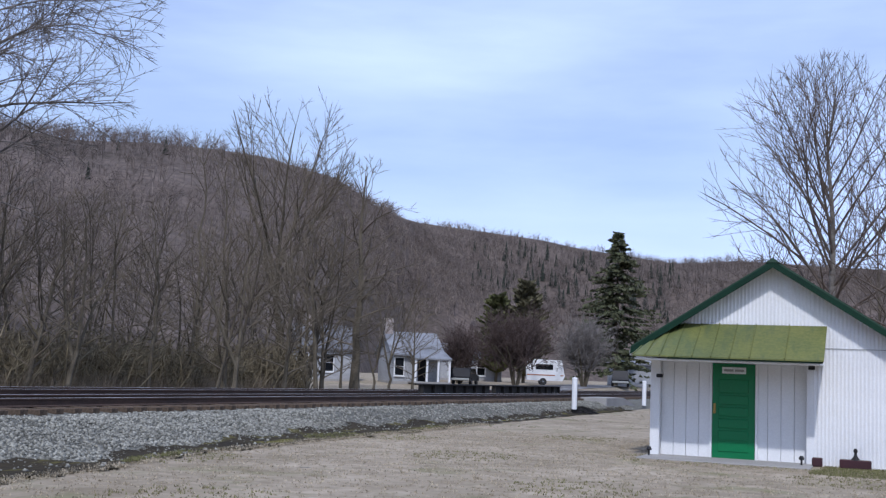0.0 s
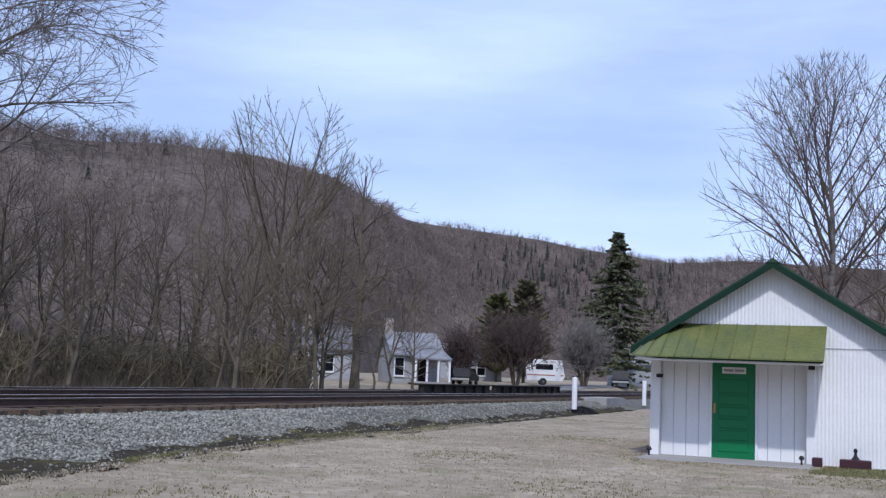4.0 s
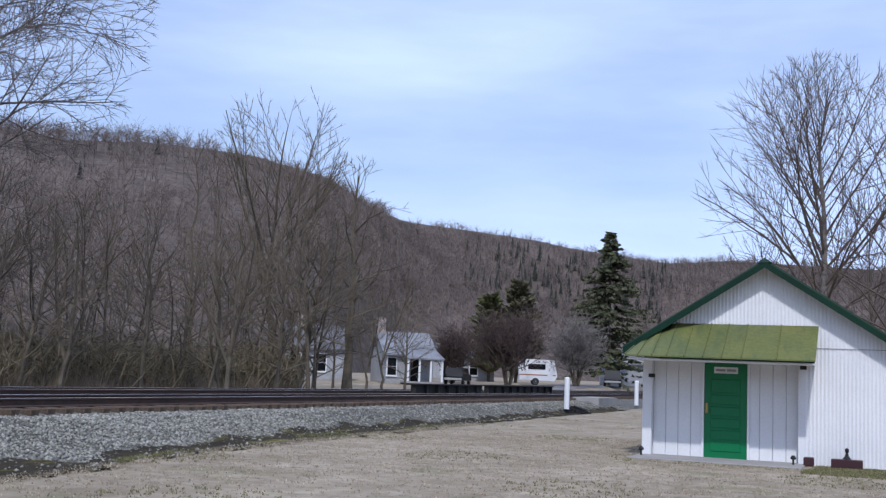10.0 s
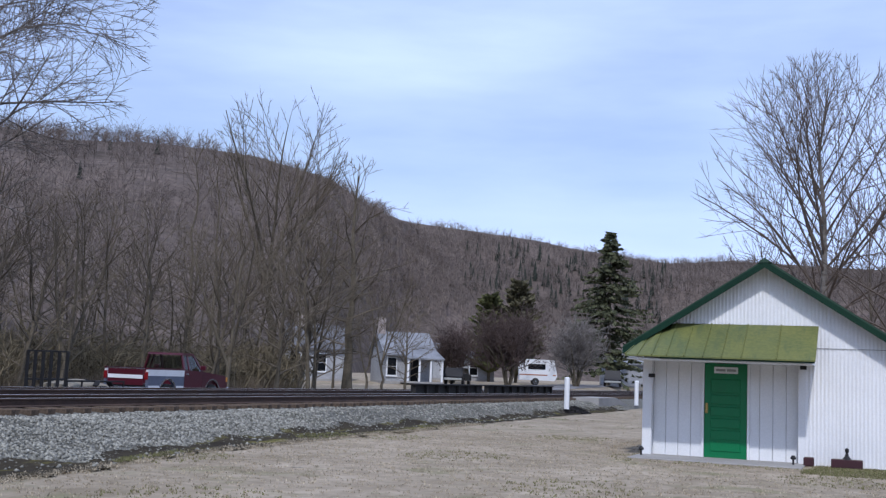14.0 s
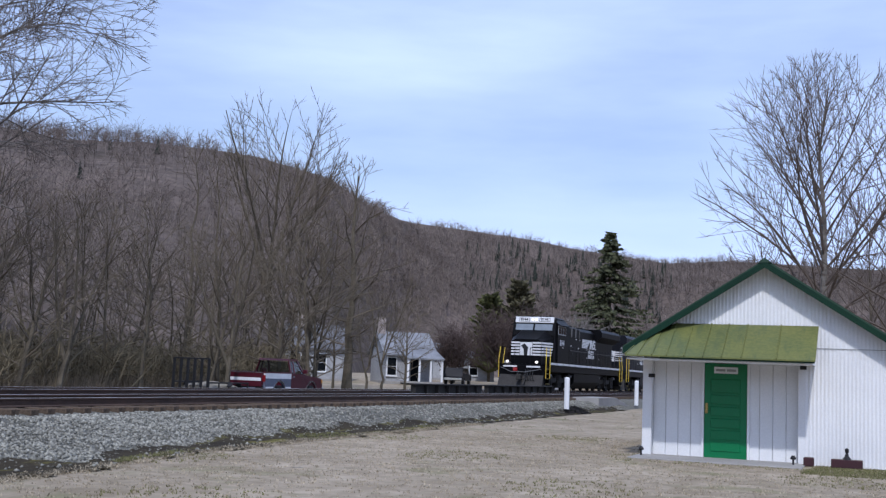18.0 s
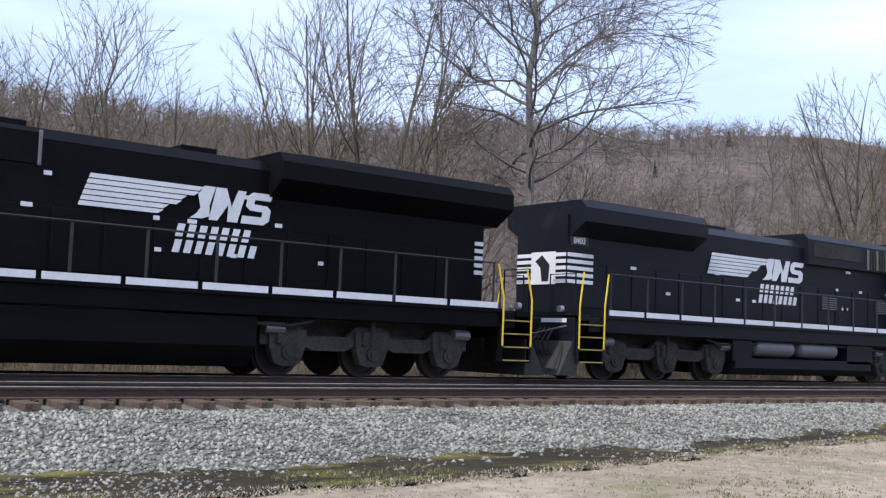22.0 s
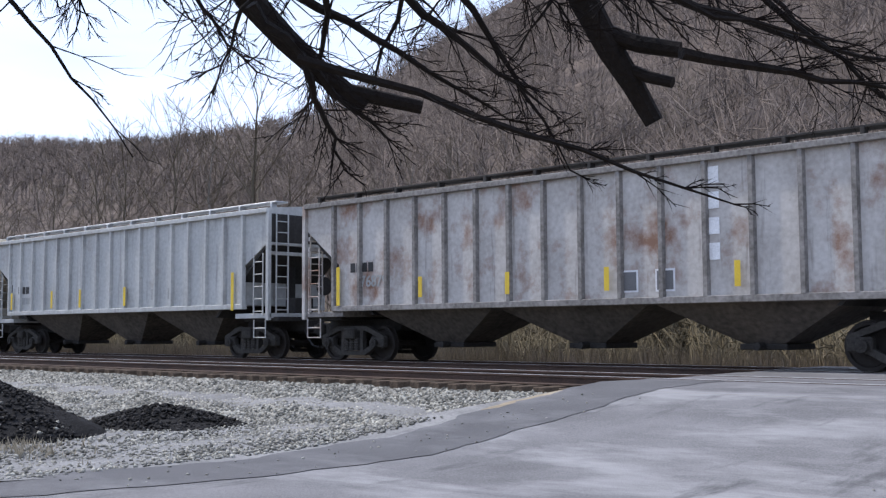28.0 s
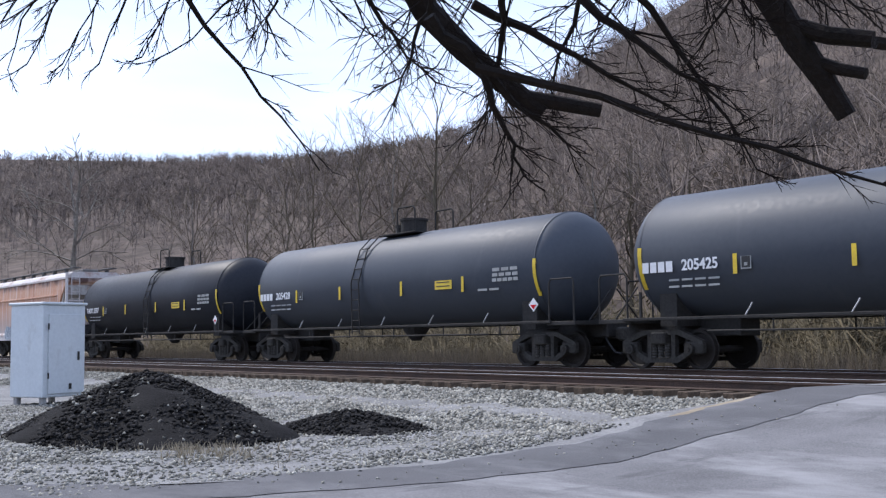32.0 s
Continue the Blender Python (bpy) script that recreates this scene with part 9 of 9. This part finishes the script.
def build_trailer():
    t = empty("utility_trailer", pose(0, 25.9, -0.72), "low trailer with a mesh ramp gate and tarpaulin load", "trailer")
    part("deck", Shape().cbox(-1.7, 1.35, -0.85, 0.85, 0.44, 0.52, 0.01), DARK_STEEL, t)
    for s in (-1, 1):
        part("side_rail", Shape().cbox(-1.7, 1.35, *sorted((s * 0.80, s * 0.86)), 0.76, 0.82, 0.008), BLACK_IRON, t)
        for k in range(5):
            x = -1.66 + 0.74 * k
            part("rail_post", Shape().cbox(x - 0.025, x + 0.025, *sorted((s * 0.81, s * 0.86)), 0.5, 0.8, 0.005), BLACK_IRON, t)
        part("mudguard", Shape().prism([(-0.42, 0.62), (-0.26, 0.78), (0.26, 0.78), (0.42, 0.62), (0.42, 0.66), (0.28, 0.82), (-0.28, 0.82), (-0.42, 0.66)], *sorted((s * 0.88, s * 1.1)), "y"), BLACK_IRON, t)
    part("tongue", Shape().prism([(1.3, -0.5), (2.35, -0.05), (2.35, 0.05), (1.3, 0.5), (1.3, 0.38), (1.3, -0.38)], 0.44, 0.52, "z"), BLACK_IRON, t)
    g = part("ramp_gate", Shape().cbox(-1.76, -1.70, -0.85, 0.85, 0.5, 0.56, 0.008), BLACK_IRON, t, "upright mesh ramp gate")
    part("gate_top", Shape().cbox(-1.76, -1.70, -0.85, 0.85, 1.72, 1.78, 0.008), BLACK_IRON, g)
    for k in range(6):
        y = -0.83 + 0.332 * k
        part("gate_bar", Shape().cbox(-1.755, -1.705, y - 0.06, y + 0.06, 0.5, 1.76, 0.006), BLACK_IRON, g)
    part("gate_mesh", Shape().box(-1.732, -1.728, -0.84, 0.84, 0.86, 0.87).box(-1.732, -1.728, -0.84, 0.84, 1.16, 1.17).box(-1.732, -1.728, -0.84, 0.84, 1.45, 1.46), BLACK_IRON, g)
    rings = []
    for k in range(9):
        x = -1.35 + 2.4 * k / 8
        h = 0.52 + 0.26 * math.sin(math.pi * min(1, (k + 0.6) / 8.6)) ** 0.6 * (0.85 + 0.15 * math.sin(k * 1.9))
        rings.append([(x, 0.72 * math.cos(a), 0.52 + (h - 0.45) * max(0, math.sin(a)) ** 0.7) for a in np.linspace(0, math.pi, 12)])
    part("tarpaulin_load", Shape().loft(rings), TARP, t, "tan tarpaulin over a low load", smooth=True)
    return t, [road_wheel(t, 0.0, s * 0.99, 0.32, 0.2) for s in (-1, 1)]


PICKUP, PICKUP_WHEELS = build_pickup()
TRAILER, TRAILER_WHEELS = build_trailer()


def motions():
    """Keys of all that moves."""
    times = [0.0, 0.1] + [float(t) for t in range(1, 16)] + [16 + 0.5 * k for k in range(11)] + [float(t) for t in range(22, 32)] + [31.9, 32.0]
    # the train comes on a little faster at first
    ahead = lambda t: 0.3 * max(0.0, 20.2 - max(t, 17.0)) ** 2 + 1.92 * max(0.0, 17.0 - t)
    for ob, centre in TRAIN:
        walk(ob, [(t, pose(centre - TRAIN_V * (t - 26.0) + ahead(t), Y2, 0)) for t in times])
    # the truck's front bumper along X, slowing from about 3.5 to 2.3 metres a second
    nose = lambda t: float(np.interp(t, (0, 10.5, 11, 12, 13, 14.5, 16.5, 17.5, 18.5, 19, 32), (-13.0, 28.3, 30.1, 33.6, 36.9, 40.6, 44.4, 46.6, 48.9, 50.1, 80.0)))
    for ob, lag in ((PICKUP, 2.80), (TRAILER, 8.0)):
        walk(ob, [(0.5 * k, pose(nose(0.5 * k) - lag, 25.9, -0.72)) for k in range(65)])
    for wheels, r in ((PICKUP_WHEELS, 0.37), (TRAILER_WHEELS, 0.32)):
        for w in wheels:
            at, rows = w.matrix_basis.translation.copy(), []
            for k in range(321):
                t = 0.1 * k
                rows.append((t, pose(*at, 0, math.degrees((nose(t) - nose(0)) / r), 0)))
            walk(w, rows)


motions()
